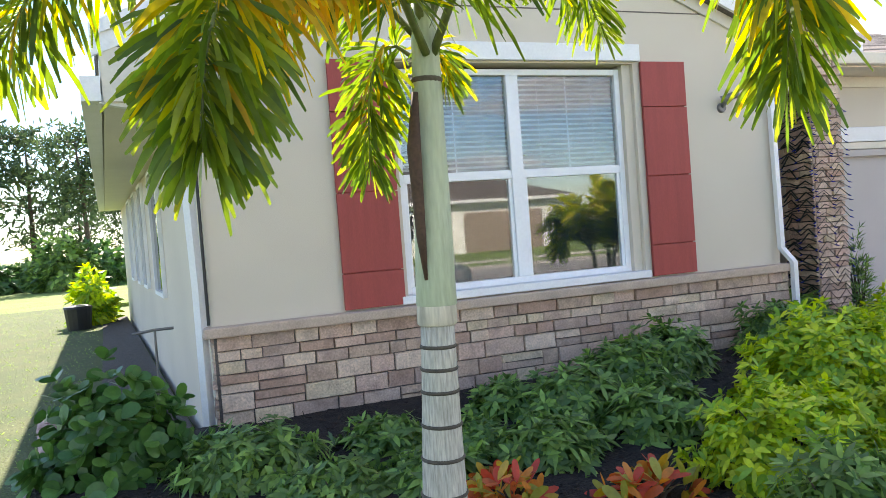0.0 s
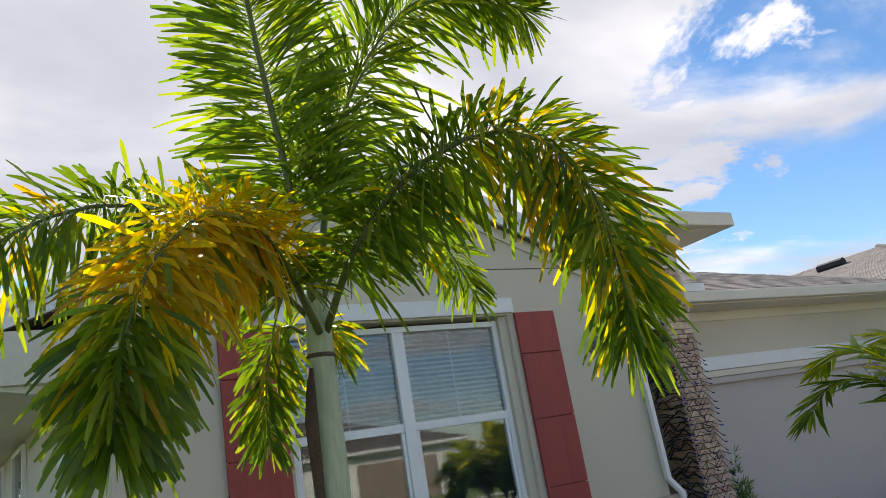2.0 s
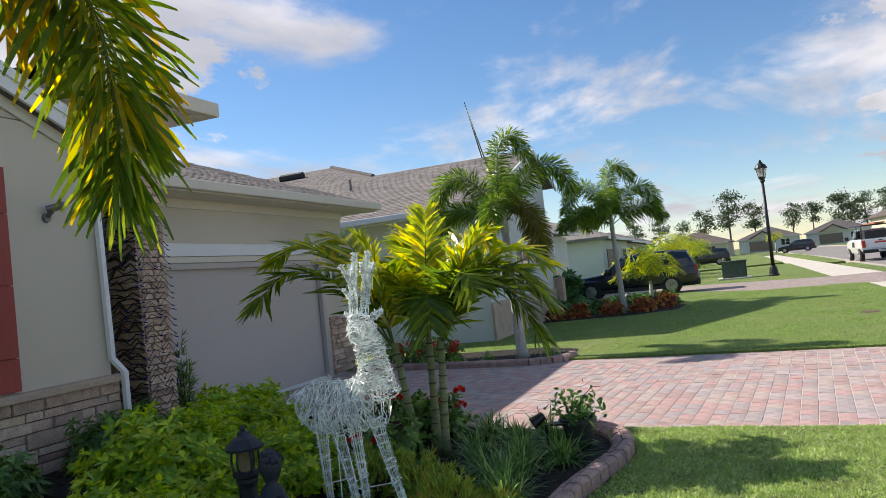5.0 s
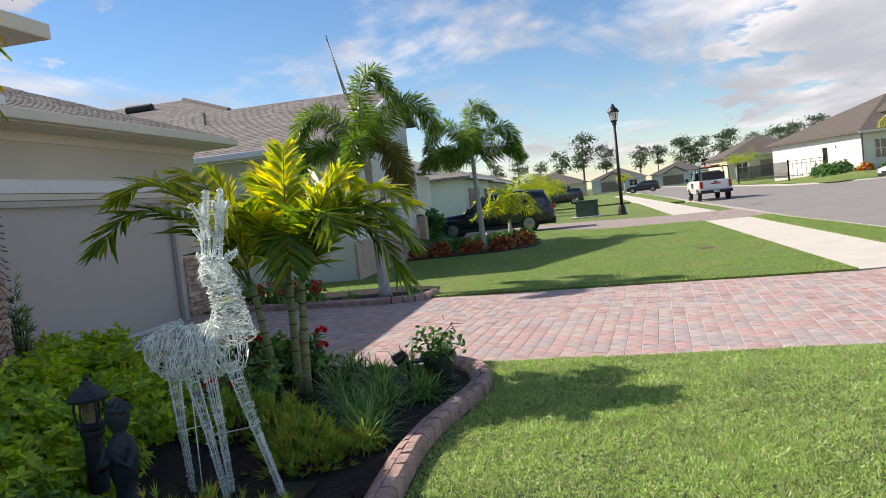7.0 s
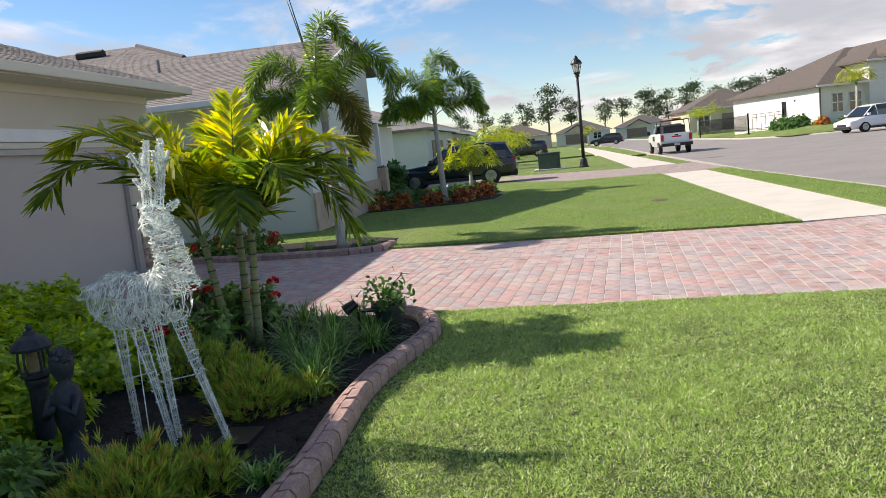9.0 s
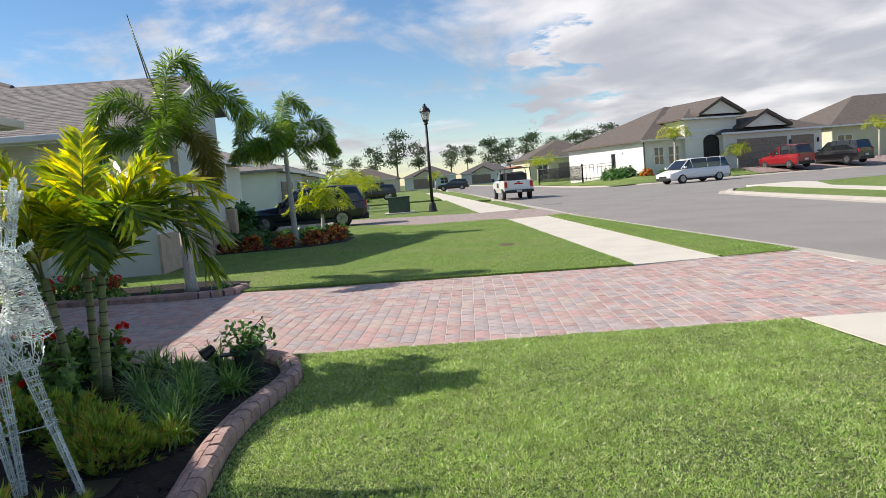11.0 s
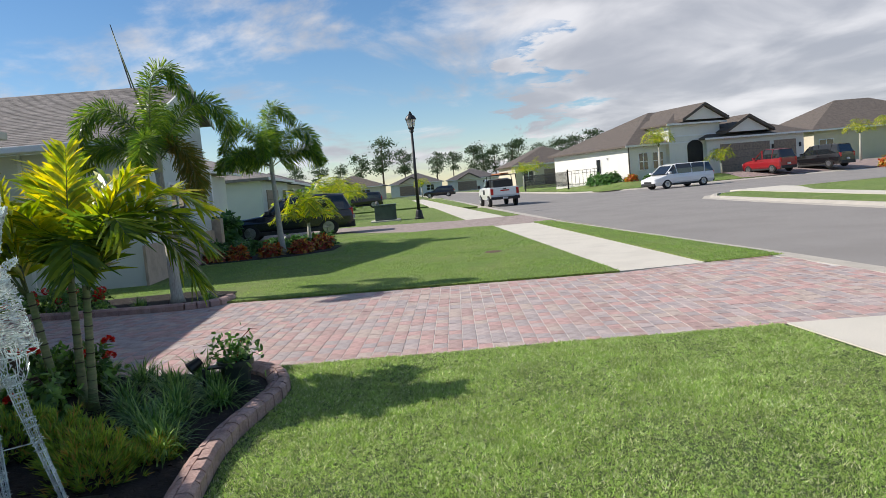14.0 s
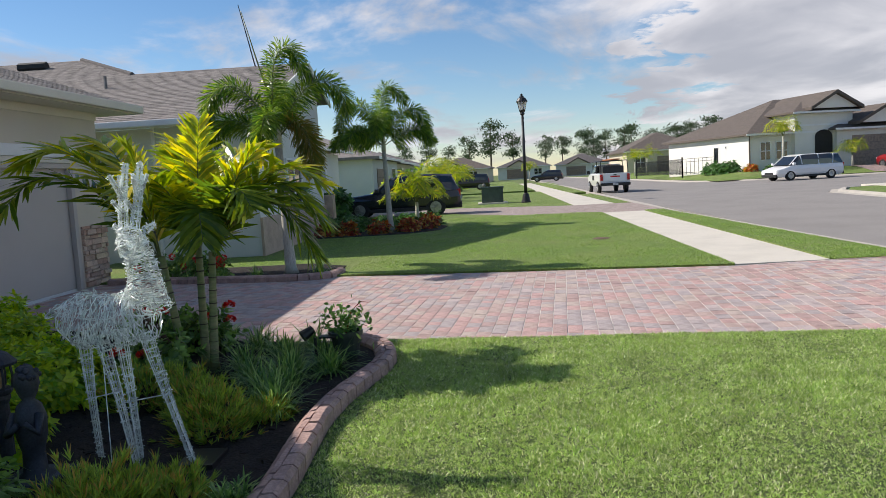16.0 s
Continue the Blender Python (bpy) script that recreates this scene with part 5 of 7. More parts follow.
# red ixora
for i, (x, y, z) in enumerate([(6.15, 2.55, 0.10), (6.35, 3.1, 0.12), (5.2, 2.55, 0.08)]):
    ix = shrub("ixora", "green bush with round red flower heads", (x, y, z), (0.30, 0.28, 0.36), 190, 5, 0.085, 0.036, LEAF_DARK, 150 + i, category="shrub", group="red ixora bushes")
    rng = np.random.default_rng(160 + i)
    for k in range(3):
        a = rng.uniform(2.2, 5.0)
        c = np.array((math.cos(a) * 0.28, math.sin(a) * 0.26, rng.uniform(0.2, 0.36)))
        n = 70
        d = rng.normal(0, 1, (n, 3)); d[:, 2] = np.abs(d[:, 2]) * 0.7
        v, f = strips(c + d / np.linalg.norm(d, axis=1, keepdims=True) * 0.035, d, rng.normal(0, 1, (n, 3)), 0.026, 0.022, ROUND, 0.0)
        mesh_part("flower_head", fast_mesh("flower_head", v, f, PETAL), ix, "red flower head")
# red flowers beyond the drive
for i, (x, y) in enumerate([(11.9, 4.6), (12.3, 5.2), (12.0, 5.7)]):
    ix = shrub("ixora", "green bush with round red flower heads", (x, y, 0.03), (0.30, 0.30, 0.42), 150, 5, 0.085, 0.036, LEAF_DARK, 170 + i, category="shrub", group="red ixora bushes")
    rng = np.random.default_rng(180 + i)
    for k in range(5):
        a = rng.uniform(2.2, 5.4)
        c = np.array((math.cos(a) * 0.28, math.sin(a) * 0.26, rng.uniform(0.15, 0.42)))
        d = rng.normal(0, 1, (60, 3))
        v, f = strips(c + d / np.linalg.norm(d, axis=1, keepdims=True) * 0.035, d, rng.normal(0, 1, (60, 3)), 0.026, 0.022, ROUND, 0.0)
        mesh_part("flower_head", fast_mesh("flower_head", v, f, PETAL), ix, "red flower head")

# potted rose and spotlight near the tip of the bed
pot = tagged(empty("flower_pot", Matrix.Translation((5.80, 1.18, 0.03))), "dark plastic pot with a small leafy rose", "pot plant")
part("pot", lathe([(0.09, 0), (0.13, 0.20), (0.145, 0.20), (0.145, 0.235), (0.125, 0.235), (0.12, 0.20), (0.02, 0.19)], 18), material("dark_green_plastic", (0.03, 0.045, 0.035), 0.45), pot)
rng = np.random.default_rng(5)
n = 260
b = rng.normal(0, 1, (n, 3)) * (0.09, 0.09, 0.07) + (0, 0, 0.32)
v, f = strips(b, rng.normal(0, 1, (n, 3)), rng.normal(0, 1, (n, 3)) + (0, 0, 1), 0.05, 0.026, ROUND, 0.2)
mesh_part("foliage", fast_mesh("foliage", v, f, LEAF_GRASSY), pot)
part("twig", tube([(0, 0, 0.2), (0.0, -0.06, 0.40), (0.02, -0.14, 0.47), (0.02, -0.2, 0.46)], [0.006, 0.004, 0.003, 0.002], 5), LEAF_RED, pot, "reddish rose twig")
spot = tagged(empty("garden_spotlight", Matrix.Translation((5.72, 1.42, 0.03))), "black solar garden spotlight on a spike", "lamp")
BLACKP = material("black_plastic", (0.015, 0.015, 0.016), 0.4)
part("spike", tube([(0, 0, 0), (0, 0, 0.2)], 0.012, 6), BLACKP, spot)
part("head", tube([(-0.03, 0.10, 0.22), (0.02, 0.02, 0.27)], [0.05, 0.035], 12), BLACKP, spot)
part("solar_panel", box((-0.05, -0.2, 0.20), (0.05, -0.04, 0.215), 0.003), BLACKP, spot)


# ---- ornaments in the bed ----
TINSEL = material("clear_tinsel_wire", (0.80, 0.84, 0.82), 0.25, var=0.1, scale=20, fine=200, bump=0.0, island_var=0.3, through_light=0.25, spec=0.8)


def wire_figure():
    """A lighted wire reindeer: hoops and long wires over a chain of tapered forms, wound about with short strands."""
    limbs = []  # (start, end, start radius, end radius, strands)
    at = Vector((3.56, 0, 0.06))
    P = lambda y, z, x=0.0: Vector((at.x + x, y, at.z + z))
    # body from rump to chest; it faces the drive, head raised
    limbs += [(P(2.24, 0.80), P(2.14, 0.78), 0.085, 0.145, 420), (P(2.14, 0.78), P(1.94, 0.76), 0.145, 0.138, 950), (P(1.94, 0.76), P(1.79, 0.80), 0.138, 0.150, 760)]
    limbs += [(P(1.78, 0.82), P(1.77, 0.99, -0.02), 0.120, 0.082, 560), (P(1.77, 0.99, -0.02), P(1.80, 1.17, -0.03), 0.080, 0.060, 460), (P(1.80, 1.16, -0.03), P(1.81, 1.22, -0.05), 0.064, 0.070, 220), (P(1.81, 1.21, -0.06), P(1.77, 1.15, -0.20), 0.062, 0.034, 220)]
    for y0, y1, y2, dx in ((2.18, 2.17, 2.15, 0.06), (2.02, 1.95, 1.89, -0.06), (1.78, 1.69, 1.58, -0.05), (1.98, 1.95, 1.93, 0.07)):
        limbs += [(P(y0, 0.70, dx), P(y1, 0.36, dx), 0.035, 0.021, 210), (P(y1, 0.36, dx), P(y2, -0.02, dx), 0.020, 0.014, 180)]
    for s in (-1, 1):
        a = P(1.83 + 0.03 * s, 1.25, -0.02)
        b, c = a + Vector((0.01, 0.012 * s - 0.02, 0.16)), a + Vector((0.02, 0.008 * s - 0.045, 0.34))
        limbs += [(a, b, 0.024, 0.020, 170), (b, c, 0.020, 0.012, 160), (b, b + Vector((-0.08, 0.02 * s, 0.12)), 0.016, 0.008, 60), (a.lerp(b, 0.5), a.lerp(b, 0.5) + Vector((-0.10, 0.0, 0.07)), 0.014, 0.008, 50), (b, b + Vector((0.05, 0.035 * s, 0.12)), 0.014, 0.008, 50)]
        limbs += [(P(1.81 + 0.06 * s, 1.24), P(1.81 + 0.11 * s, 1.27), 0.022, 0.010, 70)]
    limbs += [(P(2.26, 0.84), P(2.34, 0.80), 0.030, 0.010, 60)]
    bm = bmesh.new()
    rng = np.random.default_rng(3)
    chunks = []
    for a, b, ra, rb, count in limbs:
        d = (b - a)
        L = d.length
        d.normalize()
        s = d.orthogonal().normalized()
        u = d.cross(s)
        for k in range(max(2, int(L / 0.042)) + 1):
            f = k / max(2, int(L / 0.042))
            c, r = a + d * L * f, ra + (rb - ra) * f
            tube([c + r * (math.cos(t) * s + math.sin(t) * u) for t in np.linspace(0, 2 * math.pi, 13)], 0.0026, 4, bm, cap=False)
        for t in np.linspace(0, 2 * math.pi, 7)[:-1]:
            w = math.cos(t) * s + math.sin(t) * u
            tube([a + w * ra, b + w * rb], 0.0028, 4, bm, cap=False)
        n = int(count * 0.7)
        f, t = rng.uniform(-0.03, 1.03, n), rng.uniform(0, 2 * np.pi, n)
        S, U, D = np.array(s), np.array(u), np.array(d)
        out = np.cos(t)[:, None] * S + np.sin(t)[:, None] * U
        tan = -np.sin(t)[:, None] * S + np.cos(t)[:, None] * U
        r = (ra + (rb - ra) * f) * rng.uniform(0.9, 1.08, n)
        base = np.array(a) + D * (L * f)[:, None] + out * r[:, None]
        w = tan + D * rng.normal(0, 0.38, n)[:, None] + out * rng.normal(0, 0.06, n)[:, None]
        chunks.append(strips(base, w, out + rng.normal(0, 0.5, (n, 3)), rng.uniform(0.02, 0.055, n) * min(1.0, 0.28 + ra / 0.11), rng.uniform(0.003, 0.0065, n), [(0, 1), (0.5, 1), (1, 1)], 0.0))
    # braces between the legs
    for y, y2, z, z2, dx in ((2.17, 1.96, 0.34, 0.38, 0.0), (1.94, 1.68, 0.33, 0.37, -0.06)):
        tube([P(y, z, dx), P(y2, z2, dx)], 0.004, 4, bm)
    tube([P(2.05, 0.66), P(2.06, -0.02)], 0.003, 4, bm)
    bmesh.ops.recalc_face_normals(bm, faces=bm.faces)
    bm.verts.ensure_lookup_table()
    wv = np.array([v.co[:] for v in bm.verts])
    for v in bm.verts:
        v.index = v.index
    bm.verts.index_update()
    wf = np.array([[v.index for v in f.verts] for f in bm.faces if len(f.verts) == 4])
    bm.free()
    v, f = joined(chunks + [(wv, wf)])
    ob = new("reindeer_figure", fast_mesh("reindeer_figure", v, f, TINSEL))
    return tagged(ob, "white wire reindeer ornament wound with clear tinsel", "ornament")


wire_figure()
part("foot_stake", box((3.45, 1.46, 0.02), (3.70, 1.66, 0.055), 0.004), BLACKP)
tagged(bpy.data.objects["foot_stake"], "flat dark stone under the ornament's foot", "stone")

IRON = material("weathered_blue_black_metal", (0.035, 0.042, 0.055), 0.55, 0.2, var=0.2, scale=14, fine=90, bump=0.3)
lant = tagged(empty("garden_lantern", Matrix.Translation((3.50, 2.62, -0.01))), "dark metal garden lantern on a short post", "lamp")
part("post", lathe([(0.075, 0), (0.075, 0.06), (0.055, 0.09), (0.05, 0.42), (0.062, 0.45), (0.062, 0.47), (0.03, 0.48)], 16), IRON, lant, smooth=False)
part("lantern_floor", lathe([(0.075, 0.48), (0.08, 0.50), (0.06, 0.51)], 8), IRON, lant)
part("glass", lathe([(0.035, 0.51), (0.04, 0.60), (0.03, 0.62)], 12), material("amber_glass", (0.45, 0.36, 0.22), 0.2, through_light=0.4), lant, "amber glass candle chimney")
for k in range(6):
    a = math.pi * k / 3
    part("lantern_bar", tube([(0.07 * math.cos(a), 0.07 * math.sin(a), 0.50), (0.078 * math.cos(a), 0.078 * math.sin(a), 0.57), (0.07 * math.cos(a), 0.07 * math.sin(a), 0.635)], 0.007, 5), IRON, lant)
part("roof", lathe([(0.105, 0.63), (0.11, 0.645), (0.07, 0.69), (0.035, 0.71), (0.03, 0.73), (0.012, 0.735), (0.018, 0.75), (0.004, 0.77)], 12), IRON, lant)

# small garden statue, a plain dark shape
bm = lathe([(0.10, 0.0), (0.10, 0.03), (0.06, 0.05), (0.055, 0.16), (0.075, 0.24), (0.08, 0.33), (0.06, 0.40), (0.03, 0.43), (0.045, 0.46), (0.062, 0.51), (0.058, 0.56), (0.03, 0.60), (0.004, 0.61)], 16, at=(3.36, 2.36, 0.04))
tube([(3.33, 2.29, 0.40), (3.27, 2.27, 0.32), (3.26, 2.33, 0.37)], [0.024, 0.022, 0.018], 8, bm)
tube([(3.34, 2.43, 0.40), (3.27, 2.43, 0.31), (3.26, 2.37, 0.36)], [0.024, 0.022, 0.018], 8, bm)
hair = random.Random(12)
for k in range(26):
    az, el = hair.uniform(0, 2 * math.pi), hair.uniform(0.15, 1.5)
    c = Vector((3.36 + 0.062 * math.cos(az) * math.cos(el), 2.36 + 0.062 * math.sin(az) * math.cos(el), 0.575 + 0.062 * math.sin(el)))
    bmesh.ops.create_icosphere(bm, subdivisions=1, radius=hair.uniform(0.014, 0.022), matrix=Matrix.Translation(c))
add_box(bm, (3.20, 2.22, 0.02), (3.50, 2.50, 0.07), 0.01)
tagged(part("garden_statue", bm, IRON, smooth=True), "small weathered dark garden statue", "statue")

# border of the bed beyond the drive
line2 = resample([(11.78, 6.3), (11.55, 5.1), (11.36, 4.2), (11.22, 3.4), (11.16, 2.9), (11.28, 2.55), (11.6, 2.40), (12.0, 2.42)], 0.17)
b2 = tagged(empty("bed_border"), "reddish stamped-concrete border of the bed beyond the drive", "edging")
for a, b in zip(line2, line2[1:]):
    d = (b - a).normalized()
    n2 = Vector((d.y, -d.x))
    prof = [(-0.075, -0.1), (-0.075, 0.085), (-0.05, 0.105), (0.04, 0.100), (0.075, 0.075), (0.08, -0.1)]
    bm = bmesh.new()
    rows = [[bm.verts.new((p.x + n2.x * u, p.y + n2.y * u, z)) for u, z in prof] for p in (a + (b - a) * 0.02, a + (b - a) * 0.98)]
    for k in range(6):
        bm.faces.new((rows[0][k], rows[0][(k + 1) % 6], rows[1][(k + 1) % 6], rows[1][k]))
    bm.faces.new(rows[0]); bm.faces.new(rows[1][::-1])
    part("block", bm, EDGING, b2)
slab("bed_beyond", [(11.80, 6.3), (11.57, 5.1), (11.38, 4.2), (11.24, 3.4), (11.18, 2.9), (11.3, 2.57), (11.6, 2.42), (12.6, 2.46), (13.2, 3.2), (13.2, 6.3)], -0.3, 0.045, MULCH, "mulched bed beside the drive", "bed")

# island bed round the second palm
slab("bed_island", [(19.3, 4.6), (19.5, 2.2), (20.3, 1.3), (21.8, 1.15), (23.0, 1.6), (23.6, 3.0), (23.4, 5.0), (21, 5.6)], -0.3, 0.045, MULCH, "mulched island bed on the neighbour's lawn", "bed")
for i, (x, y, s) in enumerate([(20.0, 3.8, 0.30), (20.1, 2.95, 0.28), (20.4, 2.15, 0.30), (21.2, 1.75, 0.28), (19.9, 4.4, 0.28), (22.0, 1.7, 0.26)]):
    shrub("bedding_plant", "low red and orange bedding plant", (x, y, 0.02), (s, s, 0.36), 90, 5, 0.15, 0.06, LEAF_RED, 200 + i, prof=ROUND, category="plant", group="red bedding plants")
for i, (x, y, sx, sz) in enumerate([(21.2, 4.2, 0.55, 0.42), (21.9, 3.0, 0.55, 0.38), (22.6, 2.3, 0.5, 0.36), (20.9, 4.9, 0.5, 0.5), (22.4, 4.0, 0.55, 0.40), (23.0, 1.8, 0.4, 0.35)]):
    shrub("shrub", "rounded green shrub in the island bed", (x, y, 0.02), (sx, sx, sz), 330, 5, 0.13, 0.06, LEAF_CLUSIA, 210 + i, group="island shrubs")


def feather_palm(at, height, spread, seed, label, fronds=14, trunk=0.06, n=60):
    rng = np.random.default_rng(seed)
    p = tagged(empty("palm_tree"), label, "palm tree")
    c = Vector(at) + Vector((0, 0, height))
    part("trunk", tube([Vector(at), Vector(at).lerp(c, 0.5), c], [trunk * 1.3, trunk, trunk * 0.8], 10), BARK_GREY, p, smooth=True)
    for i in range(fronds):
        az = 2.4 * i
        e = rng.uniform(0.15, 1.0)
        a = Vector((math.cos(az), math.sin(az), 0))
        R, h = spread * (1.1 - 0.5 * e), spread * (0.2 + 0.9 * e)
        add_frond(p, [c, c + a * R * 0.4 + Vector((0, 0, h * 0.75)), c + a * R * 0.8 + Vector((0, 0, h * 0.8)), c + a * R * 1.1 + Vector((0, 0, h * 0.35))], n, spread * 0.34, 0.035, seed * 40 + i, LEAF_BUNCH, plume=0.15, droop=0.3, bare=0.15, forward=0.7, prof=LANCE)
    return p


feather_palm((22.4, 2.1, 0.02), 0.75, 1.0, 31, "short yellow-green feather palm in the island bed")

# bare patch on the next lawn
bm = bmesh.new()
prng = random.Random(8)
ring = [bm.verts.new((15.4 + 0.34 * math.cos(a) * prng.uniform(0.7, 1.1), -2.35 + 0.20 * math.sin(a) * prng.uniform(0.7, 1.1), 0.040)) for a in np.linspace(0, 2 * math.pi, 15)[:-1]]
mid = bm.verts.new((15.4, -2.35, 0.06))
for k in range(14):
    bm.faces.new((ring[k], ring[(k + 1) % 14], mid))
tagged(part("dirt_patch", bm, material("bare_soil", (0.16, 0.11, 0.07), 0.95, var=0.3, scale=9, fine=60, bump=0.8, dist=0.02), smooth=True), "small bare brown patch of soil in the lawn", "soil", kind="structure")


# ---- street furniture and vehicles ----
BLACKIRON = material("black_painted_iron", (0.022, 0.022, 0.024), 0.45, 0.2, var=0.1, scale=8, fine=60, bump=0.1)
MILK = material("frosted_lamp_glass", (0.72, 0.72, 0.70), 0.3, var=0.02, bump=0.0, through_light=0.4)
sl = tagged(empty("street_lamp", Matrix.Translation((37.0, -1.95, 0))), "black iron street lamp with a lantern head", "street lamp")
part("base", lathe([(0.24, 0), (0.24, 0.06), (0.20, 0.10), (0.17, 0.30), (0.14, 0.42), (0.11, 0.46)], 16), BLACKIRON, sl)
part("pole", tube([(0, 0, 0.45), (0, 0, 4.30)], [0.085, 0.062], 14), BLACKIRON, sl, smooth=True)
part("collar", lathe([(0.07, 4.28), (0.12, 4.32), (0.10, 4.40), (0.15, 4.48), (0.16, 4.52)], 14), BLACKIRON, sl)
part("glass", lathe([(0.14, 4.52), (0.24, 4.90), (0.22, 4.92)], 8), MILK, sl, "frosted lantern glass")
for k in range(4):
    a = math.pi * k / 2 + 0.4
    part("lantern_bar", tube([(0.15 * math.cos(a), 0.15 * math.sin(a), 4.5), (0.255 * math.cos(a), 0.255 * math.sin(a), 4.92)], 0.014, 5), BLACKIRON, sl)
part("roof", lathe([(0.28, 4.90), (0.27, 4.96), (0.20, 5.08), (0.11, 5.14), (0.10, 5.20), (0.05, 5.22), (0.06, 5.27), (0.01, 5.32)], 12), BLACKIRON, sl)

ub = tagged(empty("utility_box", Matrix.Translation((37.9, -0.30, 0))), "green metal utility box on a concrete pad", "utility box")
UGREEN = material("green_painted_steel", (0.055, 0.085, 0.065), 0.5, var=0.08, scale=3, fine=40)
part("pad", box((-0.75, -0.75, 0), (0.75, 0.75, 0.07), 0.01), CONCRETE, ub)
part("body", box((-0.48, -0.54, 0.07), (0.48, 0.54, 0.78), 0.02), UGREEN, ub)
part("lid", box((-0.52, -0.58, 0.782), (0.52, 0.58, 0.86), 0.02), UGREEN, ub)
hy = tagged(empty("fire_hydrant", Matrix.Translation((60, 0.2, 0))), "small grey fire hydrant on the lawn", "hydrant")
part("barrel", lathe([(0.16, 0), (0.16, 0.08), (0.12, 0.1), (0.12, 0.55), (0.15, 0.58), (0.13, 0.70), (0.05, 0.78)], 14), bpy.data.materials["grey_metal"], hy)
part("nozzle", tube([(0, -0.2, 0.42), (0, 0.2, 0.42)], 0.06, 10), bpy.data.materials["grey_metal"], hy)

RUBBER = material("tyre_rubber", (0.018, 0.018, 0.018), 0.85, var=0.1)
RIM = material("alloy_rim", (0.42, 0.42, 0.43), 0.3, 0.9, var=0.05)
PAINT_W = material("white_car_paint", (0.80, 0.80, 0.80), 0.28, var=0.01, scale=1, bump=0.0, coat=0.5, patch=0.02)
PAINT_R = material("red_car_paint", (0.28, 0.012, 0.02), 0.28, var=0.01, scale=1, bump=0.0, coat=0.5, patch=0.04)
PAINT_K = material("black_car_paint", (0.012, 0.012, 0.014), 0.22, var=0.01, scale=1, bump=0.0, coat=0.6, patch=0.02)
PAINT_N = material("dark_blue_car_paint", (0.014, 0.016, 0.024), 0.22, var=0.01, scale=1, bump=0.0, coat=0.6, patch=0.02)
TAIL = material("red_lamp_lens", (0.55, 0.015, 0.012), 0.25, bump=0.0)
HEADL = material("clear_lamp_lens", (0.75, 0.77, 0.80), 0.15, bump=0.0)
CHROME = material("chrome", (0.6, 0.6, 0.6), 0.2, 1.0, bump=0.0)
TRIMK = material("black_car_trim", (0.02, 0.02, 0.02), 0.6)
PLATE = material("plate_white", (0.6, 0.6, 0.58), 0.5)


def wheel(parent, x, y, r, side):
    w = part("wheel", tube([(x, y - 0.11, r), (x, y - 0.09, r), (x, y + 0.09, r), (x, y + 0.11, r)], [r * 0.88, r, r, r * 0.88], 22), RUBBER, parent)
    part("rim", tube([(x, y + side * 0.09, r), (x, y + side * 0.118, r)], [r * 0.66, r * 0.62], 18), RIM, w)
    for k in range(5):
        a = 2 * math.pi * k / 5
        part("spoke", tube([(x, y + side * 0.122, r), (x + r * 0.58 * math.cos(a), y + side * 0.122, r + r * 0.58 * math.sin(a))], [0.035, 0.022], 5), RIM, w)
    part("arch_gap", tube([(x, y - side * 0.03, r + 0.02), (x, y + side * 0.075, r + 0.02)], r * 1.12, 20), TRIMK, parent)


def loft(sections, bm=None):
    """A body from cross-sections (x, half widths and heights, floor to roof), mirrored over its middle."""
    bm = bm or bmesh.new()
    rows = []
    for x, prof in sections:
        ring = [bm.verts.new((x, w, z)) for w, z in prof] + [bm.verts.new((x, -w, z)) for w, z in reversed(prof)]
        rows.append(ring)
    n = len(rows[0])
    for a, b in zip(rows, rows[1:]):
        for k in range(n):
            bm.faces.new((a[k], a[(k + 1) % n], b[(k + 1) % n], b[k]))
    bm.faces.new(rows[0]); bm.faces.new(rows[-1][::-1])
    return bm


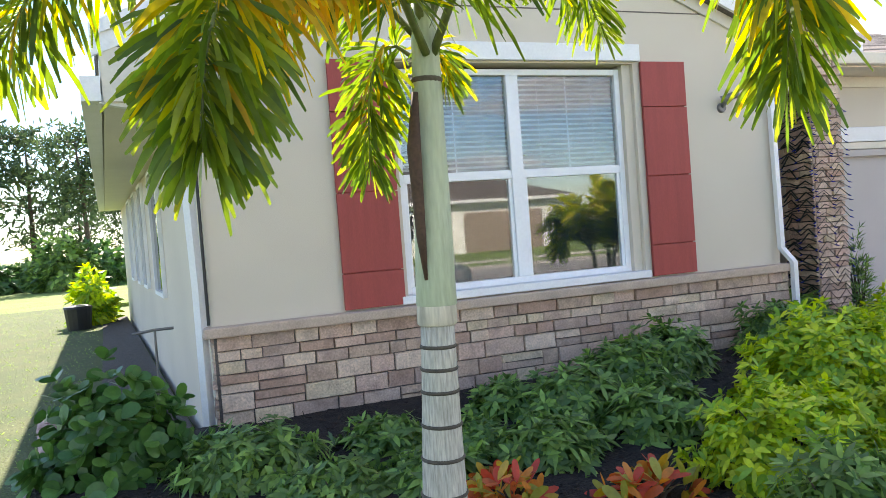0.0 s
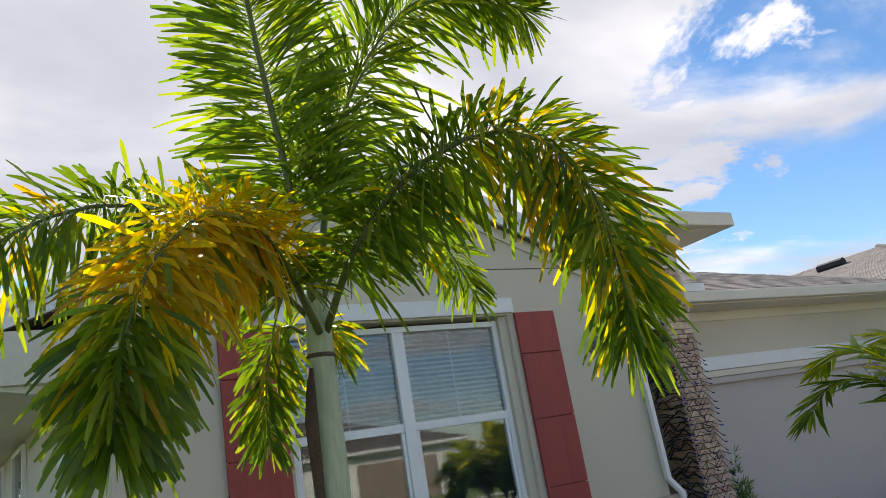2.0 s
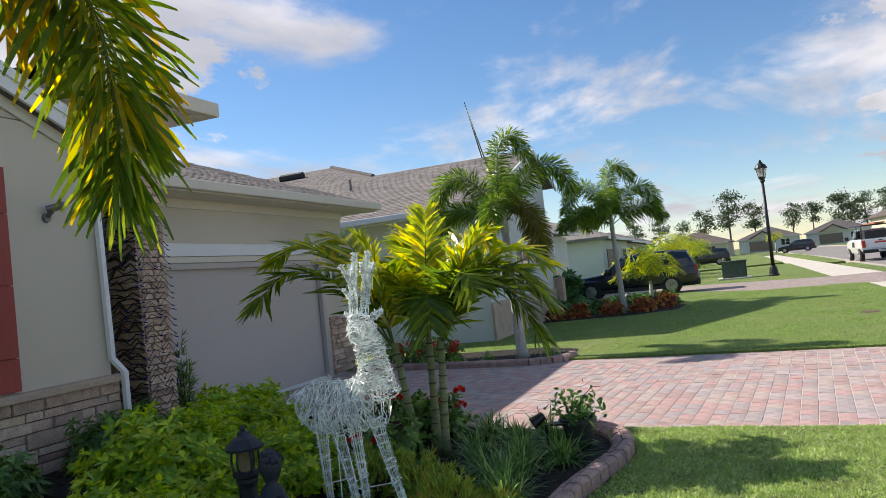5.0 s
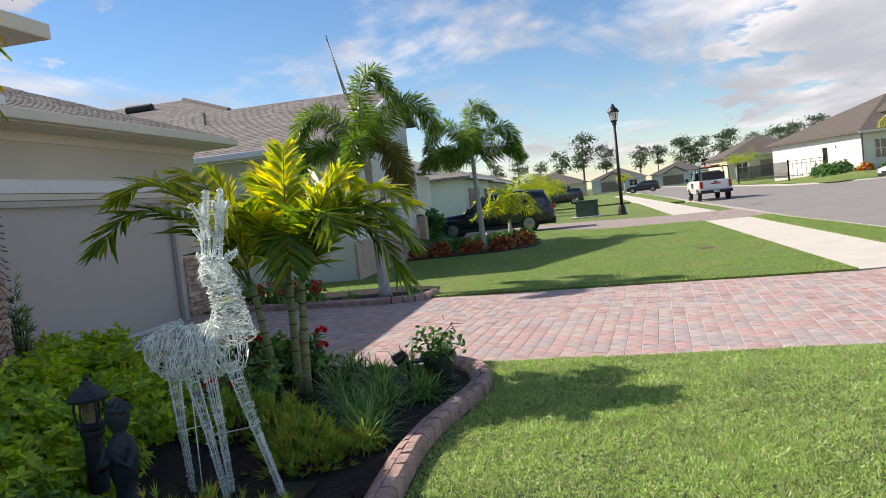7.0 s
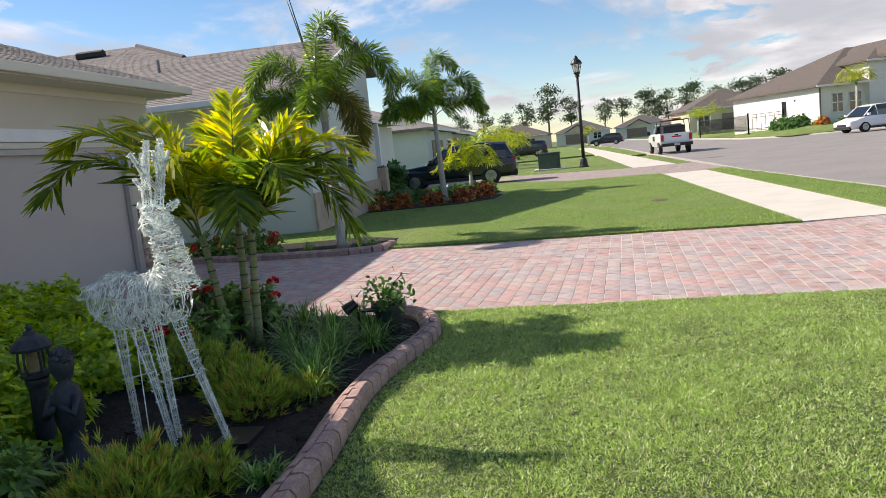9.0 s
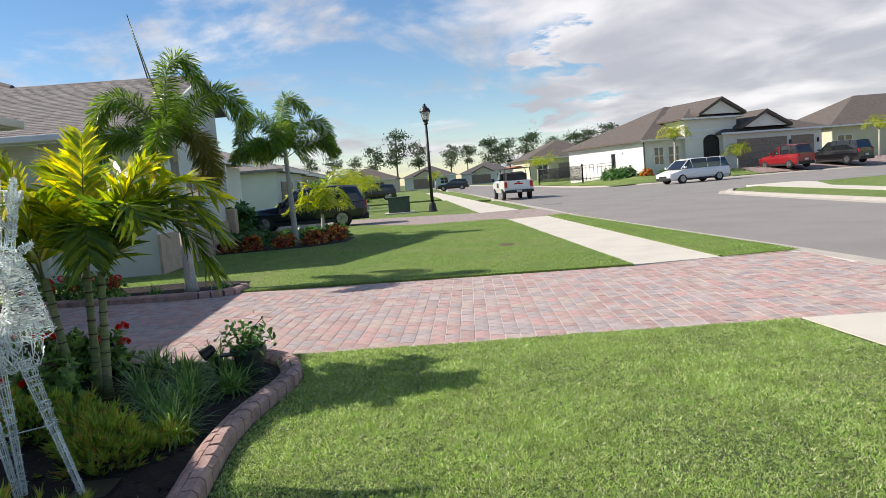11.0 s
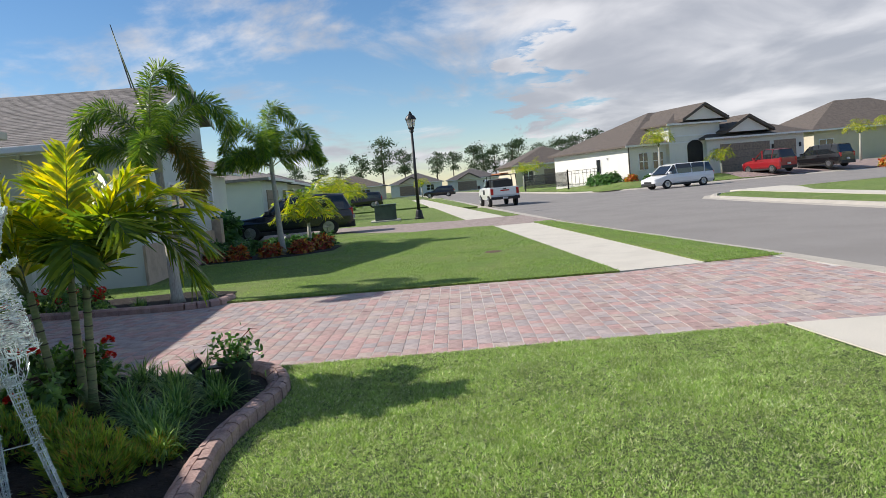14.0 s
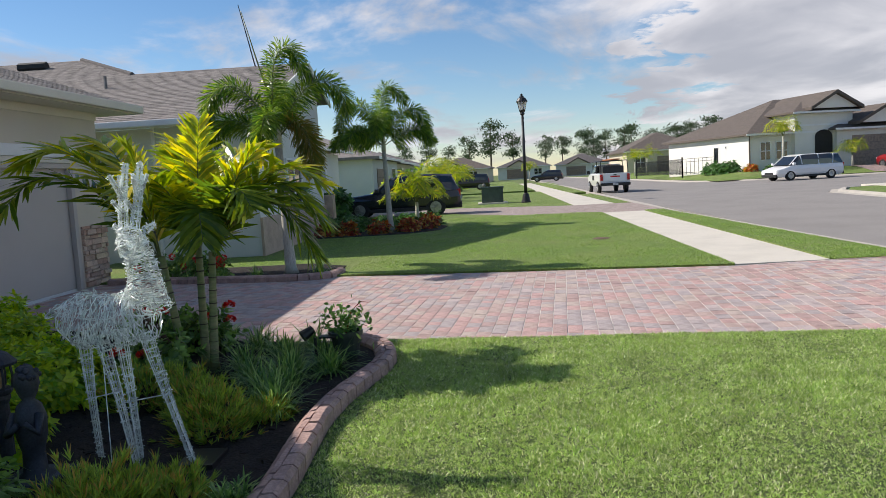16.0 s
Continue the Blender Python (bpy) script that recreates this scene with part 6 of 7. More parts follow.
def suv(name, label, m, paint, L=4.8, W=1.9, H=1.72, hood=1.05, van=False):
    """A car with lofted body, glass house, wheels, lamps and bumpers; it points along +x of its own pose."""
    car = tagged(empty(name), label, "car")
    h = W / 2
    g = 0.26
    belt = H * 0.60

    def body(x, top, wide=1.0):
        return (x, [(h * 0.86 * wide, g), (h * 0.98 * wide, g + 0.22), (h * 1.0 * wide, belt * 0.72), (h * 0.95 * wide, top - 0.03), (h * 0.86 * wide, top)])

    xs = -L / 2
    nose = belt * (0.80 if van else 0.86)
    part("body", loft([body(xs, belt * 0.97, 0.90), body(xs + 0.10, belt, 0.97), body(xs + 0.9, belt), body(L / 2 - (1.5 if not van else 1.2), belt), body(L / 2 - 0.55, nose + 0.04, 0.98), body(L / 2 - 0.12, nose - 0.08, 0.92), body(L / 2, nose - 0.22, 0.82)]), paint, car, smooth=False)

    def cab(x, z, wide):
        return (x, [(h * 0.90 * min(1, wide + 0.06), belt - 0.01), (h * 0.885 * wide, belt + (z - belt) * 0.5), (h * 0.80 * wide, max(z - 0.05, belt)), (h * 0.70 * wide, z)])

    f0 = L / 2 - (1.45 if not van else 0.95)
    part("glasshouse", loft([cab(xs + 0.06, belt + 0.04, 0.98), cab(xs + 0.32, H - 0.07, 0.96), cab(xs + 1.1, H - 0.015, 1.0), cab(f0 - 1.15, H - 0.02, 1.0), cab(f0 - 0.75, H - 0.10, 0.98), cab(f0, belt + 0.02, 0.98)]), DARKGLASS, car)
    part("roof", loft([(xs + 0.28, [(h * 0.66, H - 0.075), (h * 0.60, H - 0.05)]), (xs + 1.1, [(h * 0.74, H - 0.02), (h * 0.66, H + 0.012)]), (f0 - 1.15, [(h * 0.74, H - 0.03), (h * 0.64, H + 0.006)]), (f0 - 0.72, [(h * 0.70, H - 0.11), (h * 0.62, H - 0.085)])]), paint, car)
    for s in (-1, 1):
        for x, z0x in ((xs + 0.9, -0.12), (xs + 2.0, 0.0), (f0 - 1.0, 0.10)):
            part("pillar", tube([(x, s * h * 0.90, belt), (x + z0x, s * h * 0.80, H - 0.05)], 0.035, 5), paint, car)
        part("pillar", tube([(f0 - 0.02, s * h * 0.86, belt), (f0 - 0.74, s * h * 0.72, H - 0.09)], 0.04, 5), paint, car)
        part("mirror", box((f0 - 0.28, s * (h + 0.12) - 0.09, belt + 0.02), (f0 - 0.10, s * (h + 0.12) + 0.09, belt + 0.17), 0.03), paint, car)
        part("tail_lamp", box((xs - 0.012, s * h * 0.80 - 0.10, belt * 0.72), (xs + 0.14, s * h * 0.80 + 0.10, belt * 1.02), 0.03), TAIL, car)
        part("headlamp", box((L / 2 - 0.30, s * h * 0.74 - 0.14, nose - 0.26), (L / 2 - 0.03, s * h * 0.74 + 0.14, nose - 0.12), 0.04), HEADL, car)
        part("sill", box((-L / 2 + 1.2, s * h * 0.94 - 0.05, g - 0.04), (L / 2 - 1.25, s * h * 0.94 + 0.05, g + 0.10), 0.02), TRIMK, car)
        part("door_handle", box((xs + 1.9, s * h * 0.99 - 0.02, belt - 0.16), (xs + 2.1, s * h * 0.99 + 0.025, belt - 0.12), 0.008), paint, car)
        for x in (-L * 0.30, L * 0.31):
            wheel(car, x, s * (h - 0.12), 0.345, s)
    part("bumper", box((xs - 0.06, -h * 0.86, g), (xs + 0.12, h * 0.86, g + 0.25), 0.05), TRIMK, car)
    part("bumper", box((L / 2 - 0.14, -h * 0.80, g), (L / 2 + 0.03, h * 0.80, g + 0.20), 0.05), TRIMK, car)
    part("grille", box((L / 2 - 0.10, -h * 0.45, nose - 0.42), (L / 2 + 0.012, h * 0.45, nose - 0.24), 0.02), TRIMK, car)
    part("number_plate", box((xs - 0.075, -0.16, g + 0.32), (xs - 0.004, 0.16, g + 0.47)), PLATE, car)
    car.matrix_world = m
    return car


suv("parked_suv", "dark navy estate car parked nose-in on the next drive", pose(29.6, 3.45, 0.01, 0, 0, 92), PAINT_N, 4.85, 1.9, 1.62)
suv("minivan", "white minivan on the side street", pose(53.6, -22.0, -0.085, 0, 0, 106), PAINT_W, 5.25, 1.98, 1.74, van=True)
suv("parked_suv", "red compact car parked on the far drive", pose(60.2, -32.6, 0.26, 0, 0, 16), PAINT_R, 4.3, 1.95, 1.90)
suv("parked_suv", "large black car parked on the far drive", pose(60.0, -37.0, 0.26, 0, 0, 20), PAINT_K, 5.1, 2.0, 1.9)

# pickup truck, seen from behind
tk = tagged(empty("pickup_truck"), "white pickup truck with a ladder rack, stopped by the kerb", "truck")
hb = 0.93
part("bed_body", loft([(-2.65, [(hb * 0.9, 0.55), (hb, 0.75), (hb, 1.15), (hb * 0.97, 1.22)]), (-0.75, [(hb * 0.9, 0.5), (hb, 0.75), (hb, 1.15), (hb * 0.97, 1.22)])]), PAINT_W, tk)
part("cab_body", loft([(-0.72, [(hb * 0.9, 0.45), (hb, 0.75), (hb, 1.15), (hb * 0.96, 1.25)]), (1.15, [(hb * 0.9, 0.45), (hb, 0.75), (hb, 1.15), (hb * 0.96, 1.22)]), (2.4, [(hb * 0.88, 0.45), (hb * 0.97, 0.7), (hb * 0.97, 1.0), (hb * 0.9, 1.12)]), (2.7, [(hb * 0.8, 0.5), (hb * 0.88, 0.7), (hb * 0.88, 0.9), (hb * 0.8, 1.0)])]), PAINT_W, tk)
part("cab_glass", loft([(-0.70, [(hb * 0.92, 1.24), (hb * 0.84, 1.66), (hb * 0.76, 1.72)]), (0.6, [(hb * 0.92, 1.24), (hb * 0.82, 1.68), (hb * 0.74, 1.74)]), (1.35, [(hb * 0.90, 1.22), (hb * 0.80, 1.26), (hb * 0.7, 1.30)])]), DARKGLASS, tk)
part("cab_roof", box((-0.62, -hb * 0.74, 1.72), (0.62, hb * 0.74, 1.78), 0.025), PAINT_W, tk)
part("tailgate", box((-2.69, -hb * 0.74, 0.72), (-2.652, hb * 0.74, 1.20), 0.012), PAINT_W, tk)
part("tailgate_badge", box((-2.697, -0.28, 0.98), (-2.691, 0.28, 1.06)), TAIL, tk, "row of red marks on the tailgate")
part("badge", box((-2.70, -0.09, 1.08), (-2.691, 0.09, 1.15)), TRIMK, tk)
part("bumper", box((-2.82, -hb * 0.98, 0.46), (-2.64, hb * 0.98, 0.64), 0.03), TRIMK, tk)
part("number_plate", box((-2.83, -0.16, 0.50), (-2.822, 0.16, 0.62)), PLATE, tk)
for s in (-1, 1):
    part("tail_lamp", box((-2.70, s * hb * 0.87 - 0.08, 0.78), (-2.60, s * hb * 0.87 + 0.08, 1.16), 0.02), TAIL, tk, "red tail lamp")
    part("mirror", box((0.95, s * 1.08 - 0.10, 1.20), (1.08, s * 1.08 + 0.10, 1.42), 0.03), TRIMK, tk)
    part("side_sign", box((-0.45, s * (hb + 0.004) - 0.003, 0.80), (0.35, s * (hb + 0.004) + 0.003, 1.10)), TRIMK, tk, "dark bars of lettering on the cab door")
    for x in (-1.65, 1.75):
        wheel(tk, x, s * (hb - 0.10), 0.385, s)
    for x in (-2.4, -0.85):
        part("rack_post", tube([(x, s * hb * 0.92, 1.2), (x, s * hb * 0.86, 1.98)], 0.028, 6), BLACKIRON, tk)
    part("rack_rail", tube([(-2.45, s * hb * 0.86, 1.98), (1.3, s * hb * 0.86, 2.0)], 0.026, 6), BLACKIRON, tk)
for x in (-2.4, -0.85, 0.6):
    part("rack_bar", tube([(x, -hb * 0.86, 1.985), (x, hb * 0.86, 1.985)], 0.026, 6), BLACKIRON, tk)
part("load", box((-2.3, -0.62, 1.24), (-0.9, 0.66, 1.66), 0.05), BLACKIRON, tk, "dark tool boxes in the bed")
part("ladder", box((-2.5, -0.35, 2.02), (1.1, 0.15, 2.10), 0.01), material("orange_ladder", (0.42, 0.14, 0.04), 0.5), tk, "orange ladder on the rack")
part("brake_lamp", box((-0.755, -0.12, 1.74), (-0.70, 0.12, 1.77)), TAIL, tk)
tk.matrix_world = pose(48.9, -7.85, -0.085, 0, 0, 0.5)


# ---- far houses ----
def hip_house(name, label, m, w, d, z0, eave, rise_, wall, roof_mat, feats, over=0.5):
    """A one-storey house: walls, hip roof with thick eaves, and features on its front, which faces -x. feats: (kind, y, z0, width, height)."""
    hs = tagged(empty(name), label, "house")
    part("wall", prism([(0, -w / 2), (d, -w / 2), (d, w / 2), (0, w / 2)], z0 - 1.0, eave - 0.05), wall, hs)
    o = over
    bm = bmesh.new()
    ins = min(w, d) / 2
    lo = [bm.verts.new(v) for v in ((-o, -w / 2 - o, eave - 0.16), (d + o, -w / 2 - o, eave - 0.16), (d + o, w / 2 + o, eave - 0.16), (-o, w / 2 + o, eave - 0.16))]
    hi = [bm.verts.new(v) for v in ((-o, -w / 2 - o, eave), (d + o, -w / 2 - o, eave), (d + o, w / 2 + o, eave), (-o, w / 2 + o, eave))]
    if w > d:
        r = [bm.verts.new((d / 2, -w / 2 + ins, eave + rise_)), bm.verts.new((d / 2, w / 2 - ins, eave + rise_))]
        tops = [(hi[0], hi[1], r[0]), (hi[1], hi[2], r[1], r[0]), (hi[2], hi[3], r[1]), (hi[3], hi[0], r[0], r[1])]
    else:
        r = [bm.verts.new((ins, 0, eave + rise_)), bm.verts.new((d - ins, 0, eave + rise_))]
        tops = [(hi[0], hi[1], r[1], r[0]), (hi[1], hi[2], r[1]), (hi[2], hi[3], r[0], r[1]), (hi[3], hi[0], r[0])]
    for f in tops:
        bm.faces.new(f)
    bm.faces.new(lo[::-1])
    for i in range(4):
        bm.faces.new((lo[i], lo[(i + 1) % 4], hi[(i + 1) % 4], hi[i]))
    part("roof", bm, roof_mat, hs)
    part("fascia", box((-o - 0.03, -w / 2 - o, eave - 0.17), (-o - 0.002, w / 2 + o, eave - 0.01)), TRIM, hs)
    for kind, y, zb, fw, fh in feats:
        if kind == "window":
            wn_ = part("window", box((-0.06, y - fw / 2, zb), (-0.003, y + fw / 2, zb + fh)), TRIM, hs)
            for ky in (-1, 1):
                part("pane", box((-0.075, y + ky * fw / 4 - fw / 4 + 0.06, zb + 0.07), (-0.062, y + ky * fw / 4 + fw / 4 - 0.06, zb + fh - 0.07)), DARKGLASS, wn_)
            part("rail", box((-0.085, y - fw / 2, zb + fh / 2 - 0.03), (-0.077, y + fw / 2, zb + fh / 2 + 0.03)), TRIM, wn_)
        elif kind == "garage":
            gd = part("garage_door", box((-0.05, y - fw / 2, zb), (-0.003, y + fw / 2, zb + fh)), material("brown_door_paint", (0.30, 0.225, 0.175), 0.6, var=0.05), hs)
            for k in range(1, 4):
                part("panel_groove", box((-0.056, y - fw / 2, zb + fh * k / 4 - 0.012), (-0.051, y + fw / 2, zb + fh * k / 4 + 0.012)), GROUT, gd)
        elif kind == "door":
            part("entry", box((-0.04, y - fw / 2, zb), (-0.003, y + fw / 2, zb + fh)), PORCH_DARK, hs)
    hs.matrix_world = m
    return hs


# the corner house stands askew to the road: its own axes run into the lot and along its front
LOT = pose(63.74, -21.84, 0, 0, 0, 13.5)


def on_lot(x, y, z=None):
    v = LOT @ Vector((x, y, 0))
    return (v.x, v.y, rise(v.x, v.y) - 0.02 if z is None else z)


corner = hip_house("corner_house", "cream stucco corner house with a brown hip roof", LOT @ pose(0, -9.0, 0), 18.0, 14, 0.45, 3.60, 3.3, STUCCO_WHITE, SHINGLE_BROWN, [("window", 7.5, 1.35, 0.95, 1.55), ("window", 6.0, 1.35, 1.1, 1.55)])
for x, z0, z1, w in ((5.0, 1.3, 2.75, 0.42), (3.4, 2.5, 2.8, 0.14)):
    part("side_window", box((x - w, 9.003, z0), (x + w, 9.04, z1)), TRIM, corner, "narrow white side window")
    part("side_pane", box((x - w + 0.07, 9.042, z0 + 0.07), (x + w - 0.07, 9.06, z1 - 0.07)), DARKGLASS, corner)
part("downspout", tube([(-0.06, 8.95, 3.4), (-0.06, 8.95, 0.5)], 0.05, 4), PORCH_DARK, corner, "dark downspout at the corner")
wing = hip_house("garage_wing", "cream garage wing with tan doors and a low hip roof", LOT @ pose(-0.9, -12.9, 0), 10.8, 10, 0.45, 3.70, 2.2, STUCCO_WHITE, SHINGLE_BROWN, [("garage", 1.25, 0.5, 5.4, 2.55), ("garage", -3.2, 0.5, 2.5, 2.55)])
for y in (4.4, -1.75, -4.9):
    part("wall_lamp", box((-0.16, y - 0.07, 2.3), (-0.003, y + 0.07, 2.7), 0.02), BLACKIRON, wing, "black wall lantern")


def pediment(x, y0, y1, z0, peak, mat_wall, depth=5.0, over=0.35):
    pd = tagged(empty("gable_roof"), "brown gabled dormer roof with a cream panel", "roof")
    ym = (y0 + y1) / 2
    bm = bmesh.new()
    a = [bm.verts.new((x, y, z)) for y, z in ((y0, z0), (y1, z0), (ym, peak))]
    b = [bm.verts.new((x + 0.2, y, z)) for y, z in ((y0, z0), (y1, z0), (ym, peak))]
    bm.faces.new(a); bm.faces.new(b[::-1])
    for i in range(3):
        bm.faces.new((a[i], a[(i + 1) % 3], b[(i + 1) % 3], b[i]))
    part("panel", bm, mat_wall, pd)
    sl_ = (peak - z0) / (ym - y0)
    for y_end in (y0 - over, y1 + over):
        ze = z0 - abs(sl_) * over
        bm = bmesh.new()
        q = [(y_end, ze + 0.04), (ym, peak + 0.04), (ym, peak + 0.30), (y_end, ze + 0.30)]
        a = [bm.verts.new((x - over, y, z)) for y, z in q]
        b = [bm.verts.new((x + depth, y, z)) for y, z in q]
        bm.faces.new(a); bm.faces.new(b[::-1])
        for i in range(4):
            bm.faces.new((a[i], a[(i + 1) % 4], b[(i + 1) % 4], b[i]))
        part("slope", bm, SHINGLE_BROWN, pd)
    return pd


pediment(-1.0, -9.4, -5.2, 5.40, 6.55, STUCCO_WHITE, 7).matrix_world = LOT
pediment(-1.5, -13.9, -9.2, 4.05, 5.25, STUCCO_WHITE, 5).matrix_world = LOT
ent = hip_house("entry_porch", "tall cream entry block with a dark arched opening", LOT @ pose(-0.5, -6.6, 0), 5.4, 6.5, 0.45, 5.2, 1.2, STUCCO_WHITE, SHINGLE_BROWN, [], 0.45)
bm = bmesh.new()
arc = [(0.85, 0.5), (0.85, 3.1)] + [(0.05 + 0.8 * math.cos(a), 3.1 + 0.55 * math.sin(a)) for a in np.linspace(0.2, math.pi - 0.2, 9)] + [(-0.75, 3.1), (-0.75, 0.5)]
a = [bm.verts.new((-0.07, y, z)) for y, z in arc]
b = [bm.verts.new((-0.004, y, z)) for y, z in arc]
bm.faces.new(a); bm.faces.new(b[::-1])
for i in range(len(arc)):
    bm.faces.new((a[i], a[(i + 1) % len(arc)], b[(i + 1) % len(arc)], b[i]))
part("arched_entry", bm, material("black_screen_mesh", (0.015, 0.014, 0.013), 0.7), ent, "dark screened arch")
part("band", box((-0.06, -2.8, 4.0), (-0.003, 2.8, 4.14)), TRIM, ent, "pale moulding across the entry block")

hip_house("far_house", "cream house with a brown hip roof further along the side street", pose(74, -53.5, 0), 17, 13, 0.4, 3.9, 3.3, STUCCO_TAN, SHINGLE_BROWN, [("window", 7.2, 1.3, 1.6, 1.6), ("window", -1.5, 1.2, 2.4, 1.7), ("entry", 0, 0, 1, 1)])
hip_house("far_house", "tan house with a brown hip roof behind the fence", pose(108, -25.5, 0), 11, 15, 0.4, 3.6, 2.7, STUCCO_TAN, SHINGLE_BROWN, [("garage", -1.0, 0.4, 4.5, 2.3), ("window", 3.6, 1.2, 1.4, 1.5)])
for i, (x, y, w, d, mat) in enumerate([(160, 6.1, 13, 12, SHINGLE_BROWN), (178, -8.8, 12, 12, SHINGLE_DARK), (190, -24, 13, 12, SHINGLE_DARK), (200, -41, 13, 12, SHINGLE_DARK), (172, 24, 13, 12, SHINGLE_BROWN)]):
    hip_house("far_house", "distant one-storey house with a dark hip roof", pose(x, y, 0, 0, 0, -6), w, d, 0, 2.9, 2.6, (STUCCO_TAN, STUCCO_PALE, STUCCO_WHITE)[i % 3], mat, [("garage", 1.5, 0.1, 4.8, 2.2), ("window", -3.4, 0.9, 1.8, 1.4)])
    pediment(x - 0.6, y - 1.5, y + 3.5, 2.9, 4.2, STUCCO_TAN, 4)
for i, (x, y) in enumerate([(43.0, 6.5), (58.0, 7.0), (74.0, 7.5), (90.0, 7.5)]):
    hip_house("row_house", "one-storey house in the row along the street", pose(x + 6, y, 0, 0, 0, 90), 12, 12, 0, 2.9, 2.2, (STUCCO_PALE, STUCCO_TAN)[i % 2], (SHINGLE, SHINGLE_DARK)[i % 2], [("garage", 2.0, 0.0, 4.8, 2.2), ("window", -3.4, 0.9, 1.8, 1.4)])
# houses across the street, mirrored in the panes
for i, x in enumerate((-20.0, -2.0, 15.0)):
    hip_house("opposite_house", "pale one-storey house across the street", pose(x, -27.0, 0, 0, 0, -90), 14, 12, 0, 2.9, 2.4, (STUCCO_WHITE, STUCCO_TAN)[i % 2], SHINGLE_BROWN, [("garage", 3.0, 0.0, 4.8, 2.2), ("window", -3.2, 0.9, 1.8, 1.4)])
    fc = tagged(empty("picket_fence"), "tall pale picket fence across the street", "fence")
    for k in range(26):
        part("picket", box((x + 8.6 + 0.15 * k, -25.0, 0), (x + 8.6 + 0.15 * k + 0.10, -24.97, 1.6)), TRIM, fc)
    part("rail", box((x + 8.6, -24.96, 0.4), (x + 12.4, -24.92, 0.5)), TRIM, fc)

# far driveway and parked blue car
bm = bmesh.new()
dv = {}
for i in range(13):
    for j in range(9):
        y = -29.5 - 2.4 * j
        x0 = 58.6 - 0.09 * (-y - 29.5)
        x = x0 + (64.2 - x0 + max(0, j - 3) * 1.6) * i / 12
        dv[i, j] = bm.verts.new((x, y, rise(x, y) + 0.012))
for i in range(12):
    for j in range(8):
        bm.faces.new((dv[i, j], dv[i + 1, j], dv[i + 1, j + 1], dv[i, j + 1]))
tagged(part("driveway_corner", bm, material("drive_tone", (0.33, 0.25, 0.23), 0.9, var=0.15, scale=4, fine=14)), "reddish paver driveway of the corner house", "driveway", kind="structure")
suv("parked_suv", "blue car parked before the distant houses", pose(108, 1.2, 0.0, 0, 0, 20), material("blue_car_paint", (0.02, 0.08, 0.32), 0.3, var=0.02, bump=0.0), 4.6, 1.85, 1.6)
suv("parked_suv", "dark car parked before the distant houses", pose(112, -9, 0.0, 0, 0, 80), PAINT_K, 4.6, 1.85, 1.6)
suv("parked_suv", "black car parked down the street", pose(76, 2.0, 0.0, 0, 0, 90), PAINT_K, 4.6, 1.85, 1.6)

# black aluminium fence
fence = tagged(empty("metal_fence"), "black metal picket fence beside the corner house", "fence")
F0, F1, F2 = Vector((84, -16.6, 0.4)), Vector((71.2, -18.3, 0.45)), Vector((68.7, -20.6, 0.5))
for a, b, n in ((F0, F1, 90), (F1, F2, 8)):
    for k in range(n + 1):
        p = a.lerp(b, k / n)
        part("picket", tube([p, p + Vector((0, 0, 1.40))], 0.021, 4), BLACKIRON, fence)
    for z in (0.15, 1.15, 1.42):
        part("rail", tube([a + Vector((0, 0, z)), b + Vector((0, 0, z))], 0.024, 4), BLACKIRON, fence)
    for p in (a, b):
        part("post", box(p - Vector((0.06, 0.06, 0.3)), p + Vector((0.06, 0.06, 1.6))), BLACKIRON, fence)

# ---- far plants ----
for i, (u, v) in enumerate([(4.2, 1.1), (3.0, 1.2), (1.8, 1.2), (0.9, 1.1)]):
    shrub("shrub", "green shrub by the cream wall", on_lot(u, v), (0.75, 0.7, 0.85), 170, 5, 0.26, 0.12, LEAF_CLUSIA, 400 + i, group="shrubs by the corner house")
shrub("shrub", "orange-leaved shrub at the corner of the cream house", on_lot(-0.8, 0.3), (0.5, 0.5, 0.6), 90, 5, 0.22, 0.10, LEAF_CROTON, 406)
for i in range(8):
    shrub("shrub", "yellow-green shrub by the corner house", on_lot(-1.6 - 0.12 * i, -1.0 - 0.72 * i), (0.55, 0.5, 0.42 + 0.1 * (i % 3)), 110, 5, 0.22, 0.10, LEAF_LIME if i % 3 == 1 else LEAF_CLUSIA, 410 + i, group="shrubs by the corner house")
feather_palm(on_lot(-2.0, -1.8), 2.7, 1.7, 61, "slender palm before the corner house", 14, 0.10, 46)
feather_palm(on_lot(-2.6, -7.6), 0.9, 1.5, 62, "short feather palm by the garage wing", 12, 0.08, 40)
feather_palm((60.0, -43.6, 0.2), 2.9, 1.7, 63, "palm on the opposite side of the far drive", 14, 0.12, 46)
feather_palm((63.0, -42.6, 0.3), 2.6, 1.4, 64, "yellowish palm by the far drive", 12, 0.10, 40)
shrub("shrub", "orange-leaved shrub on the far lawn", (55.0, -39.4, 0.1), (0.6, 0.6, 0.7), 110, 5, 0.24, 0.12, LEAF_CROTON, 430)
feather_palm((104, -22, 0.3), 2.2, 2.0, 65, "yellow-green palm before the tan house", 12, 0.12, 40)
feather_palm((97, -19, 0.2), 1.8, 1.9, 66, "yellow-green palm before the tan house", 12, 0.12, 40)
for i, (x, y, h) in enumerate([(44, 2.6, 1.2), (50, 2.8, 1.0), (58, 3.0, 1.4), (66, 2.8, 1.0), (110, 3, 1.6), (122, -7, 1.6)]):
    feather_palm((x, y, 0), h, 1.7, 70 + i, "green palm in a front garden along the street", 12, 0.1, 40)
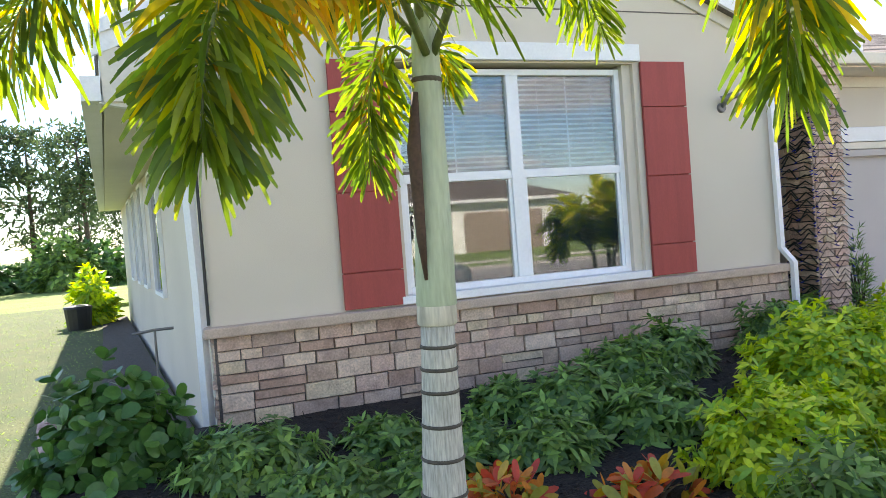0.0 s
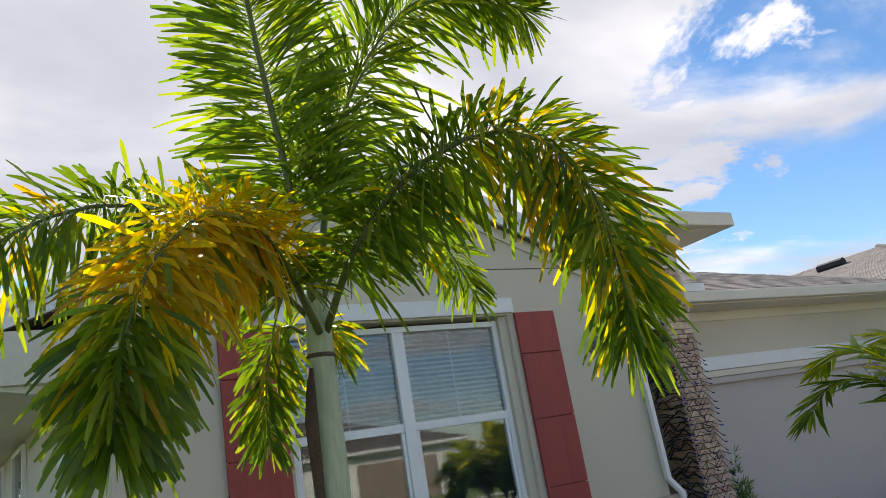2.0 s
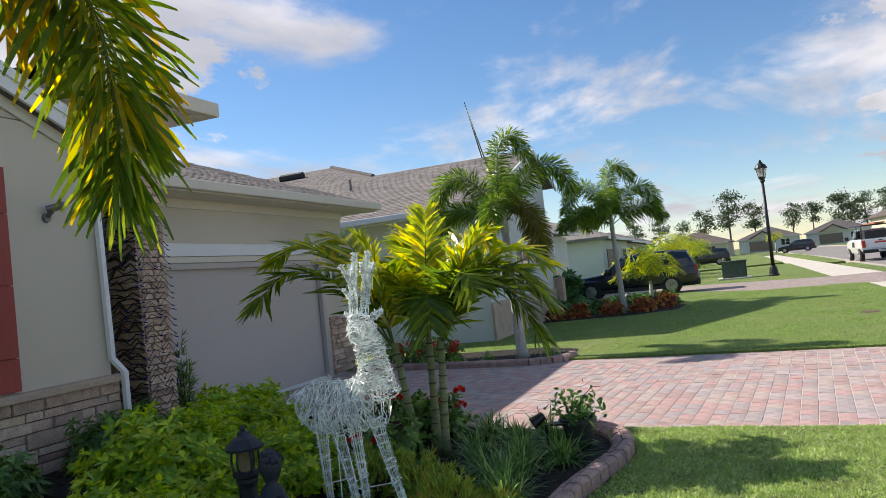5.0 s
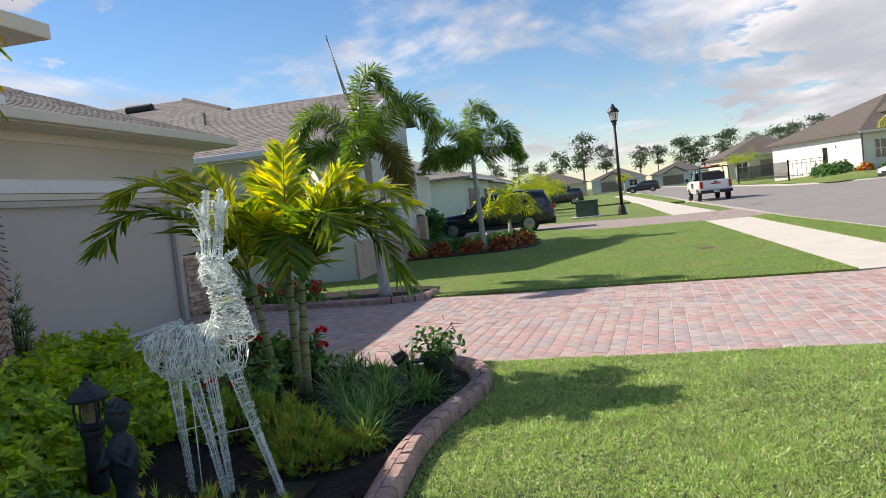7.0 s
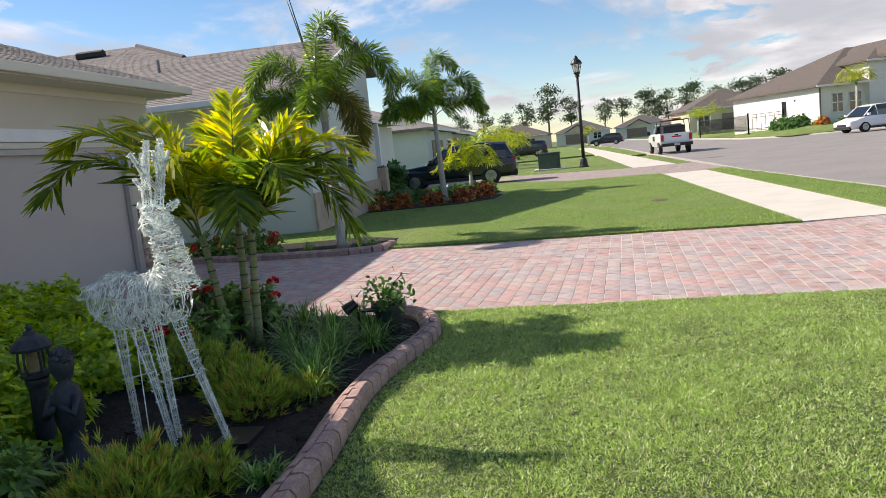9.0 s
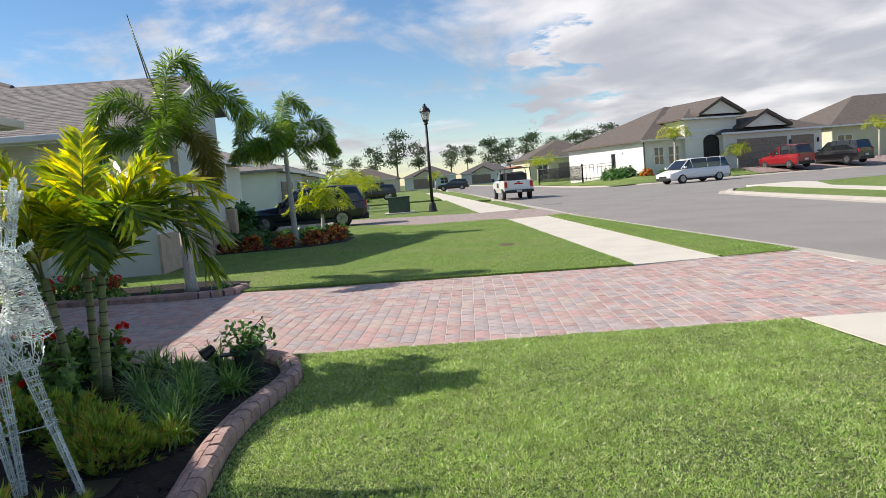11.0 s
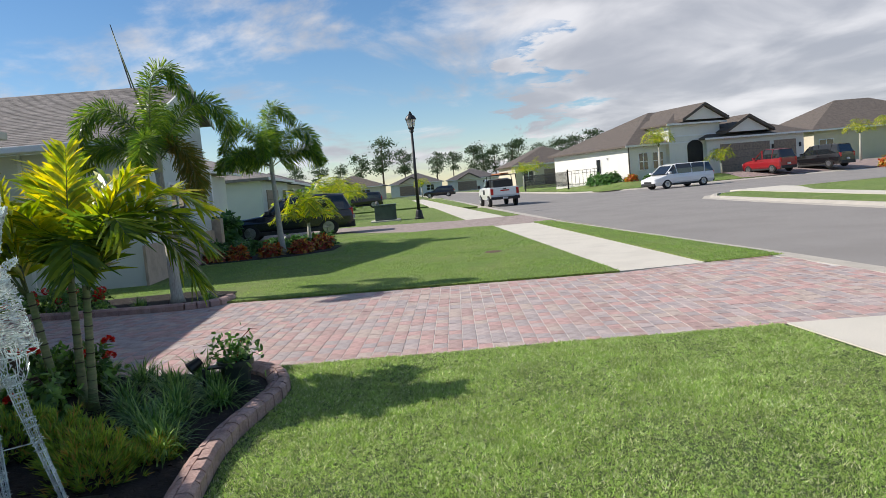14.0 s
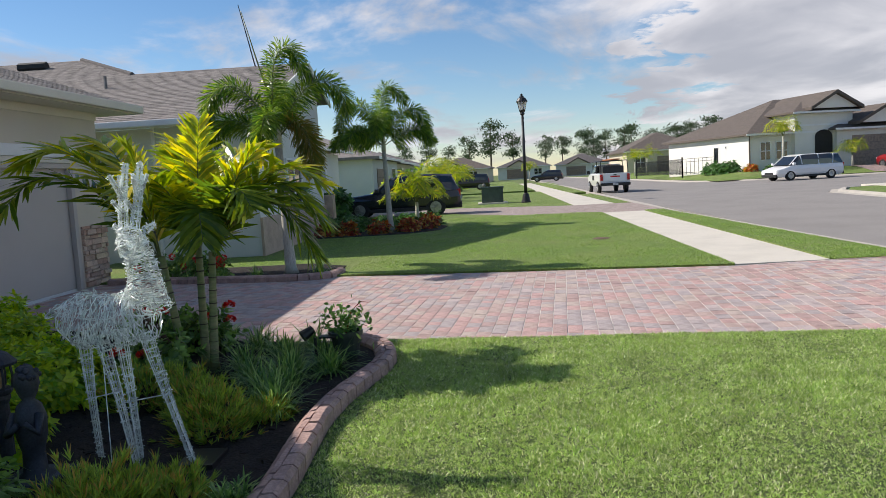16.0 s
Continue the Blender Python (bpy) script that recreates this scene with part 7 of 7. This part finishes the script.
for i, (x, y, s, h) in enumerate([(27.5, 5.6, 0.5, 1.1), (28.4, 6.0, 0.5, 1.0), (38.5, 4.6, 1.3, 1.5), (41, 3.6, 1.2, 1.3), (45, 4.2, 1.6, 2.0), (52, 4.4, 1.8, 2.2), (60, 4.6, 2.0, 2.2), (70, 4.4, 2.0, 2.0), (84, 4.4, 2.4, 2.6)]):
    shrub("shrub", "leafy green garden shrub along the row of houses", (x, y, 0), (s, s, h), 330, 5, 0.30, 0.13, (LEAF_CLUSIA, LEAF_DARK, LEAF_LIME)[i % 3] if s > 1 else LEAF_CLUSIA, 440 + i, group="garden shrubs")


def pine(at, height, crown, seed, label, clumps=46, spread=1.0):
    """A tall pine: bare trunk, a few limbs and an open crown of needle clumps."""
    rng = np.random.default_rng(seed)
    t = tagged(empty("pine_tree"), label, "tree", "pines on the skyline")
    x, y, z = at
    lean = rng.normal(0, 0.02, 2) * height
    pts = [Vector((x + lean[0] * f, y + lean[1] * f, z + height * f)) for f in (0, 0.3, 0.6, 0.85, 1.0)]
    part("trunk", tube(pts, [height * 0.020, height * 0.016, height * 0.011, height * 0.006, 0.03], 8), WOOD, t)
    chunks = []
    limb = bmesh.new()
    for k in range(clumps):
        f = 1 - crown * rng.uniform(0, 1) ** 1.1
        r = height * 0.23 * spread * (0.35 + 0.65 * math.sin(math.pi * min(1, (1 - f) / crown * 0.8 + 0.15))) * rng.uniform(0.3, 1.15)
        a = rng.uniform(0, 2 * np.pi)
        root = np.array(pts[0].lerp(pts[-1], max(0.1, f - 0.04)))
        c = root + np.array((math.cos(a) * r, math.sin(a) * r, height * 0.05 * rng.uniform(0.2, 1.4)))
        tube([root, (root + c) / 2 + (0, 0, 0.01 * height), c], [height * 0.004, height * 0.003, 0.015], 4, limb)
        n = 42
        s = height * 0.055 * rng.uniform(0.7, 1.3)
        b = c + rng.normal(0, 1, (n, 3)) * (s, s, s * 0.55)
        chunks.append(strips(b, rng.normal(0, 1, (n, 3)) + (0, 0, 0.4), rng.normal(0, 1, (n, 3)), s * 0.9, s * 0.26, LANCE, 0.1))
    part("limb", limb, WOOD, t)
    v, f = joined(chunks)
    mesh_part("crown", fast_mesh("crown", v, f, LEAF_PINE), t)
    return t


LEAF_PINE = leaf_material("pine_needles", [(0.06, 0.10, 0.045), (0.085, 0.13, 0.055), (0.045, 0.08, 0.038)], 0.25, 0.7)
PL = "tall pine with an open dark crown on the skyline"
for i, (x, y, h, c) in enumerate([(172, -1.2, 13.2, 0.55), (176, 3.6, 9.8, 0.5), (178, -6.5, 10.2, 0.5), (185, -14.5, 9.6, 0.5), (188, -19, 9.4, 0.45), (186, -24, 10.4, 0.55), (190, -27, 10.8, 0.6), (192, -30.5, 10.4, 0.6), (190, -34.5, 10.6, 0.6), (195, -37.5, 11.6, 0.5), (196, -42, 10.2, 0.55), (198, -46, 10.6, 0.55), (200, -50, 11.4, 0.5), (202, -54.5, 12, 0.5), (205, -60, 13, 0.5), (182, 9, 8.5, 0.6), (180, 14, 9.2, 0.6), (186, 20, 9.5, 0.6)]):
    pine((x * 1.35, y * 1.35, 0), h * 1.32, c, 500 + i, PL, 30, 0.85)
# woods behind the house
for i, (x, y, h, c) in enumerate([(-6.6, 47, 8.6, 0.7), (-3.4, 43, 8.0, 0.6), (-8.5, 42, 6.0, 0.8), (-10.5, 46, 8.0, 0.7), (-1.8, 50, 6.0, 0.8), (-13.5, 42, 7.0, 0.7), (-5.0, 56, 7.0, 0.8)]):
    pine((x, y, 0), h, c, 540 + i, "dark pine in the woods behind the house", 44, 0.95)
for i in range(13):
    x = -17 + 1.6 * i
    y = 38.5 + 2.0 * math.sin(i * 2.1)
    shrub("shrub", "dark undergrowth at the edge of the woods", (x, y, 0), (1.3, 1.1, 1.7 + 0.7 * math.sin(i * 1.7)), 340, 5, 0.36, 0.15, LEAF_DARK if i % 3 else LEAF_CLUSIA, 560 + i, group="undergrowth", stems=4)
shrub("shrub", "yellow-green shrub at the far end of the side wall", (-1.45, 17.6, 0), (0.40, 0.45, 1.0), 300, 6, 0.22, 0.075, LEAF_LIME, 590)
bn = tagged(part("dark_bin", lathe([(0.22, 0), (0.26, 0.42), (0.27, 0.43), (0.26, 0.47), (0.06, 0.50)], 16, at=(-1.65, 16.6, 0.0)), BLACKP), "dark lidded bin at the end of the side wall", "bin")


# ---- stones of the wainscot and column ----
def stone_face(parent, origin, along, out, width, height, seed, low=0.065, high=0.135, proud=0.03, far=False, skip=None):
    """A dry-laid face of ledge stones: each an uneven block of its own, with open joints."""
    rng = random.Random(seed)
    origin, along, out = Vector(origin), Vector(along), Vector(out)
    up = Vector((0, 0, 1))
    z = 0.0
    while z < height - 0.02:
        h = min(rng.uniform(low, high), height - z)
        if height - z - h < 0.035:
            h = height - z
        u = -rng.uniform(0, 0.15)
        while u < width:
            w = rng.uniform(0.14, 0.40) * (0.8 if h < 0.09 else 1.0)
            u0, u1 = max(u, 0.0), min(u + w, width)
            if width - u1 < 0.05:
                u1 = width
            u += w
            if u1 - u0 < 0.02:
                continue
            if u1 >= width:
                u = width
            tiers = [(z, z + h)] if rng.random() > 0.34 or h < 0.1 else [(z, z + h * 0.48), (z + h * 0.48, z + h)]
            for za, zb in tiers:
                g_ = 0.002
                d = proud * rng.uniform(0.45, 1.25)
                j = lambda s=0.0045: rng.uniform(-s, s)
                quad = [(u0 + g_ + abs(j()), za + g_ + abs(j())), (u1 - g_ - abs(j()), za + g_ + abs(j())), (u1 - g_ - abs(j()), zb - g_ - abs(j())), (u0 + g_ + abs(j()), zb - g_ - abs(j()))]
                um, zm = (u0 + u1) / 2, (za + zb) / 2
                bm = bmesh.new()
                back = [bm.verts.new(origin + along * a + up * b + out * 0.001) for a, b in quad]
                mid = [bm.verts.new(origin + along * a + up * b + out * (d * 0.72 + j(0.004))) for a, b in quad]
                front = [bm.verts.new(origin + along * (a + (um - a) * min(0.3, 0.008 / max(u1 - u0, 0.02))) + up * (b + (zm - b) * 0.09) + out * (d + j(0.006))) for a, b in quad]
                for p, q in ((back, mid), (mid, front)):
                    for i in range(4):
                        bm.faces.new((p[i], p[(i + 1) % 4], q[(i + 1) % 4], q[i]))
                bm.faces.new(front)
                part("stone", bm, STONE, parent)
        z += h


stone_face(house, (0.30, FY - 0.055, 0.0), (1, 0, 0), (0, -1, 0), 5.06, 0.845, 1)
stone_face(house, (0.285, FY + 0.10, 0.05), (0, -1, 0), (-1, 0, 0), 0.16, 0.795, 2, proud=0.02)
stone_face(house, (COLX0 + 0.02, COLY0 + 0.04, 0.02), (1, 0, 0), (0, -1, 0), COLX1 - COLX0 - 0.04, 3.28, 3, 0.05, 0.10, 0.04)
stone_face(house, (COLX0 + 0.04, COLY1 - 0.02, 0.02), (0, -1, 0), (-1, 0, 0), COLY1 - COLY0 - 0.04, 3.28, 4, 0.05, 0.10, 0.04)
stone_face(house, (11.47, GY - 0.004, 0.02), (1, 0, 0), (0, -1, 0), 0.76, 1.0, 5, 0.06, 0.11, 0.05)

# net of lights on the column
CABLE = material("dark_green_cable", (0.012, 0.018, 0.014), 0.5)
BULB = material("blue_bulb", (0.03, 0.04, 0.30), 0.2, bump=0.0)
net = tagged(empty("light_net"), "net of dark cable and small blue bulbs on the stone column", "string lights")
rng = random.Random(9)
for s in range(2):
    for k in range(30 if s == 0 else 64):
        z = 0.15 + k * (0.078 if s == 0 else 0.045)
        if s == 0:
            line = [(COLX0 + f * (COLX1 - COLX0), COLY0 - 0.012, z + 0.045 * (1 if i % 2 else -1) + rng.uniform(-0.03, 0.03)) for i, f in enumerate((0, 0.25, 0.5, 0.75, 1.0))]
        else:
            line = [(COLX0 - 0.012, COLY0 + f * (COLY1 - COLY0), z + 0.02 * (1 if i % 2 else -1) + rng.uniform(-0.05, 0.05)) for i, f in enumerate((0, 0.25, 0.5, 0.75, 1.0))]
        part("cable", tube(line, 0.0036 if s == 0 else 0.0075, 4), CABLE, net)
        if k > 6 and (s == 0 or k % 2):
            for q in line[::2]:
                d = (rng.uniform(-0.02, 0.02), -0.035) if s == 0 else (-0.035, rng.uniform(-0.02, 0.02))
                part("bulb", tube([q, (q[0] + d[0], q[1] + d[1], q[2] - 0.012)], [0.008, 0.004], 6), BULB, net)

# ---- pavers of the drive ----
drive = tagged(part("driveway", prism([(EDGE_NEAR(6.5), 6.53), (EDGE_NEAR(1), 1.0), (EDGE_NEAR(-3.6), -3.6), (EDGE_NEAR(-6.0), -6.05), (EDGE_FAR(-6.0), -6.05), (EDGE_FAR(-3.6), -3.6), (EDGE_FAR(1), 1.0), (EDGE_FAR(6.5), 6.53)], -0.4, 0.001), SAND), "driveway of pink and grey concrete pavers", "driveway", kind="structure")
rng = random.Random(6)
ROW = 0.142
cut_mesh = {}


def paver_mesh(l):
    if l not in cut_mesh:
        bm = box((-l / 2 + 0.0020, -ROW / 2 + 0.0028, -0.03), (l / 2 - 0.0020, ROW / 2 - 0.0028, 0.0025))
        top = [f for f in bm.faces if f.normal.z > 0.9]
        bmesh.ops.inset_region(bm, faces=top, thickness=0.004, depth=0.002)
        cut_mesh[l] = finish(bm, "paver", PAVER)
    return cut_mesh[l]


SKEW = -0.10
turn = pose(0, 0, 0, 0, 0, math.degrees(math.atan(SKEW)))
rest_v, rest_f, count = [], [], 0
cells = []
k = -90
while k < 108:
    yc = k * ROW
    k += 1
    s = EDGE_NEAR(yc) - 0.2 + rng.uniform(0, 0.1)
    while s < 12.6:
        l = rng.choice((0.142, 0.20, 0.255, 0.20))
        x = s + l / 2
        y = yc + SKEW * (x - 8.5)
        s += l
        if not (-6.02 < y < 6.48):
            continue
        lo, hi = max(x - l / 2, EDGE_NEAR(y) + 0.005), min(x + l / 2, EDGE_FAR(y) - 0.005)
        if hi - lo > 0.03:
            cells.append(((lo + hi) / 2, y, l if hi - lo > l - 0.001 else hi - lo))
for x, y, l in cells:
    near = x < 8.6 and -2.2 < y < 1.6 and l in (0.142, 0.20, 0.255) and count < 300
    if near:
        ob = new("paver", paver_mesh(l))
        ob.parent = drive
        ob.matrix_world = Matrix.Translation((x, y, rng.uniform(-0.0015, 0.0015))) @ turn
        count += 1
    else:
        b = len(rest_v)
        m = Matrix.Translation((x, y, rng.uniform(-0.0015, 0.0015))) @ turn
        hx, hy = (l / 2 - 0.0018, ROW / 2 - 0.0028)
        for dx, dy, z in ((-hx, -hy, -0.02), (hx, -hy, -0.02), (hx, hy, -0.02), (-hx, hy, -0.02), (-hx + 0.002, -hy + 0.002, 0.004), (hx - 0.002, -hy + 0.002, 0.004), (hx - 0.002, hy - 0.002, 0.004), (-hx + 0.002, hy - 0.002, 0.004)):
            rest_v.append((m @ Vector((dx, dy, z)))[:])
        rest_f += [(b + 4, b + 5, b + 6, b + 7)] + [(b + i, b + (i + 1) % 4, b + 4 + (i + 1) % 4, b + 4 + i) for i in range(4)]
tagged(mesh_part("paver_field", fast_mesh("paver_field", rest_v, rest_f, PAVER_FAR), drive), kind="stuff")

# ---- mulch chips ----
rng = np.random.default_rng(17)
n = 9000
x, y = rng.uniform(-0.7, 6.6, n), rng.uniform(1.15, 5.35, n)
ok = np.array([kerb_y(a) + 0.10 < b for a, b in zip(x, y)])
x, y = x[ok], y[ok]
z = np.array([bed_z(a, b) for a, b in zip(x, y)])
n = len(x)
d = rng.normal(0, 1, (n, 3)) * (1, 1, 0.22)
v, f = strips(np.stack([x, y, z + 0.006], 1), d, rng.normal(0, 0.5, (n, 3)) + (0, 0, 1), rng.uniform(0.02, 0.06, n), rng.uniform(0.006, 0.016, n), [(0, 0.8), (0.5, 1), (1, 0.6)], 0.0)
tagged(new("mulch_chips", fast_mesh("mulch_chips", v, f, CHIP)), "loose dark wood chips on the bed", "mulch", kind="stuff")

# ---- grass ----
GRASS = leaf_material("grass_blade", [(0.40, 0.55, 0.15), (0.56, 0.66, 0.26), (0.29, 0.42, 0.10), (0.74, 0.75, 0.46), (0.44, 0.58, 0.17), (0.16, 0.27, 0.06), (0.35, 0.49, 0.13)], 0.38, 0.34, 0.35)


GRASS_FAR = leaf_material("distant_grass_blade", [(0.31, 0.44, 0.11), (0.39, 0.52, 0.15), (0.24, 0.37, 0.09), (0.19, 0.31, 0.07)], 0.38, 0.45, 0.2)
TUFT = 0.032


def blades(name, n, region, keep, hgt, wid, seed, label, power=1.0, foot=-0.004, mat=None):
    rng = np.random.default_rng(seed)
    x0, x1, y0, y1 = region
    x, y = x0 + (x1 - x0) * rng.uniform(0, 1, n) ** power, rng.uniform(y0, y1, n)
    m = keep(x, y)
    x, y = x[m], y[m]
    n = len(x)
    # blades stand in small tufts that lean and grow alike
    cell = (np.floor(x / TUFT).astype(np.int64) * 7349 + np.floor((y + 0.4 * TUFT * np.sin(x * 40)) / TUFT).astype(np.int64) * 3571) % 4093
    table = np.random.default_rng(77)
    tuft_lean, tuft_high = table.normal(0, 0.5, (4093, 3)), table.uniform(0.7, 1.2, 4093)
    d = rng.normal(0, 0.55, (n, 3)) + tuft_lean[cell]; d[:, 2] = 1.0
    hgt = hgt * tuft_high[cell]
    patch = 0.85 + 0.25 * np.sin(x * 2.3 + 1.1 * np.sin(y * 1.7)) * np.sin(y * 2.9 + x)
    v, f = strips(np.stack([x, y, np.full(n, foot)], 1), d, rng.normal(0, 1, (n, 3)) * (0.8, 0.8, 0.2) + (0, 0, 0.7), hgt * rng.uniform(0.5, 1.2, n) * patch, wid * rng.uniform(0.7, 1.3, n), [(0, 1.0), (1, 0.2)], rng.uniform(0.1, 0.7, n))
    return tagged(new(name, fast_mesh(name, v, f, mat or GRASS)), label, "grass", kind="stuff")


near_edge = lambda y: np.where(y > -3.6, 6.50 + 0.098 * (y - 0.2), 6.13 - 0.14 * (-3.6 - y))
far_edge = lambda y: np.where(y > -3.6, 11.10 + 0.150 * (y - 0.2), 10.53 + 0.14 * (-3.6 - y))
kx = np.array([p[0] for p in KERB[::-1] if p[1] < 3])
ky = np.array([p[1] for p in KERB[::-1] if p[1] < 3])
order = np.argsort(kx)
kxs, kys = kx[order], ky[order]
blades("grass_near", 700000, (1.9, 6.6, -3.58, 1.2), lambda x, y: (x < near_edge(y) + 0.02) & (y < np.interp(x, kxs, kys) - 0.10), 0.040, 0.0062, 1, "short blades of the front lawn", 0.9)
blades("grass_behind", 90000, (-5.0, 1.9, -3.58, 1.6), lambda x, y: (y < np.interp(x, kxs, kys) - 0.10), 0.050, 0.0096, 5, "short blades of the front lawn")
blades("grass_beyond", 210000, (10.5, 25.5, -3.8, 6.0), lambda x, y: (x > far_edge(y) - 0.02) & (x < 24.9 + np.clip(y + 3.8, 0, 6) * 0.75) & (y > -3.52 - 0.02 * (x - 10.7)) & ~((x > 19.2) & (x < 23.7) & (y > 1.0)) & ~((x < 13.4) & (y > 2.3)) & ~((x > 15.2) & (y > 4.5)), 0.045, 0.010, 2, "short blades of the next lawn", 1.4, 0.03, GRASS_FAR)
blades("grass_verge", 26000, (10.6, 25, -6.1, -4.9), lambda x, y: (y < -4.92 - 0.022 * (x - 10.7)) & (y > -6.1 + 0.018 * (x - 10.7)), 0.05, 0.011, 3, "short blades of the verge", 1.3, 0.026, GRASS_FAR)
blades("grass_side", 12000, (-6.5, -0.9, 4.6, 24.0), lambda x, y: x < np.interp(y, (4.6, 5.5, 18.6, 24), (-0.95, -0.55, -1.4, -1.65)), 0.05, 0.012, 4, "short blades of the side lawn", mat=GRASS_FAR)
